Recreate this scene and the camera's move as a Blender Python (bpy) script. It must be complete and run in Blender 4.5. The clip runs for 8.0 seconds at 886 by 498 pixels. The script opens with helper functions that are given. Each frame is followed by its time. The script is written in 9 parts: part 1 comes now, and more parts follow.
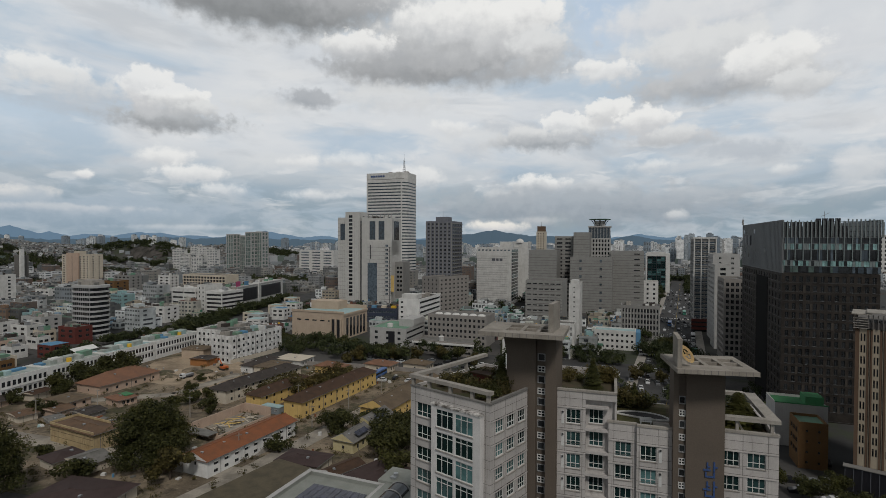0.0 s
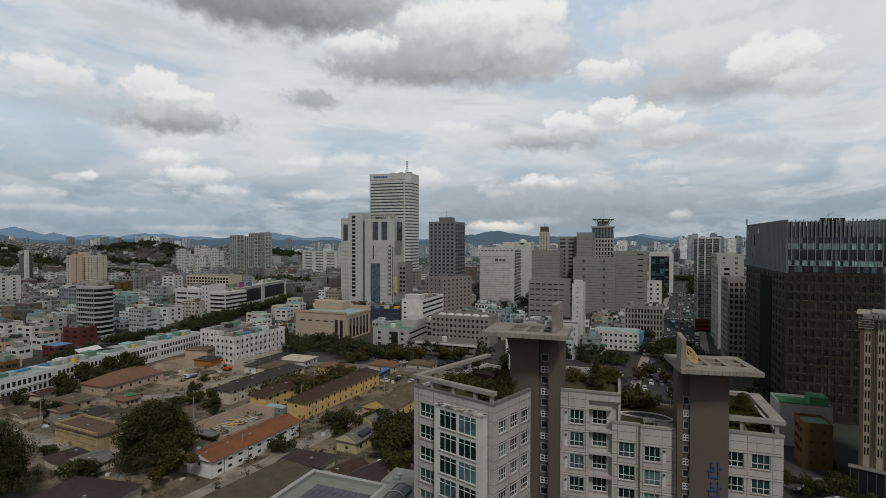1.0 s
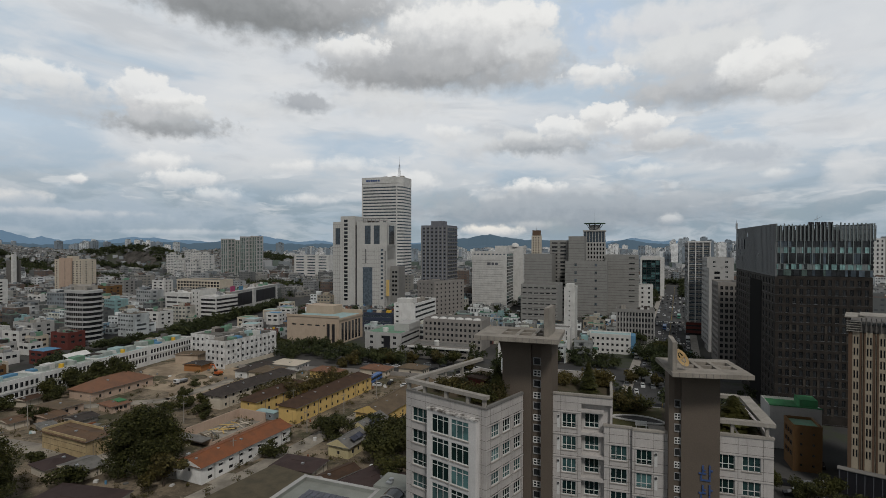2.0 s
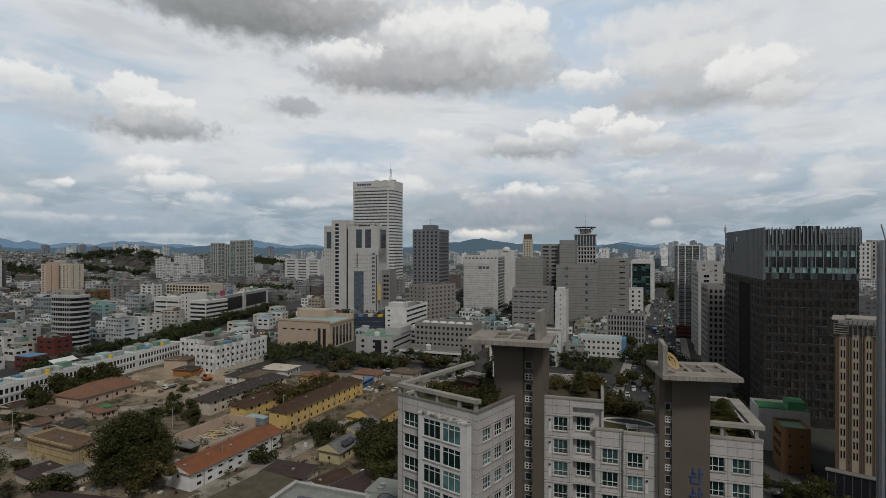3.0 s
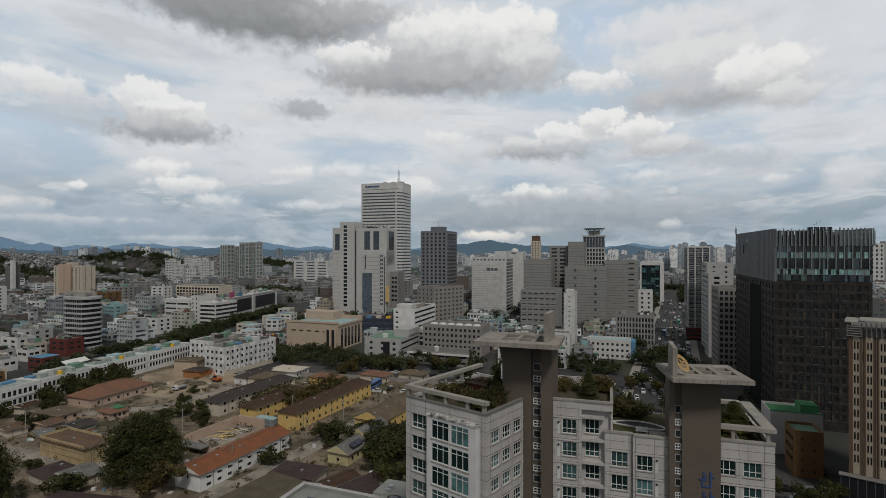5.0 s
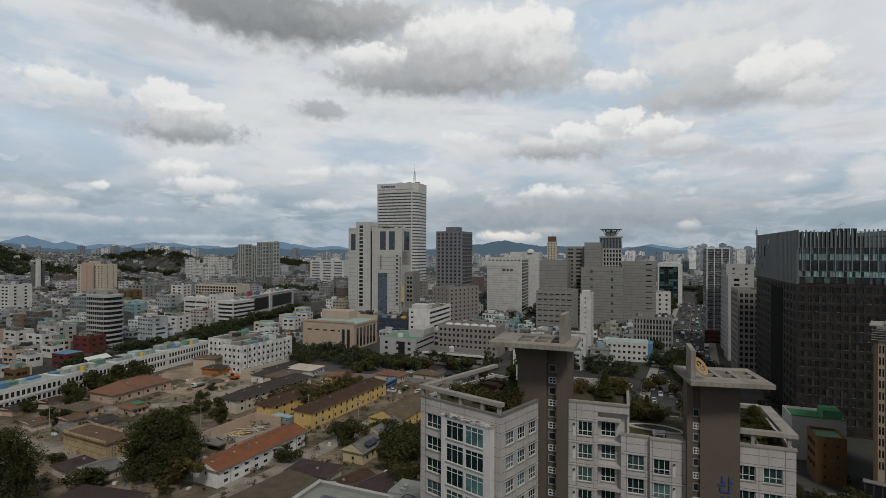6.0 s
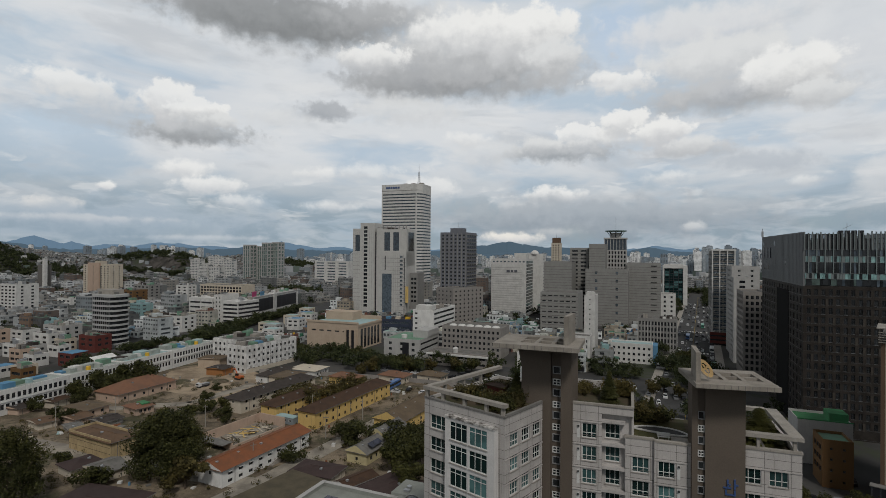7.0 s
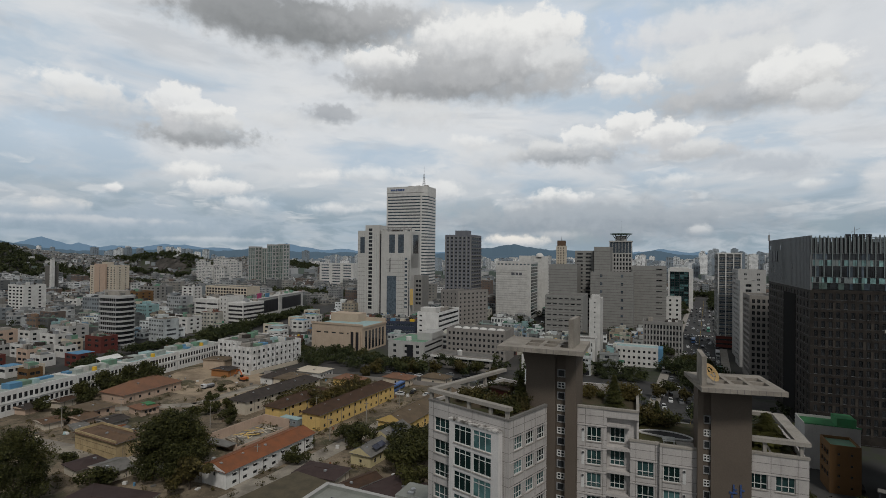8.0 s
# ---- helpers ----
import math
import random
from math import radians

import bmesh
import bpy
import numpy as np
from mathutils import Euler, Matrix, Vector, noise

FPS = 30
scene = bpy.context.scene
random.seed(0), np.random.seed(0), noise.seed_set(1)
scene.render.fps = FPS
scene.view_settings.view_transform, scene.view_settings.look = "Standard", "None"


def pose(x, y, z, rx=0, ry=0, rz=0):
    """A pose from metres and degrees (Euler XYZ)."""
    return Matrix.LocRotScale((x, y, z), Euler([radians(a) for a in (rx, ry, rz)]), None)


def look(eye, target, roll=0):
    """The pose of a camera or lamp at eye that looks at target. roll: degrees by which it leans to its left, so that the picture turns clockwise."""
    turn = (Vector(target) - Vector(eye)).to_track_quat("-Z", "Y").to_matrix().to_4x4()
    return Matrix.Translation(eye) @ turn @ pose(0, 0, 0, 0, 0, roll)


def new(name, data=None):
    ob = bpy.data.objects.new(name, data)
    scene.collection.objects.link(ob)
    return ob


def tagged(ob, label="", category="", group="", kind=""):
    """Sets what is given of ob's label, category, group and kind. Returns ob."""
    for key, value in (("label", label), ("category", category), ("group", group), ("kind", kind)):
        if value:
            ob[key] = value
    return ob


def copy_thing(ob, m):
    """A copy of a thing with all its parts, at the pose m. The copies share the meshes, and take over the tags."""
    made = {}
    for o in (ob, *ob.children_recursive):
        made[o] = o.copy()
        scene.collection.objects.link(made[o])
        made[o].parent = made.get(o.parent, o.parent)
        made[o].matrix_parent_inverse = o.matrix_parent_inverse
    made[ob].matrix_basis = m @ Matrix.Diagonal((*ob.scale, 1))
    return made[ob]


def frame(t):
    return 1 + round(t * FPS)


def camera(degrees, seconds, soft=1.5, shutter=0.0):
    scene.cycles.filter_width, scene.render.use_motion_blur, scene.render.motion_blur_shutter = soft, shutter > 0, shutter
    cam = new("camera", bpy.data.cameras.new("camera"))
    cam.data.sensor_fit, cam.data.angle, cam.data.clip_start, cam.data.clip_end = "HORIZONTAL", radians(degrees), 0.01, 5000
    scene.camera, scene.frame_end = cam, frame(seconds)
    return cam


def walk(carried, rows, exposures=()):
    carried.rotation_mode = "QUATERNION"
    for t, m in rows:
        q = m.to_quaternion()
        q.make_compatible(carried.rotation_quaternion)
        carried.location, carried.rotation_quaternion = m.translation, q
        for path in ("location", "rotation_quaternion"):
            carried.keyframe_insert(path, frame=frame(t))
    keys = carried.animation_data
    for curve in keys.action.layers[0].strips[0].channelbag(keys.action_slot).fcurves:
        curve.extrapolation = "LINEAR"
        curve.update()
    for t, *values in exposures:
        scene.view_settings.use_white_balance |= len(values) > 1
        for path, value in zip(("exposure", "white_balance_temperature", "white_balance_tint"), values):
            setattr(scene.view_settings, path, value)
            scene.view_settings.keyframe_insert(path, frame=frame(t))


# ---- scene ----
cam = camera(81.0, 8.0, soft=0.8)
EYE_HEIGHT = 65.0


def turn(yaw, pitch, roll):
    return pose(0, 0, EYE_HEIGHT, 90 + pitch, roll, yaw)


walk(cam, [
    (0.0, turn(0.00, -1.00, -0.20)), (0.5, turn(0.35, -1.01, -0.20)), (1.0, turn(0.32, -0.95, -0.09)),
    (1.5, turn(0.02, -0.77, -0.08)), (3.0, turn(-1.46, -0.10, -0.05)), (3.5, turn(-1.55, 0.05, -0.02)),
    (4.0, turn(-1.58, 0.22, 0.17)), (4.5, turn(-1.86, 0.22, 0.18)), (5.0, turn(-0.57, 0.09, 0.01)),
    (6.5, turn(1.35, 0.16, -0.30)), (7.0, turn(1.60, 0.23, -0.39)), (7.5, turn(1.86, 0.36, -0.48)),
    (8.0, turn(2.12, 0.49, -0.59)),
])
scene.view_settings.exposure = 0.0


# ---------------------------------------------------------------- node helpers
def nd(tree, kind):
    return tree.nodes.new(kind)


def link(tree, a, b):
    tree.links.new(a, b)


def mth(tree, op, a, b=None, clamp=False, c=None):
    n = nd(tree, "ShaderNodeMath")
    n.operation = op
    n.use_clamp = clamp
    for i, v in enumerate((a, b, c)):
        if v is None:
            continue
        if isinstance(v, (int, float)):
            n.inputs[i].default_value = v
        else:
            link(tree, v, n.inputs[i])
    return n.outputs[0]


def mixc(tree, fac, a, b, mode="MIX"):
    n = nd(tree, "ShaderNodeMix")
    n.data_type, n.blend_type = "RGBA", mode
    n.clamp_factor = True
    for sock, v in ((n.inputs["Factor"], fac), (n.inputs[6], a), (n.inputs[7], b)):
        if isinstance(v, (int, float)):
            sock.default_value = v
        elif isinstance(v, (tuple, list)):
            sock.default_value = (*v[:3], 1)
        else:
            link(tree, v, sock)
    return n.outputs[2]


def smooth(tree, v, lo, hi, to0=0.0, to1=1.0):
    n = nd(tree, "ShaderNodeMapRange")
    n.interpolation_type = "SMOOTHSTEP"
    n.inputs["From Min"].default_value, n.inputs["From Max"].default_value = lo, hi
    n.inputs["To Min"].default_value, n.inputs["To Max"].default_value = to0, to1
    link(tree, v, n.inputs["Value"])
    return n.outputs[0]


def noise_tex(tree, vec, scale, detail=4.0, rough=0.55, dims="3D", color=False):
    n = nd(tree, "ShaderNodeTexNoise")
    n.noise_dimensions = dims
    n.inputs["Scale"].default_value, n.inputs["Detail"].default_value = scale, detail
    n.inputs["Roughness"].default_value = rough
    if vec is not None:
        link(tree, vec, n.inputs["Vector"])
    return n.outputs["Color" if color else "Fac"]


# ---------------------------------------------------------------- sky: broken cumulus under a thin veil
def make_world():
    w = bpy.data.worlds.new("cloudy_sky")
    scene.world = w
    w.use_nodes = True
    t = w.node_tree
    t.nodes.clear()
    tc = nd(t, "ShaderNodeTexCoord")
    sep = nd(t, "ShaderNodeSeparateXYZ")
    link(t, tc.outputs["Generated"], sep.inputs[0])
    x, y, z = sep.outputs
    deg = 57.29578
    az = mth(t, "MULTIPLY", mth(t, "ARCTAN2", x, y), deg)
    el = mth(t, "MULTIPLY", mth(t, "ARCSINE", z), deg)
    zc = mth(t, "MAXIMUM", z, 0.0)
    k = mth(t, "DIVIDE", 1.0, mth(t, "ADD", zc, 0.45))

    def around(shift):
        c = nd(t, "ShaderNodeCombineXYZ")
        link(t, mth(t, "MULTIPLY", x, k), c.inputs[0])
        link(t, mth(t, "MULTIPLY", y, k), c.inputs[1])
        link(t, mth(t, "MULTIPLY", mth(t, "ADD", zc, shift), mth(t, "MULTIPLY", k, 1.5)), c.inputs[2])
        return c.outputs[0]

    here = around(0.0)
    d0 = noise_tex(t, here, 4.0, 6, 0.48)
    # a thin uneven veil, drawn out towards the horizon like any flat layer seen from below
    flat = nd(t, "ShaderNodeCombineXYZ")
    away = mth(t, "DIVIDE", 1.0, mth(t, "ADD", zc, 0.36))
    link(t, mth(t, "MULTIPLY", x, away), flat.inputs[0])
    link(t, mth(t, "MULTIPLY", y, away), flat.inputs[1])
    link(t, mth(t, "MULTIPLY", zc, 4.5), flat.inputs[2])
    warp = nd(t, "ShaderNodeVectorMath")
    warp.operation = "MULTIPLY_ADD"
    link(t, noise_tex(t, flat.outputs[0], 1.3, 4, 0.55, color=True), warp.inputs[0])
    warp.inputs[1].default_value = (0.5, 0.5, 0.5)
    link(t, flat.outputs[0], warp.inputs[2])
    layer, under = noise_tex(t, warp.outputs[0], 2.6, 7, 0.52), noise_tex(t, warp.outputs[0], 3.8, 6, 0.55)
    cloud = mixc(t, smooth(t, layer, 0.34, 0.58), (0.46, 0.55, 0.64), (0.66, 0.685, 0.71))
    cloud = mixc(t, smooth(t, under, 0.47, 0.68, 0.0, 0.55), cloud, (0.47, 0.50, 0.535))
    cloud = mixc(t, smooth(t, layer, 0.58, 0.74, 0.0, 0.7), cloud, (0.72, 0.73, 0.735))
    # a bluish grey bank low over the hills
    low = mth(t, "MULTIPLY", smooth(t, el, -1.2, 0.8), smooth(t, el, 2.5, 10.5, 1.0, 0.0))
    cloud = mixc(t, mth(t, "MULTIPLY", low, smooth(t, under, 0.40, 0.60, 0.98, 0.45)), cloud, (0.27, 0.345, 0.405))
    tuft = mth(t, "MULTIPLY", smooth(t, noise_tex(t, warp.outputs[0], 6.5, 6, 0.5), 0.55, 0.68), smooth(t, el, 1.5, 5.0))
    cloud = mixc(t, mth(t, "MULTIPLY", tuft, smooth(t, el, 10.0, 22.0, 0.45, 0.1)), cloud, (0.75, 0.755, 0.755))

    # billows, in degrees of the sky
    def billow(shift, scale, wob_by):
        wv = nd(t, "ShaderNodeCombineXYZ")
        link(t, az, wv.inputs[0])
        link(t, mth(t, "ADD", el, shift), wv.inputs[1])
        wob = nd(t, "ShaderNodeVectorMath")
        wob.operation = "MULTIPLY_ADD"
        link(t, noise_tex(t, wv.outputs[0], 0.35, 4, 0.55, color=True), wob.inputs[0])
        wob.inputs[1].default_value = (wob_by, wob_by, 0)
        link(t, wv.outputs[0], wob.inputs[2])
        v = nd(t, "ShaderNodeTexVoronoi")
        v.voronoi_dimensions, v.feature, v.normalize = "2D", "SMOOTH_F1", True
        v.inputs["Scale"].default_value, v.inputs["Detail"].default_value = scale, 3.0
        v.inputs["Roughness"].default_value, v.inputs["Smoothness"].default_value = 0.5, 1.0
        link(t, wob.outputs[0], v.inputs["Vector"])
        return v.outputs["Distance"]

    large, large_up = billow(0.0, 0.42, 2.2), billow(0.8, 0.42, 2.2)
    small = billow(0.0, 1.1, 1.2)
    sv = nd(t, "ShaderNodeCombineXYZ")
    link(t, az, sv.inputs[0])
    link(t, mth(t, "MULTIPLY", el, 1.2), sv.inputs[1])
    drift, fray = noise_tex(t, sv.outputs[0], 0.22, 6, 0.55), noise_tex(t, sv.outputs[0], 0.6, 6, 0.58)
    puff = mth(t, "SUBTRACT", large_up, large)
    ragged = {}
    for big in (True, False):
        r = mth(t, "MULTIPLY", mth(t, "SUBTRACT", large if big else small, 0.46), 1.05 if big else 0.95)
        r = mth(t, "ADD", r, mth(t, "MULTIPLY", mth(t, "SUBTRACT", drift, 0.5), -1.0 if big else -0.8))
        ragged[big] = mth(t, "ADD", r, mth(t, "MULTIPLY", mth(t, "SUBTRACT", fray, 0.5), -1.1 if big else -1.7))
    shade = mth(t, "ADD", mth(t, "MULTIPLY", puff, 0.9), mth(t, "MULTIPLY", mth(t, "SUBTRACT", fray, 0.5), 1.5))

    def heap(col, a0, e0, ra, re, top, base, soft, amount):
        """A heap of cloud at a bearing and height in degrees: lit above, grey and frayed below."""
        qa = mth(t, "DIVIDE", mth(t, "SUBTRACT", az, a0), ra)
        qe = mth(t, "DIVIDE", mth(t, "SUBTRACT", el, e0), re)
        r = mth(t, "SQRT", mth(t, "ADD", mth(t, "MULTIPLY", qa, qa), mth(t, "MULTIPLY", qe, qe)))
        r = mth(t, "ADD", r, ragged[re > 1.5])
        width = smooth(t, qe, -0.7, 0.5, soft + 0.6, soft + (0.02 if re > 1.1 else 0.16))
        mask = smooth(t, mth(t, "DIVIDE", mth(t, "SUBTRACT", 1.2, r), width, True), 0.0, 1.0, 0.0, amount)
        return mixc(t, mask, col, mixc(t, smooth(t, mth(t, "ADD", qe, shade), -0.8, 0.7), base, top))

    white, bright = (0.82, 0.82, 0.805), (0.70, 0.71, 0.71)
    # blue gaps
    cloud = heap(cloud, 17.1, 21.0, 4.23, 3.84, (0.46, 0.57, 0.71), (0.48, 0.59, 0.72), 0.9, 0.85)
    cloud = heap(cloud, -39.6, 10.4, 2.61, 1.39, (0.5, 0.6, 0.7), (0.52, 0.61, 0.7), 0.9, 0.6)
    cloud = heap(cloud, 10.4, 23.3, 3.58, 2.04, (0.5, 0.6, 0.72), (0.52, 0.61, 0.72), 0.9, 0.6)
    # the dark cloud overhead and the great cumulus beside it
    cloud = heap(cloud, -23.9, 22.8, 7.78, 1.63, (0.36, 0.375, 0.39), (0.33, 0.345, 0.36), 0.8, 0.8)
    cloud = heap(cloud, -17.4, 22.6, 11.21, 2.40, (0.3, 0.312, 0.32), (0.215, 0.225, 0.232), 0.6, 1)
    cloud = heap(cloud, -8.6, 23.5, 6.65, 2.05, (0.42, 0.43, 0.44), (0.32, 0.33, 0.34), 0.8, 0.85)
    cloud = heap(cloud, 0.6, 18.8, 11.92, 2.76, (0.5, 0.51, 0.52), (0.295, 0.305, 0.315), 0.6, 0.95)
    cloud = heap(cloud, -5.5, 17.8, 6.74, 1.67, (0.4, 0.41, 0.42), (0.28, 0.29, 0.3), 0.6, 0.9)
    cloud = heap(cloud, 2.5, 21.5, 9.20, 3.09, bright, (0.44, 0.45, 0.46), 0.5, 0.9)
    cloud = heap(cloud, 7.1, 22.2, 4.86, 2.41, white, (0.55, 0.56, 0.57), 0.3, 1)
    cloud = heap(cloud, 0.6, 22.6, 4.33, 1.89, white, (0.58, 0.59, 0.6), 0.4, 0.9)
    cloud = heap(cloud, 10.4, 19.7, 2.87, 2.15, bright, (0.46, 0.47, 0.48), 0.5, 0.9)
    cloud = heap(cloud, -9.2, 20.0, 3.51, 1.29, white, (0.52, 0.53, 0.54), 0.45, 0.9)
    # the broad bank high over the dark tower
    cloud = heap(cloud, 25.4, 21.1, 8.53, 2.22, (0.7, 0.71, 0.72), (0.64, 0.65, 0.67), 0.8, 0.9)
    cloud = heap(cloud, 37.0, 18.0, 4.71, 3.99, (0.68, 0.7, 0.72), (0.62, 0.64, 0.67), 0.9, 0.9)
    cloud = heap(cloud, 28.2, 14.8, 7.67, 1.73, (0.52, 0.53, 0.54), (0.36, 0.372, 0.384), 0.6, 0.95)
    cloud = heap(cloud, 26.4, 17.9, 6.42, 2.20, bright, (0.54, 0.555, 0.57), 0.5, 0.9)
    cloud = heap(cloud, 32.3, 16.0, 3.70, 2.21, white, (0.52, 0.53, 0.54), 0.4, 0.95)
    cloud = heap(cloud, 34.2, 13.9, 2.53, 1.25, bright, (0.48, 0.49, 0.5), 0.5, 0.85)
    cloud = heap(cloud, 17.7, 17.1, 2.92, 0.97, white, (0.62, 0.63, 0.64), 0.35, 0.9)
    cloud = heap(cloud, 15.4, 17.7, 1.26, 0.65, white, (0.64, 0.65, 0.66), 0.4, 0.8)
    # two small cumuli below it
    cloud = heap(cloud, 11.1, 10.5, 5.96, 1.00, (0.46, 0.48, 0.5), (0.33, 0.355, 0.38), 0.6, 0.95)
    cloud = heap(cloud, 13.3, 11.8, 2.70, 1.38, white, (0.5, 0.52, 0.54), 0.3, 1)
    cloud = heap(cloud, 9.3, 11.3, 2.54, 0.88, bright, (0.46, 0.48, 0.5), 0.45, 0.9)
    cloud = heap(cloud, 23.5, 10.2, 4.68, 0.88, (0.56, 0.57, 0.585), (0.44, 0.46, 0.48), 0.6, 0.85)
    cloud = heap(cloud, 17.7, 13.1, 2.25, 1.23, white, (0.58, 0.59, 0.6), 0.35, 0.95)
    cloud = heap(cloud, 21.3, 11.9, 2.58, 1.32, white, (0.56, 0.57, 0.585), 0.35, 0.95)
    cloud = heap(cloud, 24.2, 10.6, 2.06, 0.87, bright, (0.52, 0.535, 0.55), 0.4, 0.9)
    # the lone cumulus on the left
    cloud = heap(cloud, -27.6, 11.4, 5.16, 1.16, (0.46, 0.48, 0.495), (0.31, 0.325, 0.34), 0.55, 1)
    cloud = heap(cloud, -29.6, 13.7, 2.08, 1.73, white, (0.55, 0.56, 0.575), 0.25, 1)
    cloud = heap(cloud, -27.0, 13.2, 2.48, 1.26, white, (0.5, 0.515, 0.53), 0.3, 1)
    cloud = heap(cloud, -25.3, 12.6, 1.94, 0.96, bright, (0.44, 0.455, 0.47), 0.4, 0.95)
    # wisps and small puffs
    cloud = heap(cloud, -37.3, 14.3, 3.77, 1.11, white, (0.6, 0.62, 0.64), 0.6, 0.85)
    cloud = heap(cloud, -35.7, 13.4, 3.31, 1.24, bright, (0.56, 0.58, 0.6), 0.7, 0.8)
    cloud = heap(cloud, -14.3, 14.6, 2.57, 1.01, (0.42, 0.44, 0.465), (0.33, 0.355, 0.385), 0.5, 0.9)
    cloud = heap(cloud, -19.7, 13.5, 3.87, 0.99, bright, (0.6, 0.615, 0.63), 0.8, 0.6)
    cloud = heap(cloud, -5.5, 14.9, 5.53, 1.50, bright, (0.58, 0.595, 0.61), 0.7, 0.7)
    cloud = heap(cloud, -28.1, 7.8, 2.53, 0.97, white, (0.6, 0.615, 0.63), 0.6, 0.85)
    cloud = heap(cloud, -25.8, 6.3, 2.84, 1.00, white, (0.58, 0.6, 0.62), 0.55, 0.85)
    cloud = heap(cloud, -23.3, 4.9, 2.32, 0.74, white, (0.56, 0.58, 0.61), 0.85, 0.58)
    cloud = heap(cloud, -34.7, 5.8, 0.72, 0.41, white, (0.62, 0.63, 0.65), 0.5, 0.9)
    cloud = heap(cloud, -38.7, 3.8, 2.37, 0.68, (0.78, 0.76, 0.73), (0.6, 0.61, 0.62), 0.6, 0.85)
    cloud = heap(cloud, -15.5, 8.0, 2.32, 0.76, white, (0.58, 0.6, 0.62), 0.75, 0.61)
    cloud = heap(cloud, -10.1, 8.3, 3.74, 0.90, white, (0.56, 0.58, 0.6), 0.75, 0.61)
    cloud = heap(cloud, -2.8, 6.5, 2.73, 1.59, white, (0.54, 0.56, 0.585), 0.6, 0.7)
    cloud = heap(cloud, -13.4, 4.6, 3.54, 0.60, white, (0.54, 0.57, 0.6), 0.85, 0.58)
    cloud = heap(cloud, -8.6, 5.0, 3.05, 0.49, bright, (0.54, 0.57, 0.6), 0.85, 0.43)
    cloud = heap(cloud, 21.6, 7.5, 2.46, 0.74, white, (0.58, 0.6, 0.62), 0.85, 0.58)
    cloud = heap(cloud, 10.5, 5.9, 3.36, 0.97, white, (0.5, 0.52, 0.545), 0.5, 0.9)
    cloud = heap(cloud, 6.9, 4.7, 3.68, 0.74, bright, (0.48, 0.505, 0.53), 0.6, 0.8)
    cloud = heap(cloud, 18.1, 5.7, 3.92, 0.70, (0.6, 0.62, 0.635), (0.48, 0.505, 0.53), 0.85, 0.5)
    cloud = heap(cloud, 33.3, 6.6, 1.30, 0.51, white, (0.56, 0.58, 0.6), 0.85, 0.58)
    cloud = heap(cloud, 30.6, 8.4, 4.13, 1.04, (0.47, 0.51, 0.555), (0.43, 0.47, 0.52), 0.8, 0.75)
    cloud = heap(cloud, 37.5, 10.3, 3.11, 0.76, (0.6, 0.62, 0.64), (0.52, 0.54, 0.57), 0.8, 0.6)
    cloud = heap(cloud, 38.7, 6.1, 1.88, 1.91, (0.68, 0.69, 0.7), (0.6, 0.615, 0.63), 0.8, 0.7)
    cloud = heap(cloud, 2.5, 10.5, 3.72, 1.56, bright, (0.6, 0.615, 0.63), 0.7, 0.6)
    cloud = heap(cloud, 0.7, 12.0, 2.49, 0.83, white, (0.62, 0.63, 0.64), 0.6, 0.6)
    # blue-grey banks low over the hills
    cloud = heap(cloud, 12.9, 3.3, 18.89, 2.26, (0.38, 0.42, 0.46), (0.275, 0.315, 0.36), 0.8, 0.9)
    cloud = heap(cloud, 26.5, 4.8, 7.92, 0.77, (0.5, 0.53, 0.56), (0.42, 0.455, 0.495), 0.9, 0.5)
    cloud = heap(cloud, -32.8, 2.1, 13.36, 2.02, (0.38, 0.45, 0.52), (0.27, 0.35, 0.43), 0.8, 0.8)
    cloud = heap(cloud, -35.8, 2.7, 6.64, 0.41, (0.6, 0.62, 0.64), (0.44, 0.49, 0.55), 0.7, 0.6)
    cloud = heap(cloud, 24.3, 2.6, 1.13, 0.45, white, (0.6, 0.61, 0.62), 0.85, 0.5)
    cloud = heap(cloud, 6.0, 1.5, 3.39, 0.56, (0.84, 0.81, 0.75), (0.66, 0.655, 0.65), 0.6, 0.9)
    cloud = heap(cloud, 10.5, 2.1, 2.41, 0.49, (0.66, 0.66, 0.65), (0.52, 0.53, 0.54), 0.9, 0.43)
    cloud = heap(cloud, -25.6, 1.1, 6.62, 0.34, (0.66, 0.68, 0.7), (0.5, 0.55, 0.6), 0.9, 0.43)
    # out of view, a dark cloud deck overhead is added to cut ambient light
    cloud = mixc(t, smooth(t, el, 30.0, 44.0, 0.0, 0.95), cloud, mixc(t, smooth(t, d0, 0.35, 0.65), (0.09, 0.096, 0.102), (0.17, 0.176, 0.182)))
    # the unseen sky behind is greyed as well, to weaken the fill light
    cloud = mixc(t, smooth(t, y, -0.35, 0.25, 0.6, 0.0), cloud, (0.20, 0.21, 0.22))
    sky = nd(t, "ShaderNodeTexSky")
    sky.sky_type = "NISHITA"
    sky.sun_disc = False
    sky.sun_elevation, sky.sun_rotation = SUN_ELEVATION, SUN_TURN
    b_sky, b_cloud = nd(t, "ShaderNodeBackground"), nd(t, "ShaderNodeBackground")
    link(t, sky.outputs[0], b_sky.inputs[0])
    b_sky.inputs[1].default_value = 0.10
    link(t, cloud, b_cloud.inputs[0])
    b_cloud.inputs[1].default_value = 1.0
    mx, out = nd(t, "ShaderNodeMixShader"), nd(t, "ShaderNodeOutputWorld")
    link(t, smooth(t, d0, 0.28, 0.46, 0.92, 1.0), mx.inputs[0])
    link(t, b_sky.outputs[0], mx.inputs[1])
    link(t, b_cloud.outputs[0], mx.inputs[2])
    link(t, mx.outputs[0], out.inputs[0])


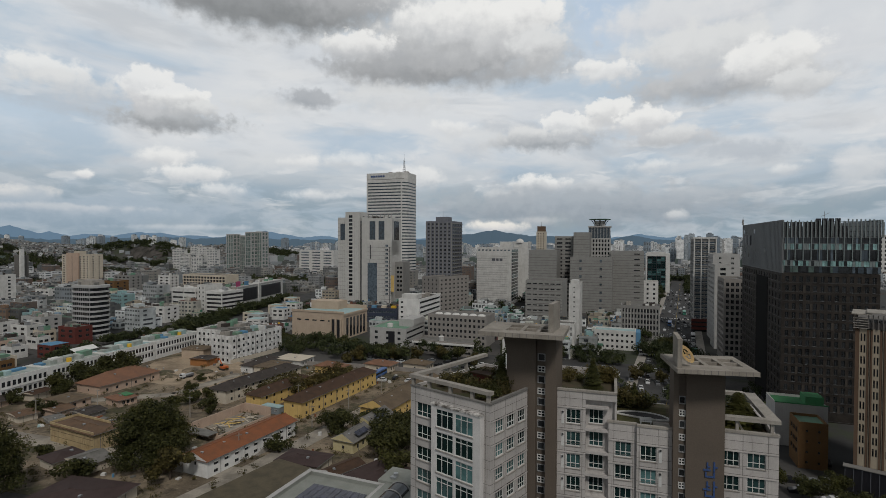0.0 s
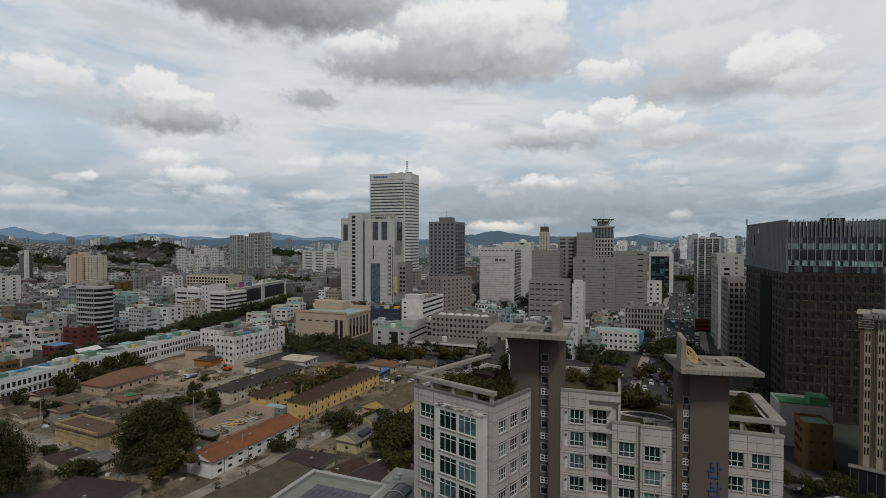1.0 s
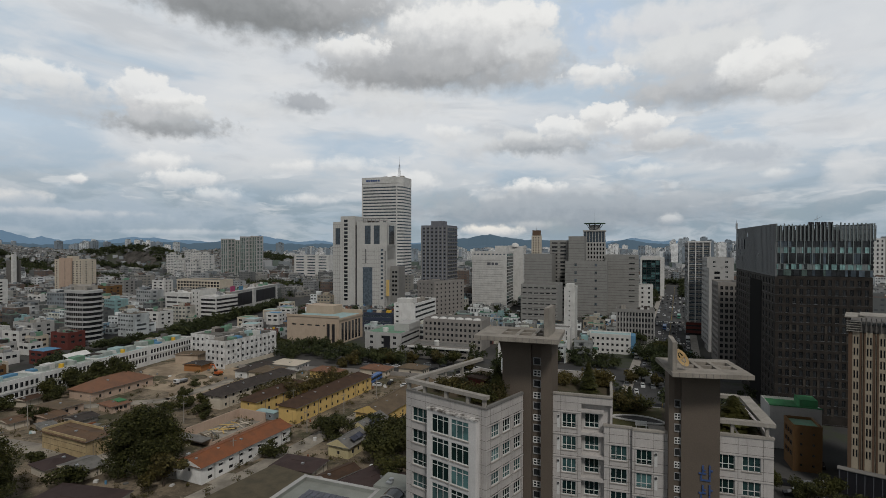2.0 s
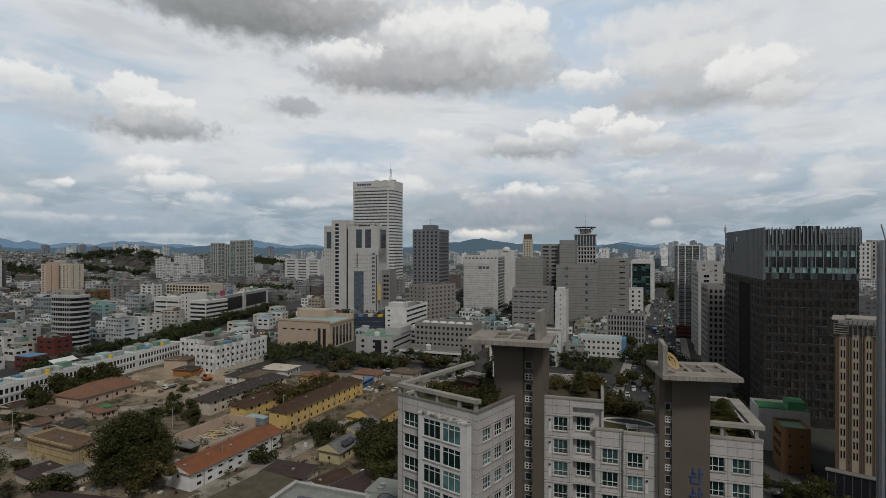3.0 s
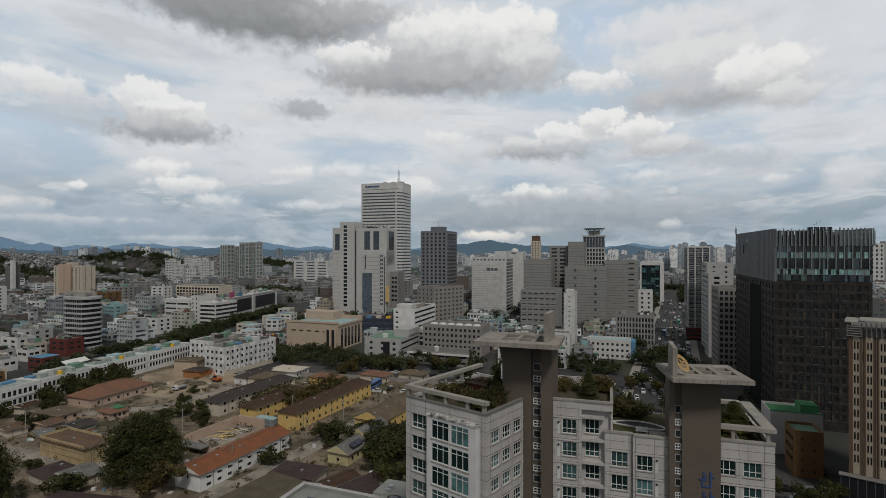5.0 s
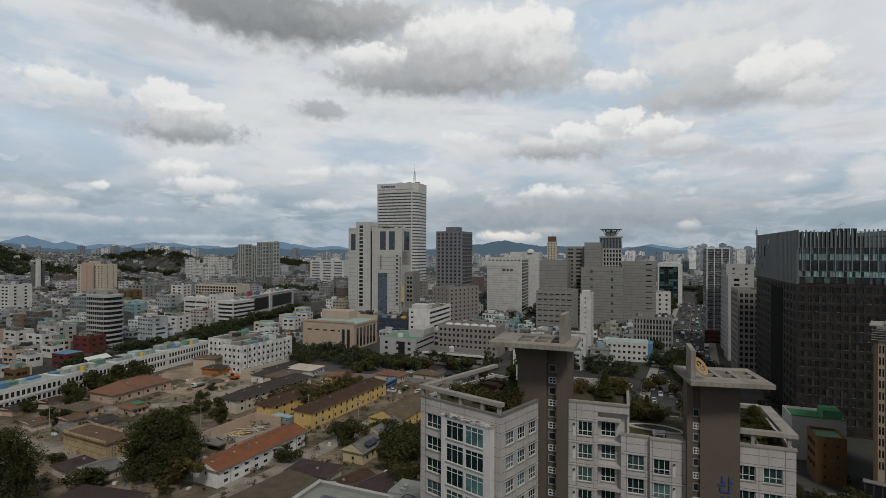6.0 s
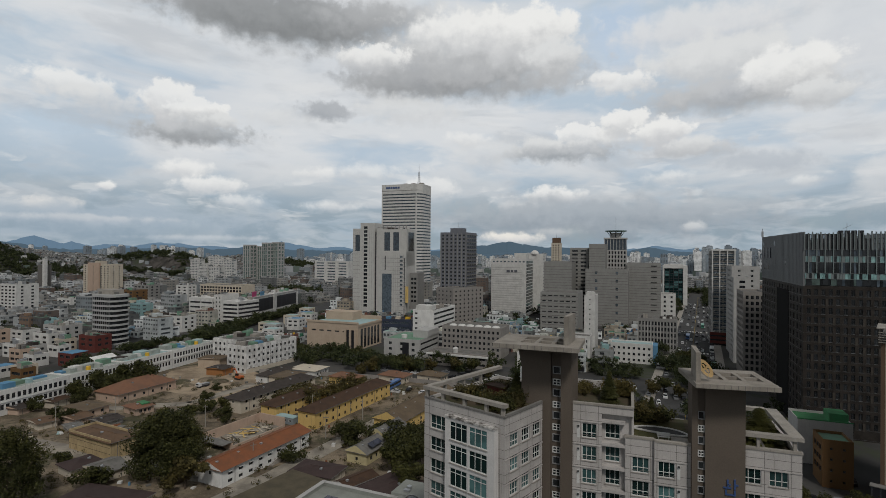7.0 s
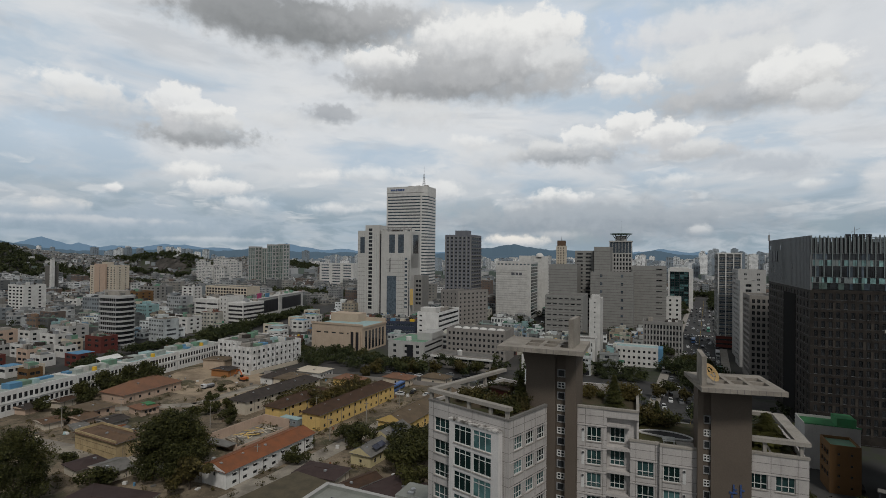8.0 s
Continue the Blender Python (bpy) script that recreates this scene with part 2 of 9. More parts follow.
SUN_ELEVATION, SUN_TURN = radians(50), radians(166)
make_world()
sun = new("sun", bpy.data.lights.new("sun", "SUN"))
sun.data.energy, sun.data.angle, sun.data.color = 1.7, radians(10), (1.0, 0.965, 0.915)
_way = Vector((math.sin(SUN_TURN) * math.cos(SUN_ELEVATION), math.cos(SUN_TURN) * math.cos(SUN_ELEVATION), math.sin(SUN_ELEVATION)))
sun.matrix_world = look(_way * 300, (0, 0, 0))


# ---------------------------------------------------------------- materials
def material(name, rough=0.8, metal=0.0):
    m = bpy.data.materials.new(name)
    m.use_nodes = True
    t = m.node_tree
    b = t.nodes["Principled BSDF"]
    b.inputs["Roughness"].default_value, b.inputs["Metallic"].default_value = rough, metal
    if rough > 0.5:
        b.inputs["Specular IOR Level"].default_value = 0.12
    return m, t, b


def surface(name, col, col2=None, rough=0.8, scale=0.25, fine=6.0, amount=0.5, bump=0.15, streak=0.0, metal=0.0, vary=0.0, streak_col=(0.10, 0.09, 0.08)):
    """A weathered surface: broad patches between two colours, fine grain, rain streaks, a little change from object to object."""
    m, t, b = material(name, rough, metal)
    col2 = col2 or tuple(c * 0.72 for c in col)
    geo = nd(t, "ShaderNodeNewGeometry")
    p = geo.outputs["Position"]
    broad = noise_tex(t, p, scale, 5, 0.6)
    c = mixc(t, smooth(t, broad, 0.36, 0.68, 0.0, amount), col, col2)
    grain = noise_tex(t, p, fine, 4, 0.6)
    c = mixc(t, smooth(t, grain, 0.3, 0.7, 0.0, 0.22), c, tuple(v * 0.6 for v in col2))
    if streak:
        mp = nd(t, "ShaderNodeMapping")
        mp.inputs["Scale"].default_value = (1.3, 1.3, 0.09)
        link(t, p, mp.inputs["Vector"])
        s = noise_tex(t, mp.outputs[0], 1.6, 5, 0.65)
        c = mixc(t, smooth(t, s, 0.52, 0.78, 0.0, streak), c, streak_col)
    if vary:
        oi = nd(t, "ShaderNodeObjectInfo")
        hsv = nd(t, "ShaderNodeHueSaturation")
        link(t, smooth(t, oi.outputs["Random"], 0, 1, 1 - vary, 1 + vary), hsv.inputs["Value"])
        link(t, c, hsv.inputs["Color"])
        c = hsv.outputs[0]
    link(t, c, b.inputs["Base Color"])
    if bump:
        bn = nd(t, "ShaderNodeBump")
        bn.inputs["Strength"].default_value, bn.inputs["Distance"].default_value = bump, 0.05
        link(t, grain, bn.inputs["Height"])
        link(t, bn.outputs[0], b.inputs["Normal"])
    return m


def town_paint(name, stops, rough=0.85, streak=0.35, island=False):
    """House paint that takes one of several colours by chance, with stains."""
    m, t, b = material(name, rough)
    oi = nd(t, "ShaderNodeObjectInfo")
    ramp = nd(t, "ShaderNodeValToRGB")
    ramp.color_ramp.interpolation = "CONSTANT"
    while len(ramp.color_ramp.elements) < len(stops):
        ramp.color_ramp.elements.new(0.5)
    for i, (e, c) in enumerate(zip(ramp.color_ramp.elements, stops)):
        e.position, e.color = i / len(stops), (*c, 1)
    link(t, nd(t, "ShaderNodeNewGeometry").outputs["Random Per Island"] if island else oi.outputs["Random"], ramp.inputs[0])
    p = nd(t, "ShaderNodeNewGeometry").outputs["Position"]
    c = mixc(t, smooth(t, noise_tex(t, p, 0.11, 5, 0.65), 0.35, 0.7, 0.0, 0.5), ramp.outputs[0], (0.145, 0.152, 0.15))
    mp = nd(t, "ShaderNodeMapping")
    mp.inputs["Scale"].default_value = (1.1, 1.1, 0.08)
    link(t, p, mp.inputs["Vector"])
    c = mixc(t, smooth(t, noise_tex(t, mp.outputs[0], 1.0, 5, 0.65), 0.5, 0.76, 0.0, streak), c, (0.10, 0.105, 0.104))
    link(t, c, b.inputs["Base Color"])
    return m


def glass_dark(name, col, rough=0.08, vary=0.35, late=False):
    """Window glass seen from outside by day: a dark room behind a clear gloss, each pane a little different."""
    m, t, b = material(name, rough)
    oi = nd(t, "ShaderNodeObjectInfo")
    c = mixc(t, smooth(t, oi.outputs["Random"], 0.5 if late else 0.15, 0.95), col, tuple(min(1, v * (1 + 2.2 * vary) + 0.02 * vary) for v in col))
    p = nd(t, "ShaderNodeNewGeometry").outputs["Position"]
    c = mixc(t, smooth(t, noise_tex(t, p, 0.5, 3, 0.5), 0.4, 0.65, 0.0, 0.5), c, tuple(v * 0.45 for v in col))
    link(t, c, b.inputs["Base Color"])
    b.inputs["IOR"].default_value = 1.5
    return m


M = {}
M["white"] = surface("white_render", (0.60, 0.59, 0.565), (0.40, 0.39, 0.37), streak=0.35, bump=0.1)
M["white_bright"] = surface("fresh_white_render", (0.70, 0.69, 0.665), (0.52, 0.51, 0.49), streak=0.35, bump=0.1)
M["pale_roof"] = surface("pale_green_grey_roof_coat", (0.36, 0.39, 0.36), (0.24, 0.26, 0.235), scale=0.3, amount=0.8)
M["cottage_yellow"] = surface("pale_yellow_render", (0.50, 0.43, 0.25), (0.40, 0.34, 0.20), streak=0.3)
M["tile_white"] = surface("pale_wall_panels", (0.47, 0.442, 0.42), (0.33, 0.312, 0.296), rough=0.6, streak=0.5, bump=0.08)
M["tile_bay"] = surface("white_bay_panels", (0.64, 0.62, 0.60), (0.47, 0.455, 0.44), rough=0.6, streak=0.35, bump=0.08)
M["white_stained"] = surface("stained_white_render", (0.70, 0.69, 0.67), (0.36, 0.35, 0.33), streak=0.75, scale=0.3, amount=0.8)
M["peeling"] = surface("peeling_white_coating", (0.62, 0.60, 0.57), (0.09, 0.08, 0.07), scale=1.3, amount=1.0, bump=0.3)
M["joint"] = surface("dark_joint", (0.16, 0.15, 0.14), rough=0.9)
M["brown"] = surface("brown_render", (0.125, 0.102, 0.082), (0.098, 0.08, 0.065), streak=0.2, scale=0.15)
M["concrete"] = surface("weathered_concrete", (0.33, 0.305, 0.27), (0.19, 0.175, 0.155), streak=0.5, scale=0.4)
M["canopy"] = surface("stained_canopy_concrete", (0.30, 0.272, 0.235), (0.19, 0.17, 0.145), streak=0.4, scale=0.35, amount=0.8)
# darker than the canopy itself: the shade beneath is put into this colour
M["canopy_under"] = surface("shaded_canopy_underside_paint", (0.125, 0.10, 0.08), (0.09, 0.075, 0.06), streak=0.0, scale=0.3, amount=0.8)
M["concrete_dark"] = surface("dark_concrete", (0.19, 0.182, 0.17), (0.125, 0.12, 0.112), streak=0.4)
M["grey"] = surface("grey_cladding", (0.25, 0.243, 0.23), (0.195, 0.19, 0.18), streak=0.22)
M["grey_dark"] = surface("dark_grey_cladding", (0.115, 0.12, 0.135), (0.09, 0.095, 0.105), streak=0.2)
M["stone"] = surface("pale_grey_stone", (0.40, 0.392, 0.375), (0.31, 0.304, 0.292), streak=0.25)
M["market_stone"] = surface("market_tower_stone", (0.50, 0.49, 0.465), (0.41, 0.402, 0.382), streak=0.25)
M["store_stone"] = surface("store_grey_stone", (0.262, 0.258, 0.243), (0.205, 0.202, 0.192), streak=0.22)
M["slab_dark"] = surface("dull_grey_brown_cladding", (0.145, 0.135, 0.125), (0.105, 0.10, 0.093), streak=0.3)
M["tower_blue"] = surface("blue_grey_cladding", (0.165, 0.17, 0.19), (0.125, 0.13, 0.145), streak=0.25)
M["bronze"] = surface("bronze_gilt", (0.72, 0.50, 0.24), (0.55, 0.36, 0.16), rough=0.45, metal=0.4)
M["olive_felt"] = surface("olive_brown_felt", (0.105, 0.088, 0.058), (0.07, 0.06, 0.042), scale=0.3, amount=0.9, fine=3.0)
M["hall_roof"] = surface("pale_green_grey_roof", (0.25, 0.26, 0.235), (0.19, 0.195, 0.175), scale=0.3, amount=0.7)
M["rust_brown"] = surface("brown_felt_roof", (0.135, 0.085, 0.054), (0.09, 0.062, 0.043), scale=0.3, amount=0.8)
M["cabin_grey"] = surface("blue_grey_sheet_wall", (0.24, 0.27, 0.285), (0.18, 0.2, 0.21), rough=0.6, streak=0.35)
M["navy"] = surface("navy_panel", (0.035, 0.045, 0.075), (0.028, 0.034, 0.05), rough=0.5)
M["office_white"] = surface("greyish_white_band", (0.40, 0.40, 0.39), (0.30, 0.30, 0.292), streak=0.3)
M["sand"] = surface("pale_site_sand", (0.37, 0.295, 0.21), (0.20, 0.155, 0.11), rough=0.95, scale=0.09, fine=1.2, amount=1.0, bump=0.4)
M["hospital_wall"] = surface("pinkish_grey_render", (0.27, 0.25, 0.23), (0.20, 0.187, 0.172), streak=0.3)
M["beige"] = surface("beige_render", (0.45, 0.36, 0.275), (0.36, 0.285, 0.215), streak=0.25)
M["cream_sheet"] = surface("dusty_cream_sheet_wall", (0.43, 0.335, 0.19), (0.30, 0.225, 0.13), streak=0.6, scale=0.35, amount=0.8)
M["hotel_cream"] = surface("hotel_cream_tile", (0.37, 0.315, 0.24), (0.30, 0.255, 0.195), streak=0.2)
M["cream"] = surface("cream_render", (0.52, 0.46, 0.37), (0.42, 0.36, 0.29), streak=0.25)
M["tan"] = surface("tan_cladding", (0.135, 0.088, 0.06), (0.10, 0.066, 0.046), streak=0.15)
M["orange"] = surface("orange_render", (0.15, 0.085, 0.038), (0.115, 0.065, 0.03), streak=0.3)
M["orange_wall"] = surface("faded_orange_render", (0.34, 0.155, 0.06), (0.26, 0.12, 0.05), streak=0.35)
M["yellow"] = surface("ochre_yellow_render", (0.60, 0.42, 0.16), (0.48, 0.33, 0.125), streak=0.35)
M["pinkish"] = surface("pinkish_render", (0.47, 0.35, 0.27), (0.36, 0.27, 0.21), streak=0.35)
M["red_roof"] = surface("rusty_red_roof", (0.225, 0.085, 0.04), (0.15, 0.07, 0.04), scale=0.35, amount=0.8, streak=0.0)
M["terracotta"] = surface("faded_terracotta_roof", (0.205, 0.105, 0.065), (0.14, 0.083, 0.058), scale=0.3, amount=0.8)
M["brown_roof"] = surface("dark_brown_shingle", (0.075, 0.045, 0.03), (0.05, 0.033, 0.024), scale=0.4, amount=0.9)
M["slate_roof"] = surface("charcoal_shingle", (0.062, 0.052, 0.046), (0.042, 0.036, 0.033), scale=0.4, amount=0.9)
M["plum_roof"] = surface("dull_plum_roof_sheet", (0.062, 0.043, 0.04), (0.044, 0.031, 0.029), scale=0.3, amount=0.8)
M["tan_roof"] = surface("tan_felt_roof", (0.14, 0.105, 0.07), (0.095, 0.072, 0.05), scale=0.25, amount=0.8)
M["grey_roof"] = surface("grey_roof_sheet", (0.175, 0.168, 0.155), (0.105, 0.10, 0.092), scale=0.4, amount=0.8)
M["green_roof"] = surface("green_roof_coating", (0.14, 0.27, 0.19), (0.15, 0.20, 0.15), scale=0.25, amount=0.8)
M["green_bright"] = surface("bright_green_coating", (0.055, 0.21, 0.09), (0.07, 0.15, 0.08), scale=0.4, amount=0.7)
M["blue_roof"] = surface("blue_roof_sheet", (0.10, 0.24, 0.38), (0.10, 0.19, 0.28), scale=0.3, amount=0.6)
M["aqua_roof"] = surface("pale_aqua_roof", (0.33, 0.45, 0.45), (0.25, 0.33, 0.33), scale=0.3, amount=0.7)
M["dirt"] = None
M["lane"] = surface("old_concrete_lane", (0.32, 0.288, 0.24), (0.165, 0.148, 0.124), rough=0.95, scale=0.15, fine=2.0, amount=0.9)
M["asphalt"] = surface("asphalt", (0.068, 0.067, 0.066), (0.045, 0.045, 0.045), rough=0.9, scale=0.12, fine=4.0, amount=0.9)
M["paint"] = surface("road_paint", (0.62, 0.61, 0.57), (0.40, 0.39, 0.37), scale=1.5)
M["soil"] = surface("dry_garden_soil", (0.085, 0.065, 0.045), (0.045, 0.05, 0.025), rough=0.95, scale=0.5, amount=0.9)
M["frame_white"] = surface("white_window_frame", (0.62, 0.62, 0.60), rough=0.45, bump=0)
M["frame_dark"] = surface("dark_window_frame", (0.05, 0.05, 0.052), rough=0.4, bump=0)
M["frame_grey"] = surface("grey_window_frame", (0.28, 0.28, 0.28), rough=0.4, bump=0)
M["steel"] = surface("galvanised_steel", (0.42, 0.43, 0.44), (0.30, 0.30, 0.30), rough=0.45, metal=0.7, bump=0.05)
M["red_paint"] = surface("red_brick_paint", (0.125, 0.038, 0.031), (0.085, 0.03, 0.026), streak=0.3)
M["magenta"] = surface("magenta_sign_face", (0.42, 0.05, 0.16), rough=0.5, bump=0)
M["blue_sign"] = surface("blue_sign_face", (0.045, 0.085, 0.21), rough=0.4, bump=0)
M["yellow_tank"] = surface("yellow_plastic_tank", (0.62, 0.38, 0.03), rough=0.5, bump=0)
M["panel_black"] = surface("black_cladding_panel", (0.018, 0.018, 0.022), rough=0.35, bump=0)
M["bark"] = surface("bark", (0.085, 0.065, 0.05), (0.05, 0.04, 0.03), fine=9, bump=0.5)
M["glass"] = glass_dark("window_glass", (0.014, 0.016, 0.018))
M["glass_teal"] = glass_dark("teal_tinted_glass", (0.006, 0.020, 0.020), vary=2.6, late=True)
M["glass_blue"] = glass_dark("blue_grey_glass", (0.05, 0.065, 0.08), vary=0.4)
M["glass_light"] = glass_dark("pale_green_glass", (0.165, 0.275, 0.27), vary=0.3)
M["glass_greygreen"] = glass_dark("grey_green_glass", (0.085, 0.12, 0.11), vary=0.35)
M["solar"] = glass_dark("solar_cell", (0.022, 0.024, 0.040), rough=0.18, vary=0.2)
M["town"] = town_paint("town_paint", [(0.70, 0.725, 0.72), (0.29, 0.30, 0.295), (0.49, 0.46, 0.38), (0.76, 0.78, 0.775), (0.17, 0.055, 0.042), (0.53, 0.56, 0.56), (0.16, 0.168, 0.165), (0.36, 0.31, 0.235), (0.48, 0.51, 0.51), (0.64, 0.67, 0.665), (0.20, 0.30, 0.38), (0.56, 0.56, 0.49), (0.20, 0.125, 0.08), (0.38, 0.39, 0.375), (0.105, 0.11, 0.11), (0.48, 0.46, 0.40), (0.22, 0.36, 0.36), (0.68, 0.70, 0.695), (0.27, 0.265, 0.24), (0.09, 0.085, 0.08)], streak=0.55)
M["town_roof"] = town_paint("town_roof", [(0.150, 0.143, 0.135), (0.050, 0.205, 0.120), (0.24, 0.232, 0.21), (0.105, 0.10, 0.095), (0.26, 0.36, 0.33), (0.195, 0.170, 0.14), (0.045, 0.150, 0.095), (0.32, 0.315, 0.305), (0.045, 0.140, 0.27), (0.075, 0.07, 0.065), (0.160, 0.066, 0.042), (0.25, 0.36, 0.38), (0.085, 0.078, 0.07), (0.11, 0.17, 0.13)], streak=0.0)
# whites and blue-greys of the far towers, distance haze mixed into the colours
FAR_HAZED_PAINT = [(0.72, 0.735, 0.74), (0.33, 0.38, 0.425), (0.80, 0.80, 0.79), (0.25, 0.295, 0.335), (0.62, 0.645, 0.655), (0.41, 0.455, 0.49), (0.74, 0.735, 0.715), (0.21, 0.25, 0.29), (0.54, 0.565, 0.58)]
M["far"] = town_paint("distant_paint", FAR_HAZED_PAINT, streak=0.1)
M["far_glass"] = surface("distant_window", (0.05, 0.056, 0.062), rough=0.4, bump=0)


def dirt_material():
    """Trodden earth: sand, darker damp patches, gravel and thin weeds."""
    m, t, b = material("trodden_earth", 0.95)
    p = nd(t, "ShaderNodeNewGeometry").outputs["Position"]
    c = mixc(t, smooth(t, noise_tex(t, p, 0.07, 6, 0.65), 0.38, 0.62), (0.112, 0.090, 0.064), (0.25, 0.20, 0.142))
    c = mixc(t, smooth(t, noise_tex(t, p, 0.05, 7, 0.7), 0.52, 0.60, 0.0, 0.8), c, (0.050, 0.052, 0.026))
    c = mixc(t, smooth(t, noise_tex(t, p, 0.35, 5, 0.7), 0.50, 0.66, 0.0, 0.75), c, (0.050, 0.043, 0.034))
    c = mixc(t, smooth(t, noise_tex(t, p, 0.8, 4, 0.7), 0.58, 0.70, 0.0, 0.6), c, (0.34, 0.295, 0.225))
    g = noise_tex(t, p, 3.0, 4, 0.7)
    c = mixc(t, smooth(t, g, 0.4, 0.7, 0.0, 0.35), c, (0.04, 0.035, 0.028))
    link(t, c, b.inputs["Base Color"])
    bn = nd(t, "ShaderNodeBump")
    bn.inputs["Strength"].default_value, bn.inputs["Distance"].default_value = 0.5, 0.1
    link(t, g, bn.inputs["Height"])
    link(t, bn.outputs[0], b.inputs["Normal"])
    return m


M["dirt"] = dirt_material()


def leaf_material(name, dark, light):
    m, t, b = material(name, 0.6)
    geo = nd(t, "ShaderNodeNewGeometry")
    c = mixc(t, geo.outputs["Random Per Island"], dark, light)
    c = mixc(t, smooth(t, noise_tex(t, geo.outputs["Position"], 0.35, 3, 0.5), 0.4, 0.65, 0.0, 0.6), c, tuple(v * 0.55 for v in dark))
    c = mixc(t, smooth(t, noise_tex(t, geo.outputs["Position"], 0.09, 2, 0.5), 0.52, 0.66, 0.0, 0.25), c, (light[0] * 1.4, light[1] * 1.25, light[2]))
    link(t, c, b.inputs["Base Color"])
    return m


M["leaf"] = leaf_material("dark_green_leaves", (0.024, 0.027, 0.010), (0.066, 0.067, 0.021))
M["leaf_dry"] = leaf_material("autumn_tinged_leaves", (0.038, 0.034, 0.013), (0.105, 0.086, 0.030))
M["leaf_far"] = leaf_material("distant_leaves", (0.022, 0.030, 0.013), (0.062, 0.072, 0.029))


# ---------------------------------------------------------------- mesh helpers
class Shape:
    def __init__(self):
        self.v, self.f, self.m = [], [], []

    def box(self, x0, y0, z0, x1, y1, z1, mat=0, mx=None):
        i = len(self.v)
        pts = [(x, y, z) for z in (z0, z1) for x, y in ((x0, y0), (x1, y0), (x1, y1), (x0, y1))]
        self.v += [tuple(mx @ Vector(p)) for p in pts] if mx else pts
        self.f += [(i + 3, i + 2, i + 1, i), (i + 4, i + 5, i + 6, i + 7), (i, i + 1, i + 5, i + 4), (i + 1, i + 2, i + 6, i + 5), (i + 2, i + 3, i + 7, i + 6), (i + 3, i, i + 4, i + 7)]
        self.m += [mat] * 6
        return self

    def ring(self, x0, y0, x1, y1, t, z0, z1):
        """A closed rectangular kerb of thickness t, one piece."""
        i = len(self.v)
        for z in (z0, z1):
            self.v += [(x0, y0, z), (x1, y0, z), (x1, y1, z), (x0, y1, z), (x0 + t, y0 + t, z), (x1 - t, y0 + t, z), (x1 - t, y1 - t, z), (x0 + t, y1 - t, z)]
        for k in range(4):
            j = (k + 1) % 4
            self.f += [(i + k, i + j, i + 8 + j, i + 8 + k), (i + 4 + j, i + 4 + k, i + 12 + k, i + 12 + j), (i + 8 + k, i + 8 + j, i + 12 + j, i + 12 + k)]
            self.m += [0] * 3
        return self

    def face(self, pts, mat=0):
        i = len(self.v)
        self.v += [tuple(p) for p in pts]
        self.f.append(tuple(range(i, i + len(pts))))
        self.m.append(mat)
        return self

    def prism(self, outline, z0, z1, mat=0, cap=None):
        i, n = len(self.v), len(outline)
        self.v += [(x, y, z0) for x, y in outline] + [(x, y, z1) for x, y in outline]
        self.f += [tuple(range(i + n - 1, i - 1, -1)), tuple(range(i + n, i + 2 * n))]
        self.m += [mat, mat if cap is None else cap]
        for k in range(n):
            self.f.append((i + k, i + (k + 1) % n, i + n + (k + 1) % n, i + n + k))
            self.m.append(mat)
        return self

    def tube(self, a, b, ra, rb, n=8, mat=0):
        a, b = Vector(a), Vector(b)
        q = (b - a).to_track_quat("Z", "Y").to_matrix()
        i = len(self.v)
        for p, r in ((a, ra), (b, rb)):
            self.v += [tuple(p + q @ Vector((r * math.cos(2 * math.pi * k / n), r * math.sin(2 * math.pi * k / n), 0))) for k in range(n)]
        for k in range(n):
            self.f.append((i + k, i + (k + 1) % n, i + n + (k + 1) % n, i + n + k))
        self.f += [tuple(range(i + n - 1, i - 1, -1)), tuple(range(i + n, i + 2 * n))]
        self.m += [mat] * (n + 2)
        return self

    def data(self, name, mats):
        me = bpy.data.meshes.new(name)
        me.from_pydata(self.v, [], self.f)
        for m in (mats if isinstance(mats, (list, tuple)) else [mats]):
            me.materials.append(M[m] if isinstance(m, str) else m)
        if any(self.m):
            me.polygons.foreach_set("material_index", self.m)
        me.update()
        return me


def dome(r, h, n=14, rings=6):
    """A low dome or heap, one skin."""
    s = Shape()
    for k in range(rings):
        a = math.pi / 2 * k / rings
        s.v += [(r * math.cos(a) * math.cos(2 * math.pi * i / n), r * math.cos(a) * math.sin(2 * math.pi * i / n), h * math.sin(a)) for i in range(n)]
    s.v.append((0, 0, h))
    for k in range(rings - 1):
        s.f += [(k * n + i, k * n + (i + 1) % n, (k + 1) * n + (i + 1) % n, (k + 1) * n + i) for i in range(n)]
    s.f += [((rings - 1) * n + i, (rings - 1) * n + (i + 1) % n, rings * n) for i in range(n)]
    s.m = [0] * len(s.f)
    return s


def part(name, shape, mats, parent, label="", at=None):
    ob = new(name, shape.data(name, mats) if isinstance(shape, Shape) else shape)
    ob.parent = parent
    if at is not None:
        ob.matrix_local = at
    if label:
        ob["label"] = label
    return ob


def thing(name, x, y, z=0.0, ang=0.0, label="", category="", group="", kind=""):
    ob = new(name)
    ob.matrix_world = pose(x, y, z, 0, 0, ang)
    return tagged(ob, label, category, group, kind)


def solid(name, shape, mats, label, category, group="", kind="", at=None):
    ob = new(name, shape.data(name, mats) if isinstance(shape, Shape) else shape)
    if at is not None:
        ob.matrix_world = at
    return tagged(ob, label, category, group, kind)


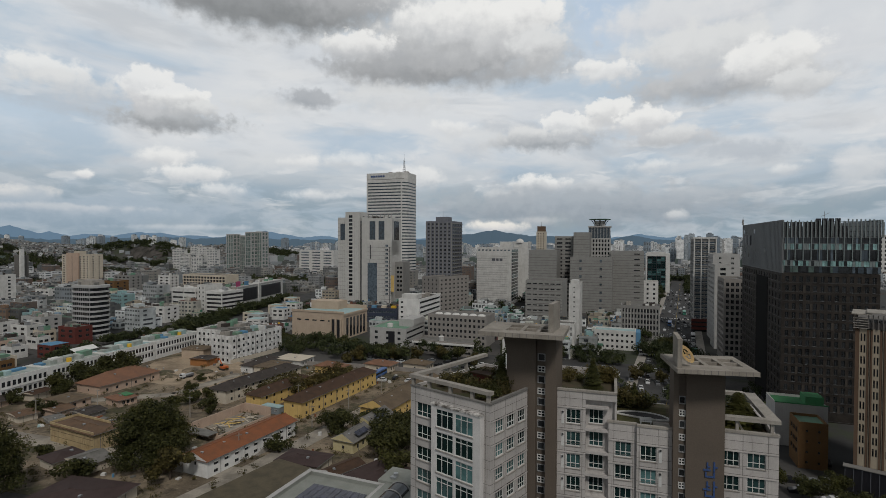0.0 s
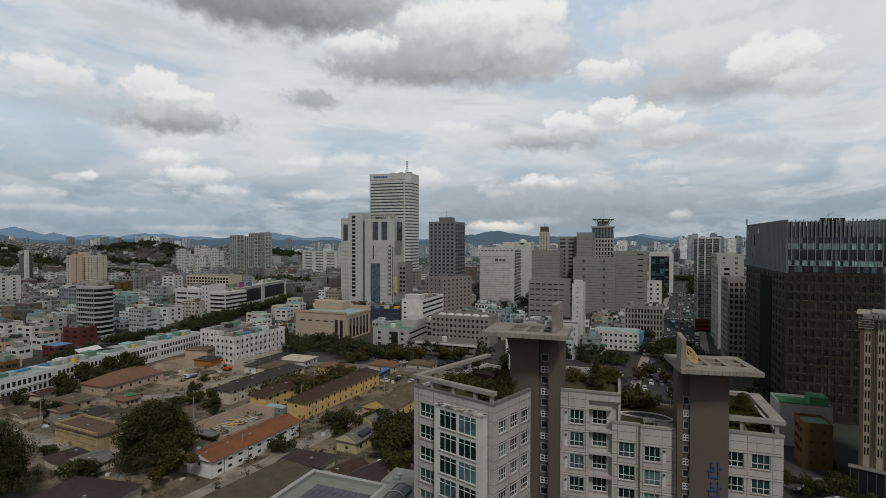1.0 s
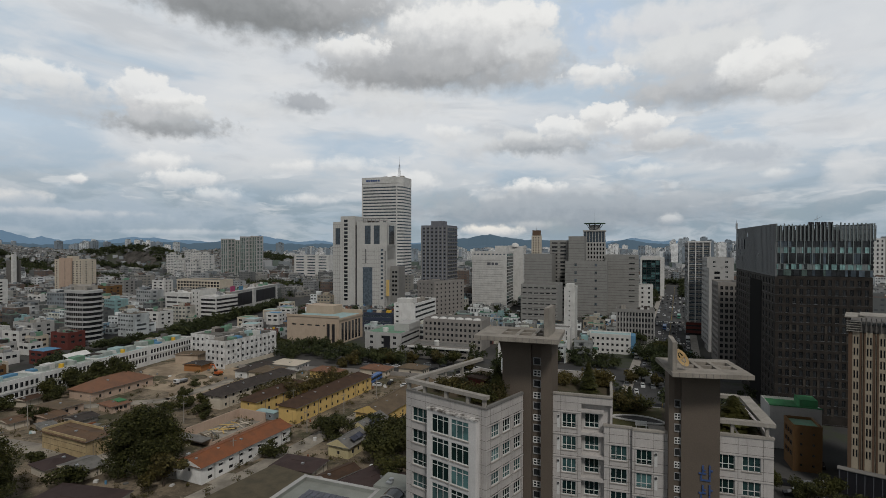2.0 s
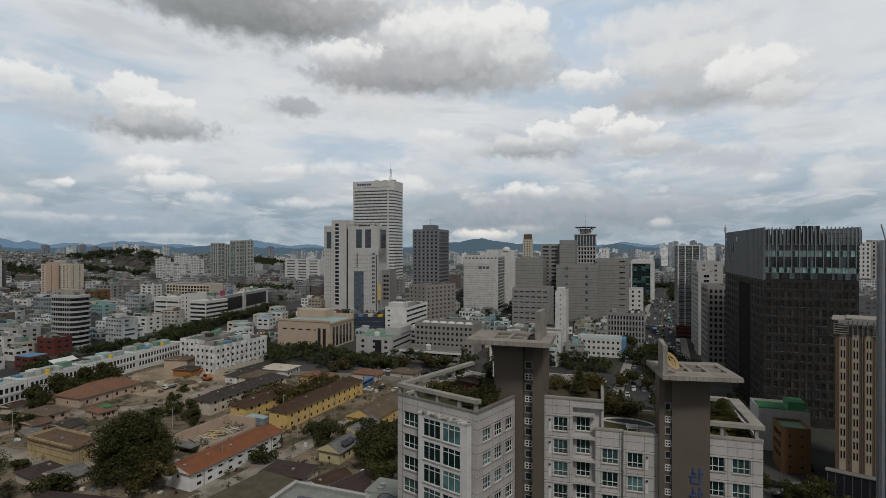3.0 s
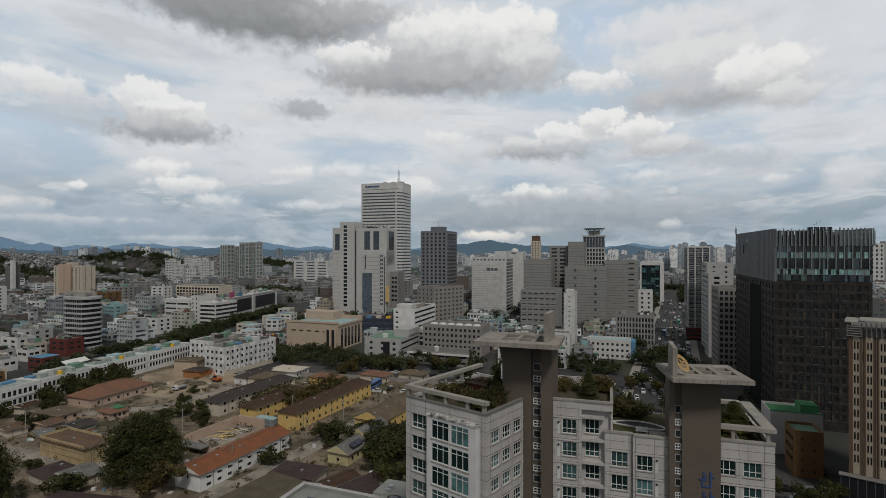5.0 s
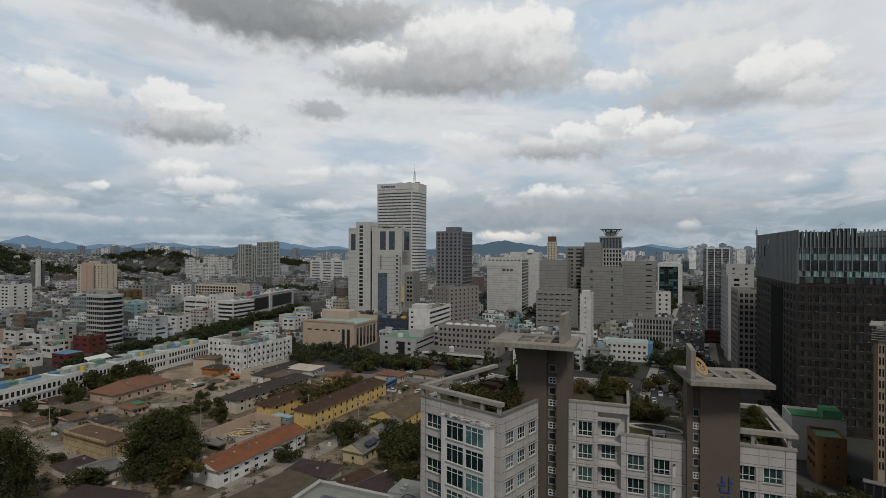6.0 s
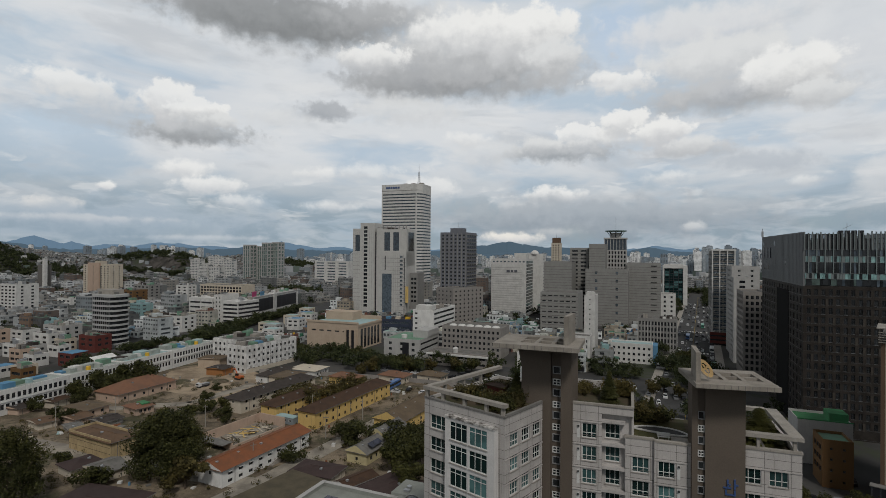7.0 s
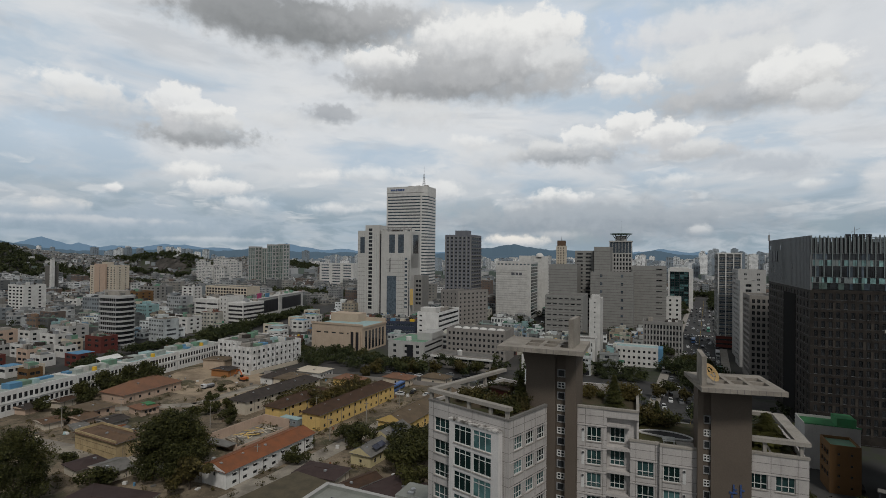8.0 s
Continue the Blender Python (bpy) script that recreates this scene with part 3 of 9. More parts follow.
# walls in the building's own frame: front faces -y, right faces +x, left faces -x, back faces +y
def side_matrix(side, edge, u=0.0, n=0.0, z=0.0):
    if side == "front":
        return pose(u, edge - n, z)
    if side == "right":
        return pose(edge + n, u, z, 0, 0, 90)
    if side == "left":
        return pose(edge - n, u, z, 0, 0, -90)
    return pose(u, edge + n, z, 0, 0, 180)


def side_box(shape, side, edge, u0, u1, n0, n1, z0, z1, mat=0):
    """A box on a wall: u along it, n out of it."""
    if side == "front":
        return shape.box(u0, edge - n1, z0, u1, edge - n0, z1, mat)
    if side == "right":
        return shape.box(edge + n0, u0, z0, edge + n1, u1, z1, mat)
    if side == "left":
        return shape.box(edge - n1, u0, z0, edge - n0, u1, z1, mat)
    return shape.box(u0, edge + n0, z0, u1, edge + n1, z1, mat)


window_meshes = {}


def window_mesh(w, h, nx=2, ny=1, bar=0.07, mats=("frame_white", "glass"), transom=None):
    key = (round(w, 2), round(h, 2), nx, ny, bar, mats, transom)
    if key not in window_meshes:
        s = Shape()
        us, zs = [-w / 2, -w / 2 + bar], [0, bar]
        for i in range(1, nx):
            u = -w / 2 + w * i / nx
            us += [u - bar * 0.4, u + bar * 0.4]
        for k in range(1, ny):
            zk = transom or h * k / ny
            zs += [zk - bar * 0.4, zk + bar * 0.4]
        us, zs = us + [w / 2 - bar, w / 2], zs + [h - bar, h]
        ids = {}

        def vert(i, k, d):
            if (i, k, d) not in ids:
                ids[i, k, d] = len(s.v)
                s.v.append((us[i], -0.06 if d else 0.0, zs[k]))
            return ids[i, k, d]

        def pane(i, k):
            return i % 2 == 1 and k % 2 == 1

        for i in range(len(us) - 1):
            for k in range(len(zs) - 1):
                d = 0 if pane(i, k) else 1
                s.f.append((vert(i, k, d), vert(i + 1, k, d), vert(i + 1, k + 1, d), vert(i, k + 1, d)))
                s.m.append(1 - d)
                if not d:
                    for a, b in (((i, k), (i + 1, k)), ((i + 1, k), (i + 1, k + 1)), ((i + 1, k + 1), (i, k + 1)), ((i, k + 1), (i, k))):
                        s.f.append((vert(*a, 0), vert(*b, 0), vert(*b, 1), vert(*a, 1)))
                        s.m.append(0)
        window_meshes[key] = s.data("window", list(mats))
    return window_meshes[key]


def facade(root, side, edge, u0, u1, z0, z1, wall, rows, cols, ww, wh, win=None, depth=0.35, sill=0.0, nx=2, ny=1, bar=0.07, mats=("frame_white", "glass"), transom=None, name="wall", sill_mat=None, label=""):
    """One wall with real openings (rows: sill heights, cols: middles) and a window in each."""
    s = Shape()
    us = sorted({round(q, 4) for q in [u0, u1] + [c + k * ww / 2 for c in cols for k in (-1, 1)]})
    zs = sorted({round(q, 4) for q in [z0, z1] + [q for r in rows for q in (r, r + wh)]})
    ids = {}

    def full(i, k):
        if not (0 <= i < len(us) - 1 and 0 <= k < len(zs) - 1):
            return False
        uc, zc_ = (us[i] + us[i + 1]) / 2, (zs[k] + zs[k + 1]) / 2
        return not (any(abs(uc - c) < ww / 2 for c in cols) and any(r < zc_ < r + wh for r in rows))

    def vert(i, k, d):
        if (i, k, d) not in ids:
            ids[i, k, d] = len(s.v)
            n = -depth if d else 0.0
            u, z = us[i], zs[k]
            s.v.append((u, edge - n, z) if side == "front" else (edge + n, u, z) if side == "right" else (edge - n, u, z) if side == "left" else (u, edge + n, z))
        return ids[i, k, d]

    for i in range(len(us) - 1):
        for k in range(len(zs) - 1):
            if not full(i, k):
                continue
            q = ((i, k), (i + 1, k), (i + 1, k + 1), (i, k + 1))
            s.f += [tuple(vert(*p, 0) for p in q), tuple(vert(*p, 1) for p in q[::-1])]
            for (a, c_), (di, dk) in (((q[0], q[1]), (0, -1)), ((q[1], q[2]), (1, 0)), ((q[2], q[3]), (0, 1)), ((q[3], q[0]), (-1, 0))):
                if not full(i + di, k + dk):
                    s.f.append((vert(*a, 1), vert(*c_, 1), vert(*c_, 0), vert(*a, 0)))
    s.m = [0] * len(s.f)
    w = part(name, s, wall, root, label)
    if sill:
        for r in rows:
            for c in cols:
                part("sill", side_box(Shape(), side, edge, c - ww / 2 - 0.08, c + ww / 2 + 0.08, 0.003, sill, r - 0.09, r - 0.005), "concrete", root)
    me = window_mesh(ww, wh, nx, ny, bar, mats, transom)
    for r in rows:
        for c in cols:
            part("window", me, None, root, "", side_matrix(side, edge, c, -0.2, r))
    return w


def spread(a, b, n):
    return [a + (b - a) * (i + 0.5) / n for i in range(n)]


def core(root, x0, y0, x1, y1, z0, z1, wall, roof="grey_roof", parapet=0.9, inset=0.38, name="body"):
    """The mass inside the walls, with its roof and a parapet round it."""
    s = Shape()
    s.box(x0 + inset, y0 + inset, z0, x1 - inset, y1 - inset, z1 - 0.02)
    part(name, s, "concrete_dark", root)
    part("roof", Shape().box(x0 + 0.3, y0 + 0.3, z1, x1 - 0.3, y1 - 0.3, z1 + 0.15), roof, root)
    if parapet:
        p = Shape()
        for a in ((x0, y0, x1, y0 + 0.3), (x0, y1 - 0.3, x1, y1), (x0, y0 + 0.3, x0 + 0.3, y1 - 0.3), (x1 - 0.3, y0 + 0.3, x1, y1 - 0.3)):
            p.box(a[0], a[1], z1 + 0.003, a[2], a[3], z1 + parapet)
        part("parapet", p, wall, root)


OCCUPIED = []


def claim(x, y, ang, F, S):
    """Notes a footprint, so that the small houses keep off it."""
    OCCUPIED.append((x, y, radians(ang), min(0, F), max(0, F), S))


def block(name, x, y, ang, F, S, h, label, category="building", wall="white", roof="grey_roof", floor=3.3, front=None, right=None, left=None, base=0.8, parapet=0.9, z=0.0, group="", top_gap=1.2):
    """A many-storeyed block on its near corner. front, right, left: dict(n, ww, wh, ...) or None for a blank wall."""
    root = thing(name, x, y, z, ang, label, category, group)
    claim(x, y, ang, F, S)
    x0, x1 = min(0, F), max(0, F)
    core(root, x0, 0, x1, S, 0, h, wall, roof, parapet)
    for side, spec in (("front", front), ("right", right), ("left", left), ("back", None)):
        edge = {"front": 0, "right": x1, "left": x0, "back": S}[side]
        u0, u1 = (x0, x1) if side in ("front", "back") else (0.36, S - 0.36)
        spec = dict(spec or {})
        n = spec.pop("n", 0)
        fl = spec.pop("floor", floor)
        ww, wh = spec.pop("ww", 1.5), spec.pop("wh", 1.5)
        m0, m1 = spec.pop("m0", 0.6), spec.pop("m1", 0.6)
        rows = []
        if n:
            r = h - top_gap - wh
            while r > base:
                rows.append(r)
                r -= fl
        facade(root, side, edge, u0, u1, 0, h, spec.pop("wall", wall), rows, spread(u0 + m0, u1 - m1, n) if n else [], ww, wh, **spec)
    return root


# ---------------------------------------------------------------- ground, one sheet to the horizon, with the old town's hill
def hill(x, y):
    z = 0.0
    for cx, cy, rx, ry, hh in ((-960, 960, 200, 190, 66), (-640, 1125, 125, 75, 46), (-880, 1250, 230, 150, 34), (-540, 1360, 200, 110, 42), (-1300, 1100, 250, 300, 55)):
        z += hh * math.exp(-((x - cx) / rx) ** 2 - ((y - cy) / ry) ** 2)
    return z if y > 500 else 0.0


def graded(lo, hi, fine_lo, fine_hi, step, grow=1.18):
    xs = list(np.arange(fine_lo, fine_hi + 0.1, step))
    s = step
    while xs[-1] < hi:
        s *= grow
        xs.append(min(hi, xs[-1] + s))
    s = step
    while xs[0] > lo:
        s *= grow
        xs.insert(0, max(lo, xs[0] - s))
    return xs


def build_ground():
    xs, ys = graded(-6000, 6000, -1500, 300, 20), graded(-3000, 6500, 480, 1600, 20)
    s = Shape()
    for yy in ys:
        for xx in xs:
            s.v.append((xx, yy, hill(xx, yy)))
    n = len(xs)
    for j in range(len(ys) - 1):
        for i in range(n - 1):
            s.f.append((j * n + i, j * n + i + 1, (j + 1) * n + i + 1, (j + 1) * n + i))
    s.m = [0] * len(s.f)
    m, t, b = material("city_ground", 0.95)
    p = nd(t, "ShaderNodeNewGeometry").outputs["Position"]
    c = mixc(t, smooth(t, noise_tex(t, p, 0.02, 5, 0.6), 0.4, 0.62), (0.045, 0.044, 0.043), (0.085, 0.08, 0.074))
    c = mixc(t, smooth(t, noise_tex(t, p, 0.012, 6, 0.65), 0.50, 0.60), c, (0.045, 0.055, 0.03))
    c = mixc(t, smooth(t, noise_tex(t, p, 0.6, 4, 0.6), 0.35, 0.7, 0.0, 0.4), c, (0.05, 0.05, 0.048))
    link(t, c, b.inputs["Base Color"])
    ob = solid("ground", s, m, "grey city ground rising to a hill", "ground", kind="structure")
    for poly in ob.data.polygons:
        poly.use_smooth = True


build_ground()


def slab_on_ground(name, outline, mat, z, label, category="pavement"):
    return solid(name, Shape().prism(outline, -0.3, z), mat, label, category, kind="structure")


def strip(ax, ay, bx, by, w0, w1):
    d = Vector((bx - ax, by - ay)).normalized()
    n = Vector((-d.y, d.x))
    return [(ax - n.x * w0, ay - n.y * w0), (bx - n.x * w0, by - n.y * w0), (bx + n.x * w1, by + n.y * w1), (ax + n.x * w1, ay + n.y * w1)][::1]


# ---------------------------------------------------------------- roads and yards
AVE = Vector((math.cos(radians(65)), math.sin(radians(65))))
AVE0 = Vector((153.0, 342.0))


def ave(s, n):
    """A point on the avenue: s metres along it from the crossing near the hotel, n to its left."""
    return (AVE0.x + AVE.x * s - AVE.y * n, AVE0.y + AVE.y * s + AVE.x * n)


slab_on_ground("road", [ave(-260, -13), ave(520, -13), ave(520, 13), ave(-260, 13)], "asphalt", 0.03, "wide grey asphalt avenue with lane lines", "road")
for side_n in (-17.5, 13):
    slab_on_ground("pavement", [ave(-250, side_n), ave(520, side_n), ave(520, side_n + 4.5), ave(-250, side_n + 4.5)], "concrete", 0.16, "pale concrete pavement along the avenue")
yard = [(-190, 150), (-60, 120), (30, 128), (30, 240), (-30, 262), (-105, 270), (-160, 318), (-205, 205)]
slab_on_ground("yard_ground", yard, "dirt", 0.04, "sandy dirt yard with worn patches")


def lane(name, pts, w, mat, z, label):
    s = Shape()
    for (ax, ay), (bx, by) in zip(pts, pts[1:]):
        o = strip(ax, ay, bx, by, w / 2, w / 2)
        s.prism(o, -0.2, z)
    return solid(name, s, mat, label, "road", kind="structure")


lane("lane", [(-68, 120), (-53, 147), (-43, 168), (-10, 238)], 7.0, "lane", 0.07, "cracked old concrete lane between barracks")
lane("lane", [(-150, 172), (-112, 160), (-70, 146), (-45, 140)], 7.0, "lane", 0.08, "cracked old concrete lane in front of sheds")
lane("lane", [(-150, 205), (-112, 216), (-98, 250)], 6.0, "lane", 0.075, "pale concrete track by the earthworks")
lane("road", [(-202, 268), (-198, 300), (-180, 365), (-171, 410), (-163, 470), (-156, 560), (-150, 700)], 20, "asphalt", 0.03, "tree-lined asphalt road along the canal")
lane("road", [(-140, 345), (40, 282), (150, 245)], 12, "asphalt", 0.035, "asphalt street behind the compound")


# ---------------------------------------------------------------- the apartment tower in the foreground
def canopy(parent, at, w, d, thick, cols, bar, rows):
    """A flat concrete canopy round its middle, with two rows of square openings; cols: left edges of the openings."""
    top = thing("canopy", 0, 0, 0, 0)
    top.parent, top.matrix_local = parent, at
    top["label"] = "broad flat concrete canopy with square openings"
    s = Shape()
    v0, v1 = rows
    mid, c1 = (v0 + v1) / 2, cols[-1] + (cols[1] - cols[0]) - bar
    s.box(-w / 2, -d / 2, 0, w / 2, v0, thick).box(-w / 2, v1, 0, w / 2, d / 2, thick)
    s.box(-w / 2, v0, 0, cols[0], v1, thick).box(c1, v0, 0, w / 2, v1, thick)
    for c in cols[1:]:
        s.box(c - bar, v0, 0.003, c, v1, thick - 0.003)
    for c in cols:
        s.box(c, mid - 0.2, 0.02, c + cols[1] - cols[0] - bar, mid + 0.2, thick - 0.02)
    part("slab", s, "canopy", top)
    # plate added to keep sun out of the openings, coloured as shade
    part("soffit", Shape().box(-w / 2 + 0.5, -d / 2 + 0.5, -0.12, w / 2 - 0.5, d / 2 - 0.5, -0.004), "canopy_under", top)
    for i in range(1, 12):
        u = -w / 2 + w * i / 12
        part("edge_joint", Shape().box(u - 0.03, -d / 2 - 0.012, 0.02, u + 0.03, -d / 2 - 0.002, thick - 0.02), "joint", top)


def apartment():
    root = thing("apartment_building", 6.33, 68.0, 0, -40, "pale panelled apartment building with brown lift towers and roof gardens", "apartment building")
    top, fl = 43.2, 3.22
    rows = [39.0 - fl * i for i in range(10)]
    # left wing
    x0, S = -14.45, 9.4
    core(root, x0, 0, 0, S + 9.5, 0, top - 0.6, "tile_white", "soil", 0)
    facade(root, "front", 0, x0, 0, 0, top, "tile_white", rows, [-11.75], 3.0, 2.05, sill=0.12, nx=3, ny=2, transom=0.7, bar=0.1, mats=("frame_white", "glass_teal"))
    facade(root, "right", 0, 0.36, S, 0, top, "tile_white", rows, [2.25, 5.05, 7.9], 1.95, 2.0, sill=0.12, nx=3, ny=2, transom=0.7, bar=0.1, mats=("frame_white", "glass_teal"))
    s = Shape()
    side_box(s, "left", x0, 0.36, S + 9.5, -0.35, 0, 0, top)
    side_box(s, "back", S + 9.5, x0 + 0.36, -0.36, -0.35, 0, 0, top)
    part("wall", s, "tile_white", root)
    # panel joints, thin dark reveals
    s = Shape()
    for i in range(14):
        for dz in (0.0, 1.15):
            zj = top - 1.0 - dz - fl * i
            if zj > 1:
                side_box(s, "front", 0, x0, 0, 0.0, 0.012, zj - 0.045, zj)
                side_box(s, "right", 0, 0, S, 0.0, 0.012, zj - 0.05, zj)
    for u in (-13.5, -10.6, -0.8):
        side_box(s, "front", 0, u, u + 0.05, 0, 0.011, 0, top)
    for u in (1.0, 3.6, 6.4, 9.0):
        side_box(s, "right", 0, u, u + 0.03, 0, 0.011, 0, top)
    part("panel_joint", s, "joint", root)
    # projecting bay with two columns of big windows
    bay = thing("bay", 0, 0, 0, 0)
    bay.parent = root
    b0, b1, bo = -9.6, -1.05, 0.9
    s = Shape()
    brows = [r - 0.35 for r in rows]
    zz = 0
    for r in sorted(brows):
        side_box(s, "front", -bo, b0, b1, -0.3, 0, zz, r)
        for a, b in ((b0, -8.7), (-5.62, -5.28), (-2.2, b1)):
            side_box(s, "front", -bo, a, b, -0.3, 0, r, r + 2.55)
        zz = r + 2.55
    side_box(s, "front", -bo, b0, b1, -0.3, 0, zz, 41.6)
    for u in (b0, b1 - 0.3):
        s.box(u, -bo + 0.3, 0, u + 0.3, -0.002, 41.6)
    part("bay_wall", s, "tile_bay", bay, "whiter panelled bay wall")
    part("bay_roof", Shape().box(b0 - 0.1, -bo - 0.1, 41.6, b1 + 0.1, -0.003, 41.85), "peeling", bay, "white bay roof with peeling black patches")
    me = window_mesh(3.08, 2.55, 3, 2, 0.1, ("frame_white", "glass_teal"), 1.9)
    for r in brows:
        for u in (-7.16, -3.74):
            part("window", me, None, bay, "", side_matrix("front", -bo, u, -0.12, r))
            part("sill", Shape().box(u - 1.6, -bo - 0.12, r - 0.12, u + 1.6, -bo - 0.002, r - 0.01), "concrete", bay)
    # raised concrete frame round the roof garden
    for u, v in ((x0 + 0.1, 0.05), (-11.2, 0.05), (-7.2, 0.05), (-3.4, 0.05), (-0.7, 0.05), (x0 + 0.1, 4.0), (x0 + 0.1, 8.5), (x0 + 0.1, 13.0)):
        part("roof_post", Shape().box(u, v, top - 0.1, u + 0.45, v + 0.45, top + 1.25), "concrete", root)
    s = Shape()
    s.box(x0 - 0.15, -0.15, top + 1.25, 0.05, 0.75, top + 1.75)
    s.box(x0 - 0.15, 0.75, top + 1.25, x0 + 0.75, S + 9.5, top + 1.75)
    part("roof_beam", s, "concrete", root, "stained concrete beam over the parapet")
    s = Shape()
    s.box(-0.35, 0.36, top - 0.02, 0.1, S, top + 0.35).box(x0 - 0.05, -0.08, top - 0.03, 0.1, 0.36, top + 0.22)
    part("coping", s, "concrete_dark", root)
    # lift tower of the left wing
    lift = thing("lift_tower", 0, 0, 0, 0)
    lift.parent = root
    lift.matrix_local = root.matrix_world.inverted() @ pose(10.3, 76.6, 0, 0, 0, -24)
    ztop = 51.5
    part("tower_wall", Shape().box(-0.8, 0, 0, 3.55, 4.2, ztop - 0.13), "brown", lift)
    part("tower_recess", Shape().box(3.55, 0.5, 0, 5.1, 4.0, ztop - 0.13), "brown", lift)
    part("fin", Shape().box(5.1, -0.5, 0, 6.6, 4.2, ztop - 0.13), "brown", lift)
    part("roof_fin", Shape().box(5.9, -2.4, ztop + 0.62, 6.5, 2.6, ztop + 4.6), "canopy", lift, "upright concrete fin on the canopy")
    for i in range(22):
        zi = 47.4 - i * 1.62
        part("stair_window", window_mesh(1.15, 1.15 if i % 2 == 0 else 0.95, 2 if i % 2 else 1, 2 if i % 2 else 1, 0.14, ("frame_white" if i % 2 else "frame_grey", "glass")), None, lift, "", side_matrix("front", 0.5, 4.32, 0.06, zi))
    canopy(lift, pose(2.0, 0.0, ztop, 0, 0, 5), 11.8, 9.2, 0.62, (-2.4, 0.1, 2.4), 0.55, (-2.4, 2.6))
    bk = Shape()
    bk.v = [(-0.8, 0.02, ztop - 3.2), (-0.8, 4.18, ztop - 3.2), (-1.5, 0.02, ztop - 0.14), (-1.5, 4.18, ztop - 0.14), (-0.8, 0.02, ztop - 0.14), (-0.8, 4.18, ztop - 0.14)]
    bk.f, bk.m = [(0, 2, 3, 1), (0, 4, 2), (1, 3, 5), (2, 4, 5, 3)], [0] * 4
    part("bracket", bk, "brown", lift, "brown flared bracket under the canopy")
    # right wing on the street grid
    wing = thing("right_wing", 0, 0, 0, 0)
    wing.parent = root
    wing.matrix_local = root.matrix_world.inverted() @ pose(16.45, 74.5, 0, 0, 0, -18)
    rows2 = [38.8 - fl * i for i in range(10)]
    rows3 = [34.9 - fl * i for i in range(9)]
    rows4 = [35.6 - fl * i for i in range(9)]
    win = dict(sill=0.1, nx=3, ny=2, transom=0.7, bar=0.1, mats=("frame_white", "glass_teal"), name="wing_wall")
    facade(wing, "front", 0, -0.6, 4.1, 0, 43.45, "tile_white", rows2, [2.4], 2.0, 2.05, **win)
    facade(wing, "front", 0.9, 4.1, 8.3, 0, 42.4, "tile_white", rows2, [5.5], 2.0, 2.05, **win)
    facade(wing, "front", 0, 7.2, 10.9, 0, 39.5, "tile_white", rows3, [9.15], 2.2, 2.1, **win)
    facade(wing, "front", -0.5, 10.9, 15.8, 0, 39.5, "tile_white", rows3, [12.4], 2.1, 2.1, **win)
    facade(wing, "front", -0.3, 21.0, 27.9, 0, 40.0, "tile_white", rows4, [22.4, 25.4], 2.15, 2.1, **win)
    s = Shape()
    s.box(-0.6, 0.4, 0, 4.1, 12, 42.6).box(4.1, 1.3, 0, 8.3, 12, 42.2).box(7.2, 0.4, 0, 15.8, 14, 38.8).box(21, 0.2, 0, 27.5, 14, 39.2)
    part("wing_body", s, "concrete_dark", wing)
    s = Shape()
    s.box(8.0, 0.36, 38.7, 8.3, 12, 43.45).box(-0.6, 11.7, 40, 8.0, 12, 44.2).box(27.5, -0.25, 0, 27.9, 13.7, 40.0).box(7.0, 0.36, 0, 7.2, 1, 39.5)
    s.box(4.1, 0.05, 42.4, 8.3, 0.4, 43.45)
    part("wing_wall", s, "tile_white", wing)
    s = Shape()
    for i in range(14):
        for dz in (0.0, 1.15):
            for a, b, e, tz in ((-0.6, 4.1, 0, 43.45), (7.2, 10.9, 0, 39.5), (10.9, 15.8, -0.5, 39.5), (21, 27.9, -0.3, 40.0)):
                zj = tz - 1.0 - dz - fl * i
                if zj > 1:
                    side_box(s, "front", e, a, b, 0, 0.012, zj - 0.05, zj)
    for u, e, tz in ((1.2, 0, 43.4), (3.6, 0, 43.4), (7.9, 0, 39.4), (10.4, 0, 39.4), (11.2, -0.5, 39.4), (13.6, -0.5, 39.4), (14.9, -0.5, 39.4), (21.2, -0.3, 39.9), (23.8, -0.3, 39.9), (26.7, -0.3, 39.9)):
        side_box(s, "front", e, u, u + 0.05, 0, 0.011, 0, tz)
    part("panel_joint", s, "joint", wing)
    for i in range(9):
        side_box(s_led := Shape(), "right", 0, 0.0, S, 0.013, 0.09, top - 2.42 - fl * i, top - 2.28 - fl * i)
        part("floor_ledge", s_led, "tile_white", root)
        for a, b, e, tz in ((-0.6, 4.1, 0, 43.45), (7.2, 10.9, 0, 39.5), (10.9, 15.8, -0.5, 39.5), (21, 27.9, -0.3, 40.0)):
            part("floor_ledge", side_box(Shape(), "front", e, a, b, 0.013, 0.09, tz - 2.45 - fl * i, tz - 2.31 - fl * i), "tile_white", wing)
    for a in rows2:
        part("ledge", Shape().box(4.1, 0.05, a + 2.35, 7.2, 0.9, a + 2.75), "tile_white", wing)
    for a in ((-0.7, -0.1, 43.45, 8.3, 0.4, 43.75), (7.95, 0.4, 43.45, 8.35, 12, 43.75), (7.0, -0.1, 39.5, 10.9, 0.4, 39.8), (10.9, -0.6, 39.5, 15.9, 0.0, 39.8), (20.9, -0.4, 40.0, 28.0, 0.2, 40.3)):
        part("coping", Shape().box(*a), "concrete", wing)
    part("roof_garden", Shape().box(0, 0.4, 42.6, 8.0, 11.7, 42.75).box(8.3, 0.4, 38.8, 20.9, 13, 38.95).box(21, 0.2, 39.2, 27.5, 13.5, 39.35), "soil", wing, "brown planted roof terrace")
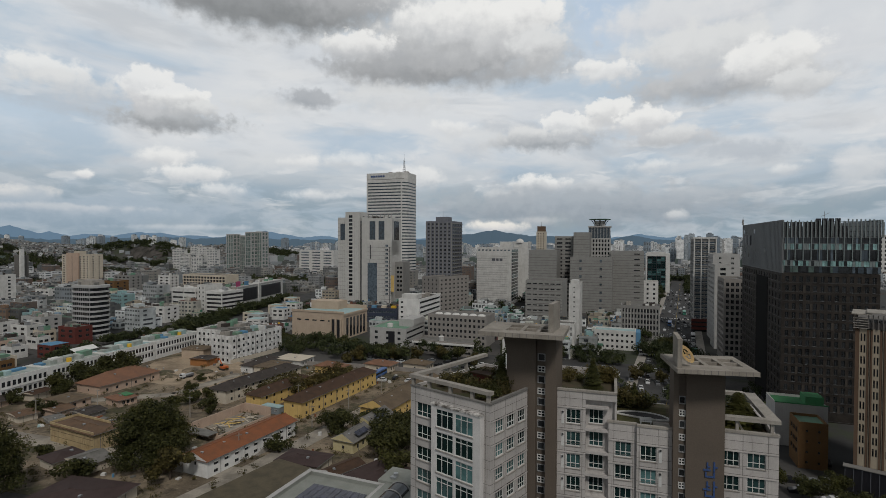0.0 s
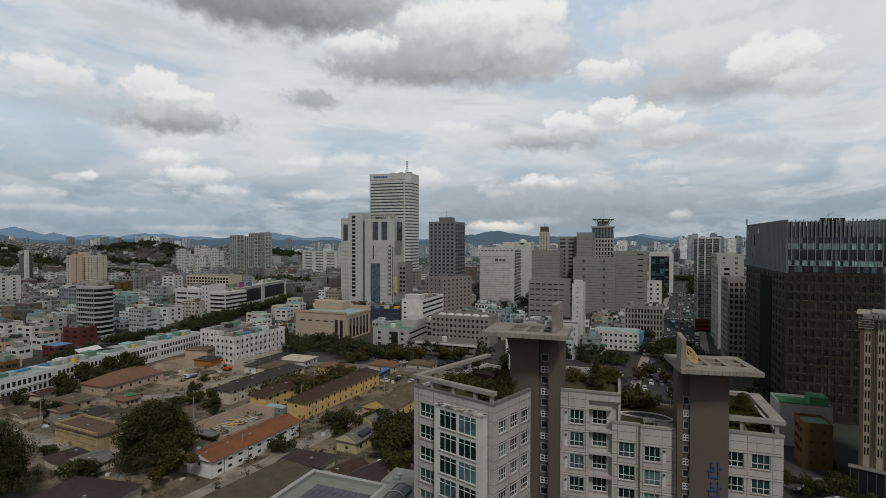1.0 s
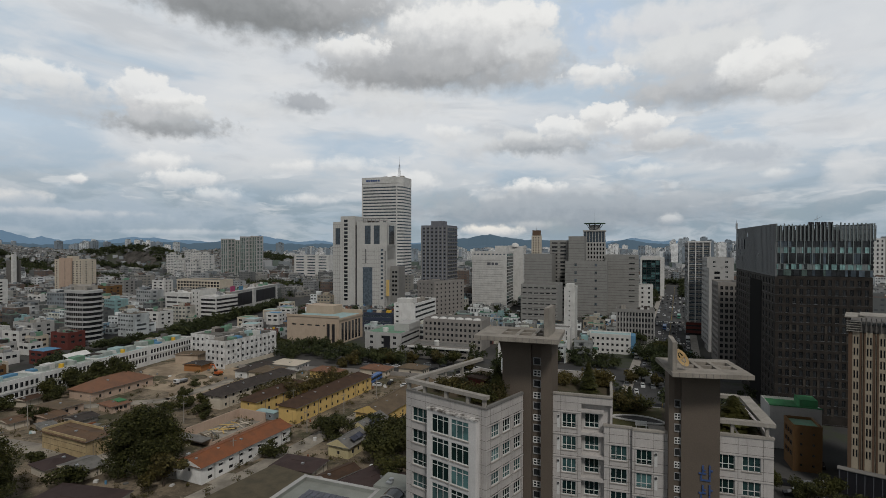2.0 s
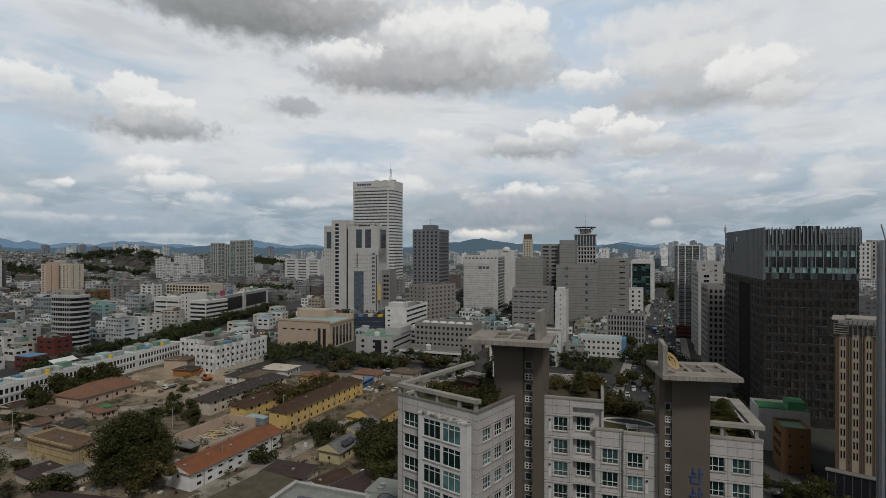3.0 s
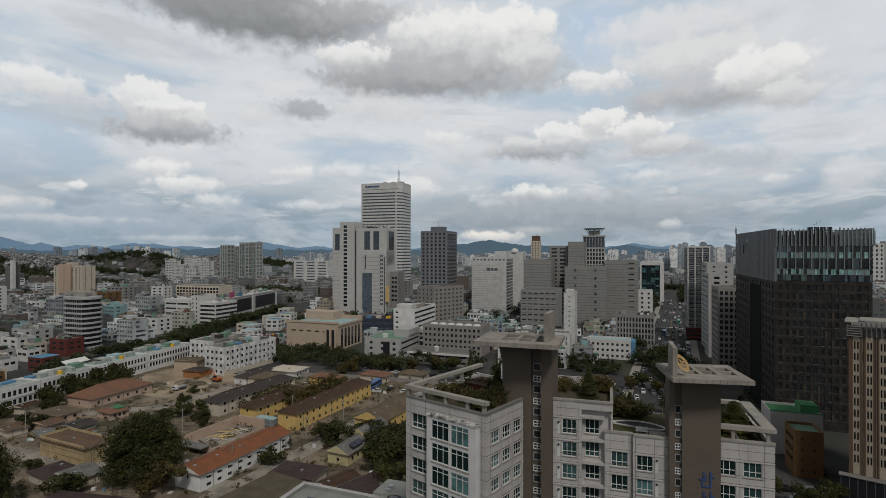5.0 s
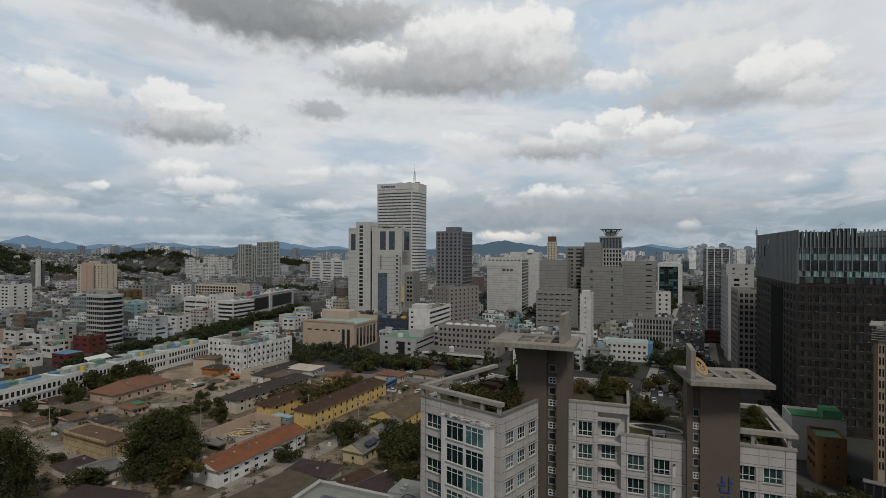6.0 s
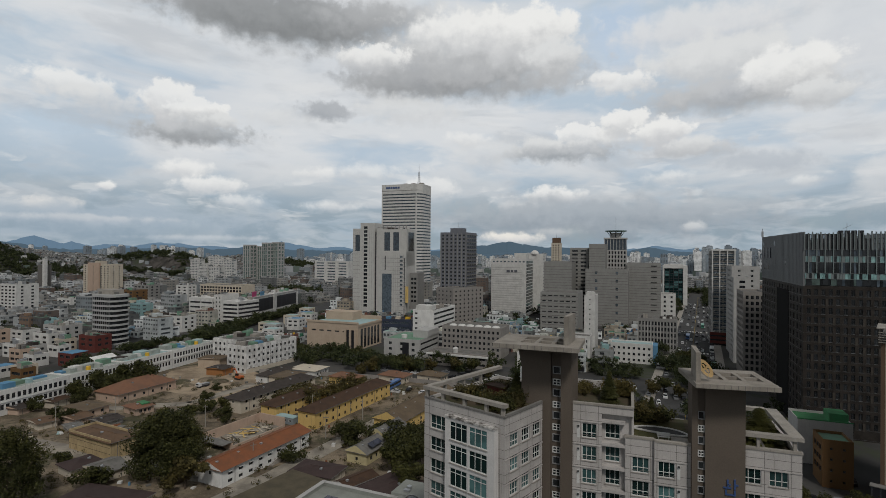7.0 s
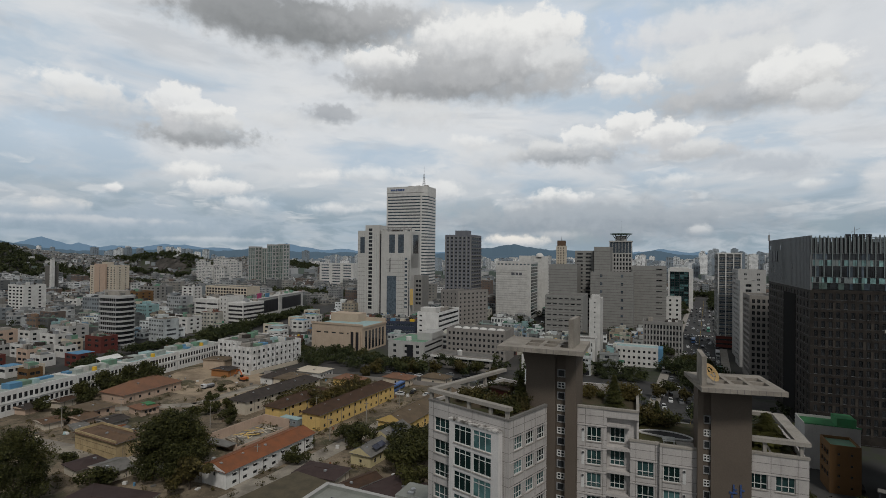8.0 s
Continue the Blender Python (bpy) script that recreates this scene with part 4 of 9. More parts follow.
    part("terrace_paving", Shape().box(13.2, 0.1, 38.95, 15.8, 4.0, 39.05).box(2.6, 0.5, 42.75, 7.6, 3.4, 42.82), "concrete", wing)
    for i in range(12):
        for u, n_, top_ in ((1.0, 0.0, 40.6), (14.0, -0.5, 36.8)):
            zi = top_ - fl * i
            if zi > 2:
                part("drip_panel", Shape().box(u - 0.28, n_ - 0.03, zi - 1.9, u + 0.1, n_ - 0.013, zi), "frame_white", wing)
                part("vent_grille", Shape().box(u - 0.2, n_ - 0.2, zi - 0.32, u + 0.05, n_ - 0.032, zi - 0.08), "frame_dark", wing)
    # raised frame on the end roof
    for u in (21.2, 23.0, 27.0):
        part("roof_post", Shape().box(u, -0.1, 40.0, u + 0.4, 0.3, 41.6), "concrete", wing)
    s = Shape()
    s.box(20.9, -0.4, 41.6, 28.1, 0.6, 42.1).box(26.6, 0.6, 41.6, 28.1, 12.5, 42.1).box(20.9, 12.0, 41.6, 26.6, 13, 42.1)
    part("roof_beam", s, "concrete", wing)
    for u in (24.0, 27.2):
        part("roof_brace", Shape().box(-0.12, -0.1, 0, 0.12, 0.1, 2.0), "concrete", wing, "", pose(u, 0.6, 40.1, 0, -28, 0))
    # lift tower of the right wing, its canopy, emblem and sign
    z2 = 48.4
    tower = thing("lift_tower", 0, 0, 0, 0)
    tower.parent = root
    tower_at = pose(16.45, 74.5, 0, 0, 0, -18) @ pose(15.8, -1.2, 0)
    tower.matrix_local = root.matrix_world.inverted() @ tower_at
    part("tower_wall", Shape().box(1.14, 0, 0, 5.74, 4.8, z2 - 0.13), "brown", tower)
    part("tower_recess", Shape().box(0.26, 0.4, 0, 1.14, 4.6, z2 - 0.13), "brown", tower)
    part("fin", Shape().box(-0.42, -0.2, 0, 0.26, 4.8, z2 - 0.13), "brown", tower)
    part("roof_fin", Shape().box(-0.35, -3.4, z2 + 0.55, 0.2, 2.0, z2 + 4.2), "canopy", tower, "upright concrete fin on the canopy")
    for i in range(20):
        zi = 43.3 - i * 1.62
        part("stair_window", window_mesh(0.84, 1.1 if i % 2 == 0 else 0.9, 2 if i % 2 else 1, 2 if i % 2 else 1, 0.14, ("frame_white" if i % 2 else "frame_grey", "glass")), None, tower, "", side_matrix("front", 0.4, 0.70, 0.06, zi))
    canopy(tower, tower_at.inverted() @ pose(34.85, 68.2, z2, 0, 0, -10), 9.5, 9.0, 0.55, (-2.6, -0.2, 2.0), 0.55, (-1.6, 2.6))
    e = Shape()
    n = 24
    ring = [(0.60, 1.30), (0.30, 0.80)]
    for k in range(n):
        a0, a1 = 2 * math.pi * k / n, 2 * math.pi * (k + 1) / n
        p = [[(ry * math.cos(a), rz * math.sin(a)) for a in (a0, a1)] for ry, rz in ring]
        for d0, d1, q, r in ((0.14, 0.14, p[0], p[1]), (0.0, 0.14, p[0], p[0]), (0.14, 0.0, p[1], p[1]), (0.0, 0.0, p[1], p[0])):
            e.face([(d0, *q[0]), (d0, *q[1]), (d1, *r[1]), (d1, *r[0])])
    e.box(0.0, -0.34, -0.12, 0.12, 0.34, 0.12).box(0.0, -0.09, -0.6, 0.12, 0.09, 0.6)
    part("emblem", e, "bronze", tower, "oval bronze roof emblem", pose(0.8, -2.6, z2 + 2.2, 36, 0, -75))
    part("emblem_stay", Shape().tube((0.25, -2.4, z2 + 1.8), (0.8, -2.6, z2 + 1.9), 0.06, 0.06, 6).tube((1.2, -2.6, z2 + 0.9), (1.15, -2.6, z2 + 1.5), 0.06, 0.06, 6), "steel", tower)
    for i in range(4):
        zi = 34.2 - i * 2.55
        s = Shape()
        s.box(-0.75, -0.12, 0.75, 0.15, 0, 0.95).box(-0.35, -0.12, 0.95, -0.15, 0, 1.9).box(-0.35, -0.12, 1.2, 0.1, 0, 1.35)
        s.box(0.45, -0.12, 0.7, 0.65, 0, 2.0).box(0.65, -0.12, 1.2, 0.95, 0, 1.4).box(-0.55, -0.12, -0.1, 0.65, 0, 0.1).box(-0.55, -0.12, 0.1, -0.35, 0, 0.6).box(0.45, -0.12, 0.1, 0.65, 0, 0.6)
        part("sign_bar", s, "blue_sign", tower, "blue raised sign shape", pose(4.0, -0.004, zi))
    return root


apartment()


for n_ in (-4.4, 4.4):
    for i in range(14):
        solid("lane_mark", Shape().box(0, -0.09, 0, 4.0, 0.09, 0.012), "paint", "worn white lane mark on asphalt", "lane mark", "lane marks", kind="structure", at=pose(*ave(-60 + i * 12, n_), 0.032, 0, 0, 65))
solid("centre_line", Shape().box(-200, -0.07, 0, 500, 0.07, 0.012), surface("yellow_road_paint", (0.45, 0.30, 0.05)), "yellow centre line of the avenue", "road line", kind="structure", at=pose(*ave(0, 0), 0.032, 0, 0, 65))
for s_ in (-2, 96):
    for i in range(12):
        solid("crossing_stripe", Shape().box(0, -0.6, 0, 4.5, 0.6, 0.012), "paint", "white stripe of a zebra crossing", "crossing stripe", "crossing stripes", kind="structure", at=pose(*ave(s_, -11 + i * 2), 0.034, 0, 0, 65))
# ---------------------------------------------------------------- towers and offices
W = dict
M["panel_brown"] = surface("dark_brown_panels", (0.040, 0.0345, 0.030), (0.019, 0.0165, 0.0148), rough=0.6, streak=0.25, scale=0.35, amount=0.9, streak_col=(0.05, 0.045, 0.04))
M["panel_umber"] = surface("umber_panel", (0.062, 0.054, 0.046), (0.045, 0.039, 0.034), rough=0.6)
# flat black, painting the shade of a recess that is not modelled
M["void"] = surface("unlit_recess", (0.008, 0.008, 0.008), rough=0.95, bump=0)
M["metal_grey"] = surface("grey_metal_sheet", (0.085, 0.09, 0.094), (0.065, 0.068, 0.072), rough=0.5, metal=0.3)
M["screen_grey"] = surface("grey_screen_metal", (0.155, 0.162, 0.165), (0.125, 0.13, 0.134), rough=0.55)
M["fin_green"] = surface("green_grey_fin", (0.17, 0.20, 0.20), (0.13, 0.15, 0.15), rough=0.5)
claim(-10, 60, 0, 70, 45)


def roof_clutter(root, x0, y0, x1, y1, z, n, seed):
    """Stair heads, tanks and air units on a flat roof."""
    r = random.Random(seed)
    for _ in range(n):
        w, d, h = r.uniform(1.2, 4.5), r.uniform(1.2, 4.0), r.uniform(0.9, 3.0)
        x, y = r.uniform(x0 + 1, max(x0 + 1.1, x1 - w - 1)), r.uniform(y0 + 1, max(y0 + 1.1, y1 - d - 1))
        s = Shape().box(x, y, z, x + w, y + d, z + h)
        part("roof_unit", s, r.choice(["concrete", "white", "steel", "grey_roof", "green_roof", "slate_roof"]), root)


def outline_rect(x0, y0, x1, y1, cut=0.0, n=1):
    """A rectangle with cut (n=1) or rounded corners, counterclockwise."""
    if not cut:
        return [(x0, y0), (x1, y0), (x1, y1), (x0, y1)]
    pts = []
    for cx, cy, a in ((x1 - cut, y0 + cut, -90), (x1 - cut, y1 - cut, 0), (x0 + cut, y1 - cut, 90), (x0 + cut, y0 + cut, 180)):
        for i in range(n + 1):
            t = radians(a + 90 * i / n)
            pts.append((cx + cut * math.cos(t), cy + cut * math.sin(t)))
    return pts


def grow(pts, d):
    cx, cy = sum(p[0] for p in pts) / len(pts), sum(p[1] for p in pts) / len(pts)
    hx, hy = max(abs(p[0] - cx) for p in pts), max(abs(p[1] - cy) for p in pts)
    return [(cx + (p[0] - cx) * (hx + d) / hx, cy + (p[1] - cy) * (hy + d) / hy) for p in pts]


def banded(name, x, y, ang, pts, h, floor, band, label, category, wall="white", glass="glass", z0=0.0, crown=0.0, mull=None):
    """A block of stacked wall bands with ribbon glazing set back between them."""
    root = thing(name, x, y, 0, ang, label, category)
    xs, ys = [p[0] for p in pts], [p[1] for p in pts]
    claim(x + math.cos(radians(ang)) * min(xs), y + math.sin(radians(ang)) * min(xs), ang, max(xs) - min(xs), max(ys))
    part("glazing", Shape().prism(grow(pts, -0.5), z0, h - 0.4), glass, root)
    z = h - crown
    part("roof_band", Shape().prism(pts, z - band, h), wall, root)
    z -= floor
    while z - band > z0 + 0.5:
        part("wall_band", Shape().prism(pts, z - band, z), wall, root)
        z -= floor
    part("plinth", Shape().prism(pts, -0.5, z0 + 1.2), wall, root)
    if mull:
        x0, x1 = min(xs), max(xs)
        for u in spread(x0 + 2, x1 - 2, mull):
            part("mullion", Shape().box(u - 0.07, -0.02 + min(ys) + 0.25, z0, u + 0.07, min(ys) + 0.6, h - 1), "frame_grey", root)
    return root


# the tall corporate tower with its crown, sign shapes and mast
tower = banded("corporate_tower", -51.0, 700, -20, [(-58.5, 0), (-5.0, 0), (1.5, 6.5), (1.5, 34), (-58.5, 34)], 156.3, 4.25, 2.55, "tall white corporate tower with dark horizontal window bands", "tower", crown=10.5, glass="glass_blue")
for u in (-57.4, -5.6):
    part("corner_pier", Shape().box(u - 1.0, -0.25, 0, u + 0.6, 0.6, 146), "white", tower)
part("crown_line", Shape().box(-58, -0.12, 147.2, -2, -0.004, 148.0), "grey", tower)
for i in range(6):
    part("sign_bar", Shape().box(0, -0.25, 0, 2.9, 0, 2.5), "blue_sign", tower, "blue sign shape", pose(-52.0 + 3.6 * i, -0.01, 150.6))
for u in (-30, -18, -6):
    part("roof_unit", Shape().box(u, 10, 156.3, u + 5, 16, 158.5), "concrete", tower)
mast = thing("mast", 0, 0, 0, 0)
mast.parent = tower
mast.matrix_local = pose(-8, 14, 156.3)
for a, b in ((-1.6, -1.6), (1.6, -1.6), (1.6, 1.6), (-1.6, 1.6)):
    part("mast_leg", Shape().tube((a, b, 0), (a * 0.3, b * 0.3, 18), 0.22, 0.18, 6), "steel", mast)
for i in range(7):
    zz, w = i * 2.6, 1.6 * (1 - 0.7 * i * 2.6 / 18) + 0.15
    part("mast_brace", Shape().box(-w, -w, zz, w, -w + 0.25, zz + 0.25).box(-w, w - 0.25, zz, w, w, zz + 0.25), "steel", mast)
part("mast_tip", Shape().tube((0, 0, 17), (0, 0, 29), 0.2, 0.1, 6), "steel", mast)

# the pale market tower
mk = thing("market_tower", -50.6, 510, 0, -20, "pale grey stone market tower with dark vertical slots", "tower")
claim(-50.6, 510, -20, -61, 30)
part("body", Shape().box(-60.5, 2.2, 0, -0.5, 22, 84), "concrete_dark", mk)
segs = ((-61, -51.5, 0.8, 87.5, [], 0, 0), (-51.5, -35.2, -0.4, 93.0, [-45.5], 4.2, 2.7), (-33.6, -27, 0.8, 88, [], 0, 0), (-27, 0, -0.6, 64, [-5], 3.0, 2.2))
for a, b, n, top, cols, ww, wh in segs:
    rows = [top - 6 - i * 3.95 for i in range(int((top - 10) / 3.95))] if cols else []
    facade(mk, "front", n, a, b, 0, top, "market_stone", rows, cols, ww or 1, wh or 1, mats=("frame_dark", "glass") if ww > 3.5 else ("frame_white", "glass_blue"), depth=2.0)
    part("cap", Shape().box(a, n + 2.0, top - 14, b, 18, top - 0.02), "market_stone", mk)
facade(mk, "front", 0.9, -27, 0, 64, 86.5, "market_stone", [65.0], [-21.5, -11.5], 6.5, 18.5, nx=4, ny=5, mats=("frame_dark", "glass_blue"), depth=1.5)
facade(mk, "right", 0, 1.5, 22, 0, 86.5, "market_stone", [64.5], [11.5], 13, 19, nx=6, ny=6, mats=("frame_dark", "glass"), depth=0.6)
# the flat black slot panels imitate the shade inside narrow recesses
part("slot", Shape().box(-35.2, 1.2, 0, -33.6, 1.5, 84), "panel_black", mk)
part("slot", Shape().box(-58.0, 0.7, 64.5, -52.8, 0.79, 81), "glass_blue", mk)
part("slot", Shape().box(-23.2, -0.7, 46, -22.2, -0.602, 60), "panel_black", mk)
part("glass_strip", Shape().box(-26, -0.75, 3, -15.5, -0.605, 42), "glass_blue", mk, "blue-grey curtain glass strip")
part("slot", Shape().box(-1.9, -0.7, 3, -1.1, -0.602, 58), "panel_black", mk)
for i in range(22):
    part("stone_course", Shape().box(-61.03, 0.74, 2 + i * 3.95, -51.5, 0.797, 2.25 + i * 3.95), "grey", mk)
    if i < 15:
        part("stone_course", Shape().box(-27, -0.66, 2 + i * 3.95, 0.03, -0.603, 2.25 + i * 3.95), "grey", mk)
for u in (-58.4, -55.8, -53.6, -49.6, -41.0, -38.4, -36.4, -24.0, -13.4, -11.2, -9.0, -7.2, -2.6):
    nn = 0.797 if u < -51.5 else (-0.403 if u < -35 else -0.603)
    part("stone_seam", Shape().box(u, nn - 0.04, 0, u + 0.12, nn, 62 if u > -30 else 84), "grey", mk)
roof_clutter(mk, -50, 4, -2, 20, 86.5, 14, 3)
for u in (-26.5, -22, -17.5, -13, -8.5, -4, -0.6):
    part("roof_post", Shape().box(u, 1.0, 86.5, u + 0.5, 1.5, 90.2), "grey", mk)
part("roof_beam", Shape().box(-27, 0.9, 90.2, 0, 1.6, 90.8).box(-27, 0.95, 88.2, 0, 1.5, 88.6), "grey", mk)
part("side_annex", Shape().box(0.4, 8, 0, 9, 24, 43), "grey", mk)
for i in range(6):
    part("annex_window", Shape().box(2, 7.93, 14 + i * 4.4, 4.5, 7.995, 16.2 + i * 4.4).box(5.2, 7.93, 14 + i * 4.4, 7.6, 7.995, 16.2 + i * 4.4), "glass", mk)
part("banner", Shape().box(0.4, -2.0, 14, 3.6, -1.7, 30), "yellow", mk, "ochre advertising banner")

# the dark grey tower on its podium
gt = block("grey_tower", 8.2, 477, -20, -25.7, 30, 81.6, "dark grey tower with small square windows on podium", "tower", wall="tower_blue", floor=3.4, front=W(n=6, ww=1.9, wh=1.7, mats=("frame_dark", "glass")), right=W(n=4, ww=5.0, wh=1.9, mats=("frame_dark", "glass")))
for i in range(22):
    part("balcony_slab", Shape().box(0.003, 1, 80 - i * 3.4, 1.3, 29, 80.45 - i * 3.4), "grey", gt)
part("penthouse", Shape().box(-17, 3, 81.7, -5, 14, 86.5), "tower_blue", gt)
for i in range(7):
    part("pier", Shape().box(-25.75 + i * 4.17, -0.35, 33, -25.1 + i * 4.17, -0.004, 81.5), "grey", gt)
part("mast", Shape().tube((-11, 8, 86.5), (-11, 8, 92), 0.15, 0.08, 6), "steel", gt)
block("tower_podium", -3.4, 445, -45, -21, 38, 32, "grey stone podium with small windows", "podium", wall="hospital_wall", floor=3.6, front=W(n=4, ww=1.4, wh=1.5, mats=("frame_dark", "glass")), right=W(n=7, ww=1.8, wh=1.5, mats=("frame_dark", "glass")))

# the white ribbed mall
wm = block("white_mall", 68.6, 520, -20, -36, 34, 56.7, "white shopping mall with fine horizontal wall ribs", "mall", right=W(n=1, ww=31, wh=2.6, nx=12, floor=3.3, mats=("frame_dark", "glass_teal")), front=W(n=9, ww=2.2, wh=1.4, floor=60, mats=("frame_grey", "glass_blue")))
for i in range(20):
    part("rib", Shape().box(-35.5, -0.15, 4 + i * 2.35, -4, -0.004, 4.35 + i * 2.35), "stone", wm)
for u, w in ((-20, 3.5), (-15.5, 2.5), (-12, 3.0)):
    part("sign_bar", Shape().box(u, -0.2, 44, u + w, -0.16, 46.5), "grey_dark", wm, "dark sign shape")
part("lift_head", Shape().box(-14, 8, 56.8, -2, 22, 63.5), "white", wm)
block("white_slab", 92, 560, -20, -24, 16, 62, "plain white slab block behind the mall", "office building", right=W(n=2, ww=4, wh=1.2))
for u, v, h in ((-6, 5, 66),):
    solid("roof_dome", dome(4.5, 4.5), "white", "small white roof dome with spire", "dome", at=pose(84, 566, 62.2))

# the grey banded department store, several stepped blocks
for x, y, f, s_, z, fr in (
        (92.2, 400, -28.5, 34, 32.6, W(n=6, ww=3.2, wh=0.9, floor=4.2, mats=("frame_dark", "glass"))), (103, 470, -25, 34, 55.1, None),
        (123.3, 492, -17, 22, 68.1, W(n=2, ww=5.2, wh=1.7, floor=3.6, mats=("frame_dark", "glass"))), (135.4, 480, -14.3, 26, 71.7, None),
        (148.3, 455, -36, 26, 49.1, W(n=2, ww=2.0, wh=2.4, floor=7.0, mats=("frame_dark", "glass_blue"))), (182.4, 470, -29, 30, 54.4, W(n=1, ww=5.0, wh=1.0, floor=5.0, m0=18, m1=1, mats=("frame_dark", "glass")))):
    bk = block("store_block", x, y, -20, f, s_, z, "grey stone department store block with horizontal courses", "department store", wall="store_stone", front=fr, right=None, group="department store blocks")
    for i in range(int(z / 2.4)):
        part("stone_course", Shape().box(f, -0.07, 1.0 + i * 2.4, 0.07, -0.004, 1.26 + i * 2.4), "slab_dark", bk)
ct = thing("column_tower", 161.1, 500, 0, -20, "cream tower with vertical columns and a round helipad", "tower")
claim(161.1, 500, -20, -20, 20)
part("body", Shape().box(-20, 1.0, 0, 0, 18, 78), "glass", ct)
part("upper_wall", Shape().box(-20.2, 0.6, 66, 0.2, 18.2, 77.6), "glass_blue", ct)
for i in range(8):
    part("column", Shape().box(-20.2 + i * 2.8, 0, 40, -19.0 + i * 2.8, 1.2, 67), "stone", ct)
    part("column", Shape().box(-20.1 + i * 2.8, 0.2, 67.6, -19.6 + i * 2.8, 0.9, 78), "stone", ct)
for i in range(7):
    part("lintel", Shape().box(-20.2, 0.3, 42 + i * 4, 0.2, 1.1, 43.3 + i * 4), "stone", ct)
part("cornice", Shape().box(-20.6, -0.3, 77.7, 0.6, 18.6, 79), "stone", ct)
part("lift_head", Shape().box(-15, 4, 79, -5, 12, 84), "stone", ct)
for k in range(8):
    a = 2 * math.pi * k / 8
    part("helipad_strut", Shape().tube((-10 + 4 * math.cos(a), 8 + 4 * math.sin(a), 79), (-10 + 8 * math.cos(a), 8 + 8 * math.sin(a), 85.2), 0.3, 0.3, 6), "grey_dark", ct)
part("helipad", Shape().tube((-10, 8, 85.2), (-10, 8, 86.0), 9.8, 10.4, 24), "green_roof", ct, "green round helipad deck")
part("antenna", Shape().tube((-10, 8, 86), (-10, 8, 99), 0.12, 0.08, 5), "steel", ct)

bs = block("slim_office", 90.2, 341.5, -20, -7, 20, 35.5, "slim white office with tiny square windows", "office building", floor=3.2, front=W(n=1, ww=0.9, wh=0.9, mats=("frame_grey", "glass")), right=W(n=3, ww=0.9, wh=0.9, mats=("frame_grey", "glass")))
part("stair_head", Shape().box(-6, 3, 35.6, -1, 10, 38.5), "white", bs)
bg = block("black_glass_office", 279.7, 650, -20, -22, 30, 46, "black glass office in a white frame", "office building", wall="panel_black", floor=3.0, front=W(n=4, ww=4.6, wh=2.6, mats=("frame_dark", "glass_teal")), right=W(n=2, ww=3, wh=1.5))
part("white_frame", Shape().box(-23.5, -1.2, 0, -21.9, 20, 49), "white", bg)
part("white_frame", Shape().box(-0.3, -1.2, 0, 4.5, 20, 49), "white", bg)
part("white_frame", Shape().box(-21.9, -1.2, 45.5, -0.3, 20, 50.5), "white", bg)
block("small_office", 195.5, 470, -20, -18, 15, 27.2, "white office block with square dark windows", "office building", floor=4.2, front=W(n=3, ww=1.7, wh=1.9, mats=("frame_dark", "glass")))
st = block("striped_shop", 138.5, 330, -20, -23.5, 16, 22.2, "grey shop building with vertical pale fins", "shop building", wall="grey", floor=3.6, front=W(n=12, ww=1.1, wh=2.4, mats=("frame_dark", "glass")))
for i in range(13):
    part("fin", Shape().box(-23.6 + i * 1.93, -0.35, 1, -23.2 + i * 1.93, -0.004, 20.5), "stone", st)
roof_clutter(st, -23, 1, 0, 15, 22.4, 6, 8)
ws = block("white_workshop", 113.4, 303.6, -20, -23.4, 12, 10.7, "white two-storey workshop with small square windows", "workshop", roof="aqua_roof", floor=3.4, front=W(n=8, ww=1.3, wh=1.4, mats=("frame_dark", "glass")))
part("blue_panel", Shape().box(0.003, -0.3, 0, 2.6, 11, 11.2), "blue_roof", ws, "pale blue end wall")
bt = block("balcony_tower", 180.4, 373, -20, 14.5, 22, 65.6, "grey-white apartment tower with rows of balconies", "apartment building", wall="grey", floor=3.1, front=W(n=2, ww=5.6, wh=2.1, mats=("frame_grey", "glass_blue")), left=W(n=3, ww=4.6, wh=2.1, mats=("frame_grey", "glass_blue")))
for i in range(19):
    part("balcony_slab", Shape().box(0.4, -0.9, 63 - i * 3.1, 14, -0.004, 63.22 - i * 3.1), "white", bt)
    part("balcony_rail", Shape().box(0.4, -0.95, 63.25 - i * 3.1, 14, -0.88, 63.9 - i * 3.1), "glass_blue", bt)
for u in (-0.1, 4.5, 9.3, 13.9):
    part("pier", Shape().box(u, -1.05, 9, u + 0.7, -0.004, 66.5), "white", bt)
part("crown_frame", Shape().box(-0.5, -1, 66.6, 15, 12, 67.6), "white", bt)
for i in range(3):
    part("shop_front", Shape().box(-1.2, -1.6, 1.4 + i * 2.9, 14, -1.06, 3.3 + i * 2.9), "red_paint", bt, "dark red shop front band")
    part("shop_window", Shape().box(-1.0, -1.3, 0.1 + i * 2.9, 13.8, -1.07, 1.38 + i * 2.9), "glass", bt)
for i in range(7):
    part("tower_brace", Shape().box(-0.25, -0.25, 0, 0.25, 0.25, 5.2), "white", bt, "", pose(-0.9 if i % 2 else 0.6, -0.6, 2 + i * 3.6, 0, 30 if i % 2 else -30, 0))
block("stepped_tower", 174.5, 335, -20, 15.4, 25, 55.7, "beige stepped tower block with plain walls", "tower", wall="stone", front=W(n=2, ww=1.6, wh=1.4, floor=3.2), left=W(n=4, ww=2.2, wh=1.4, floor=3.2, mats=("frame_dark", "glass")))
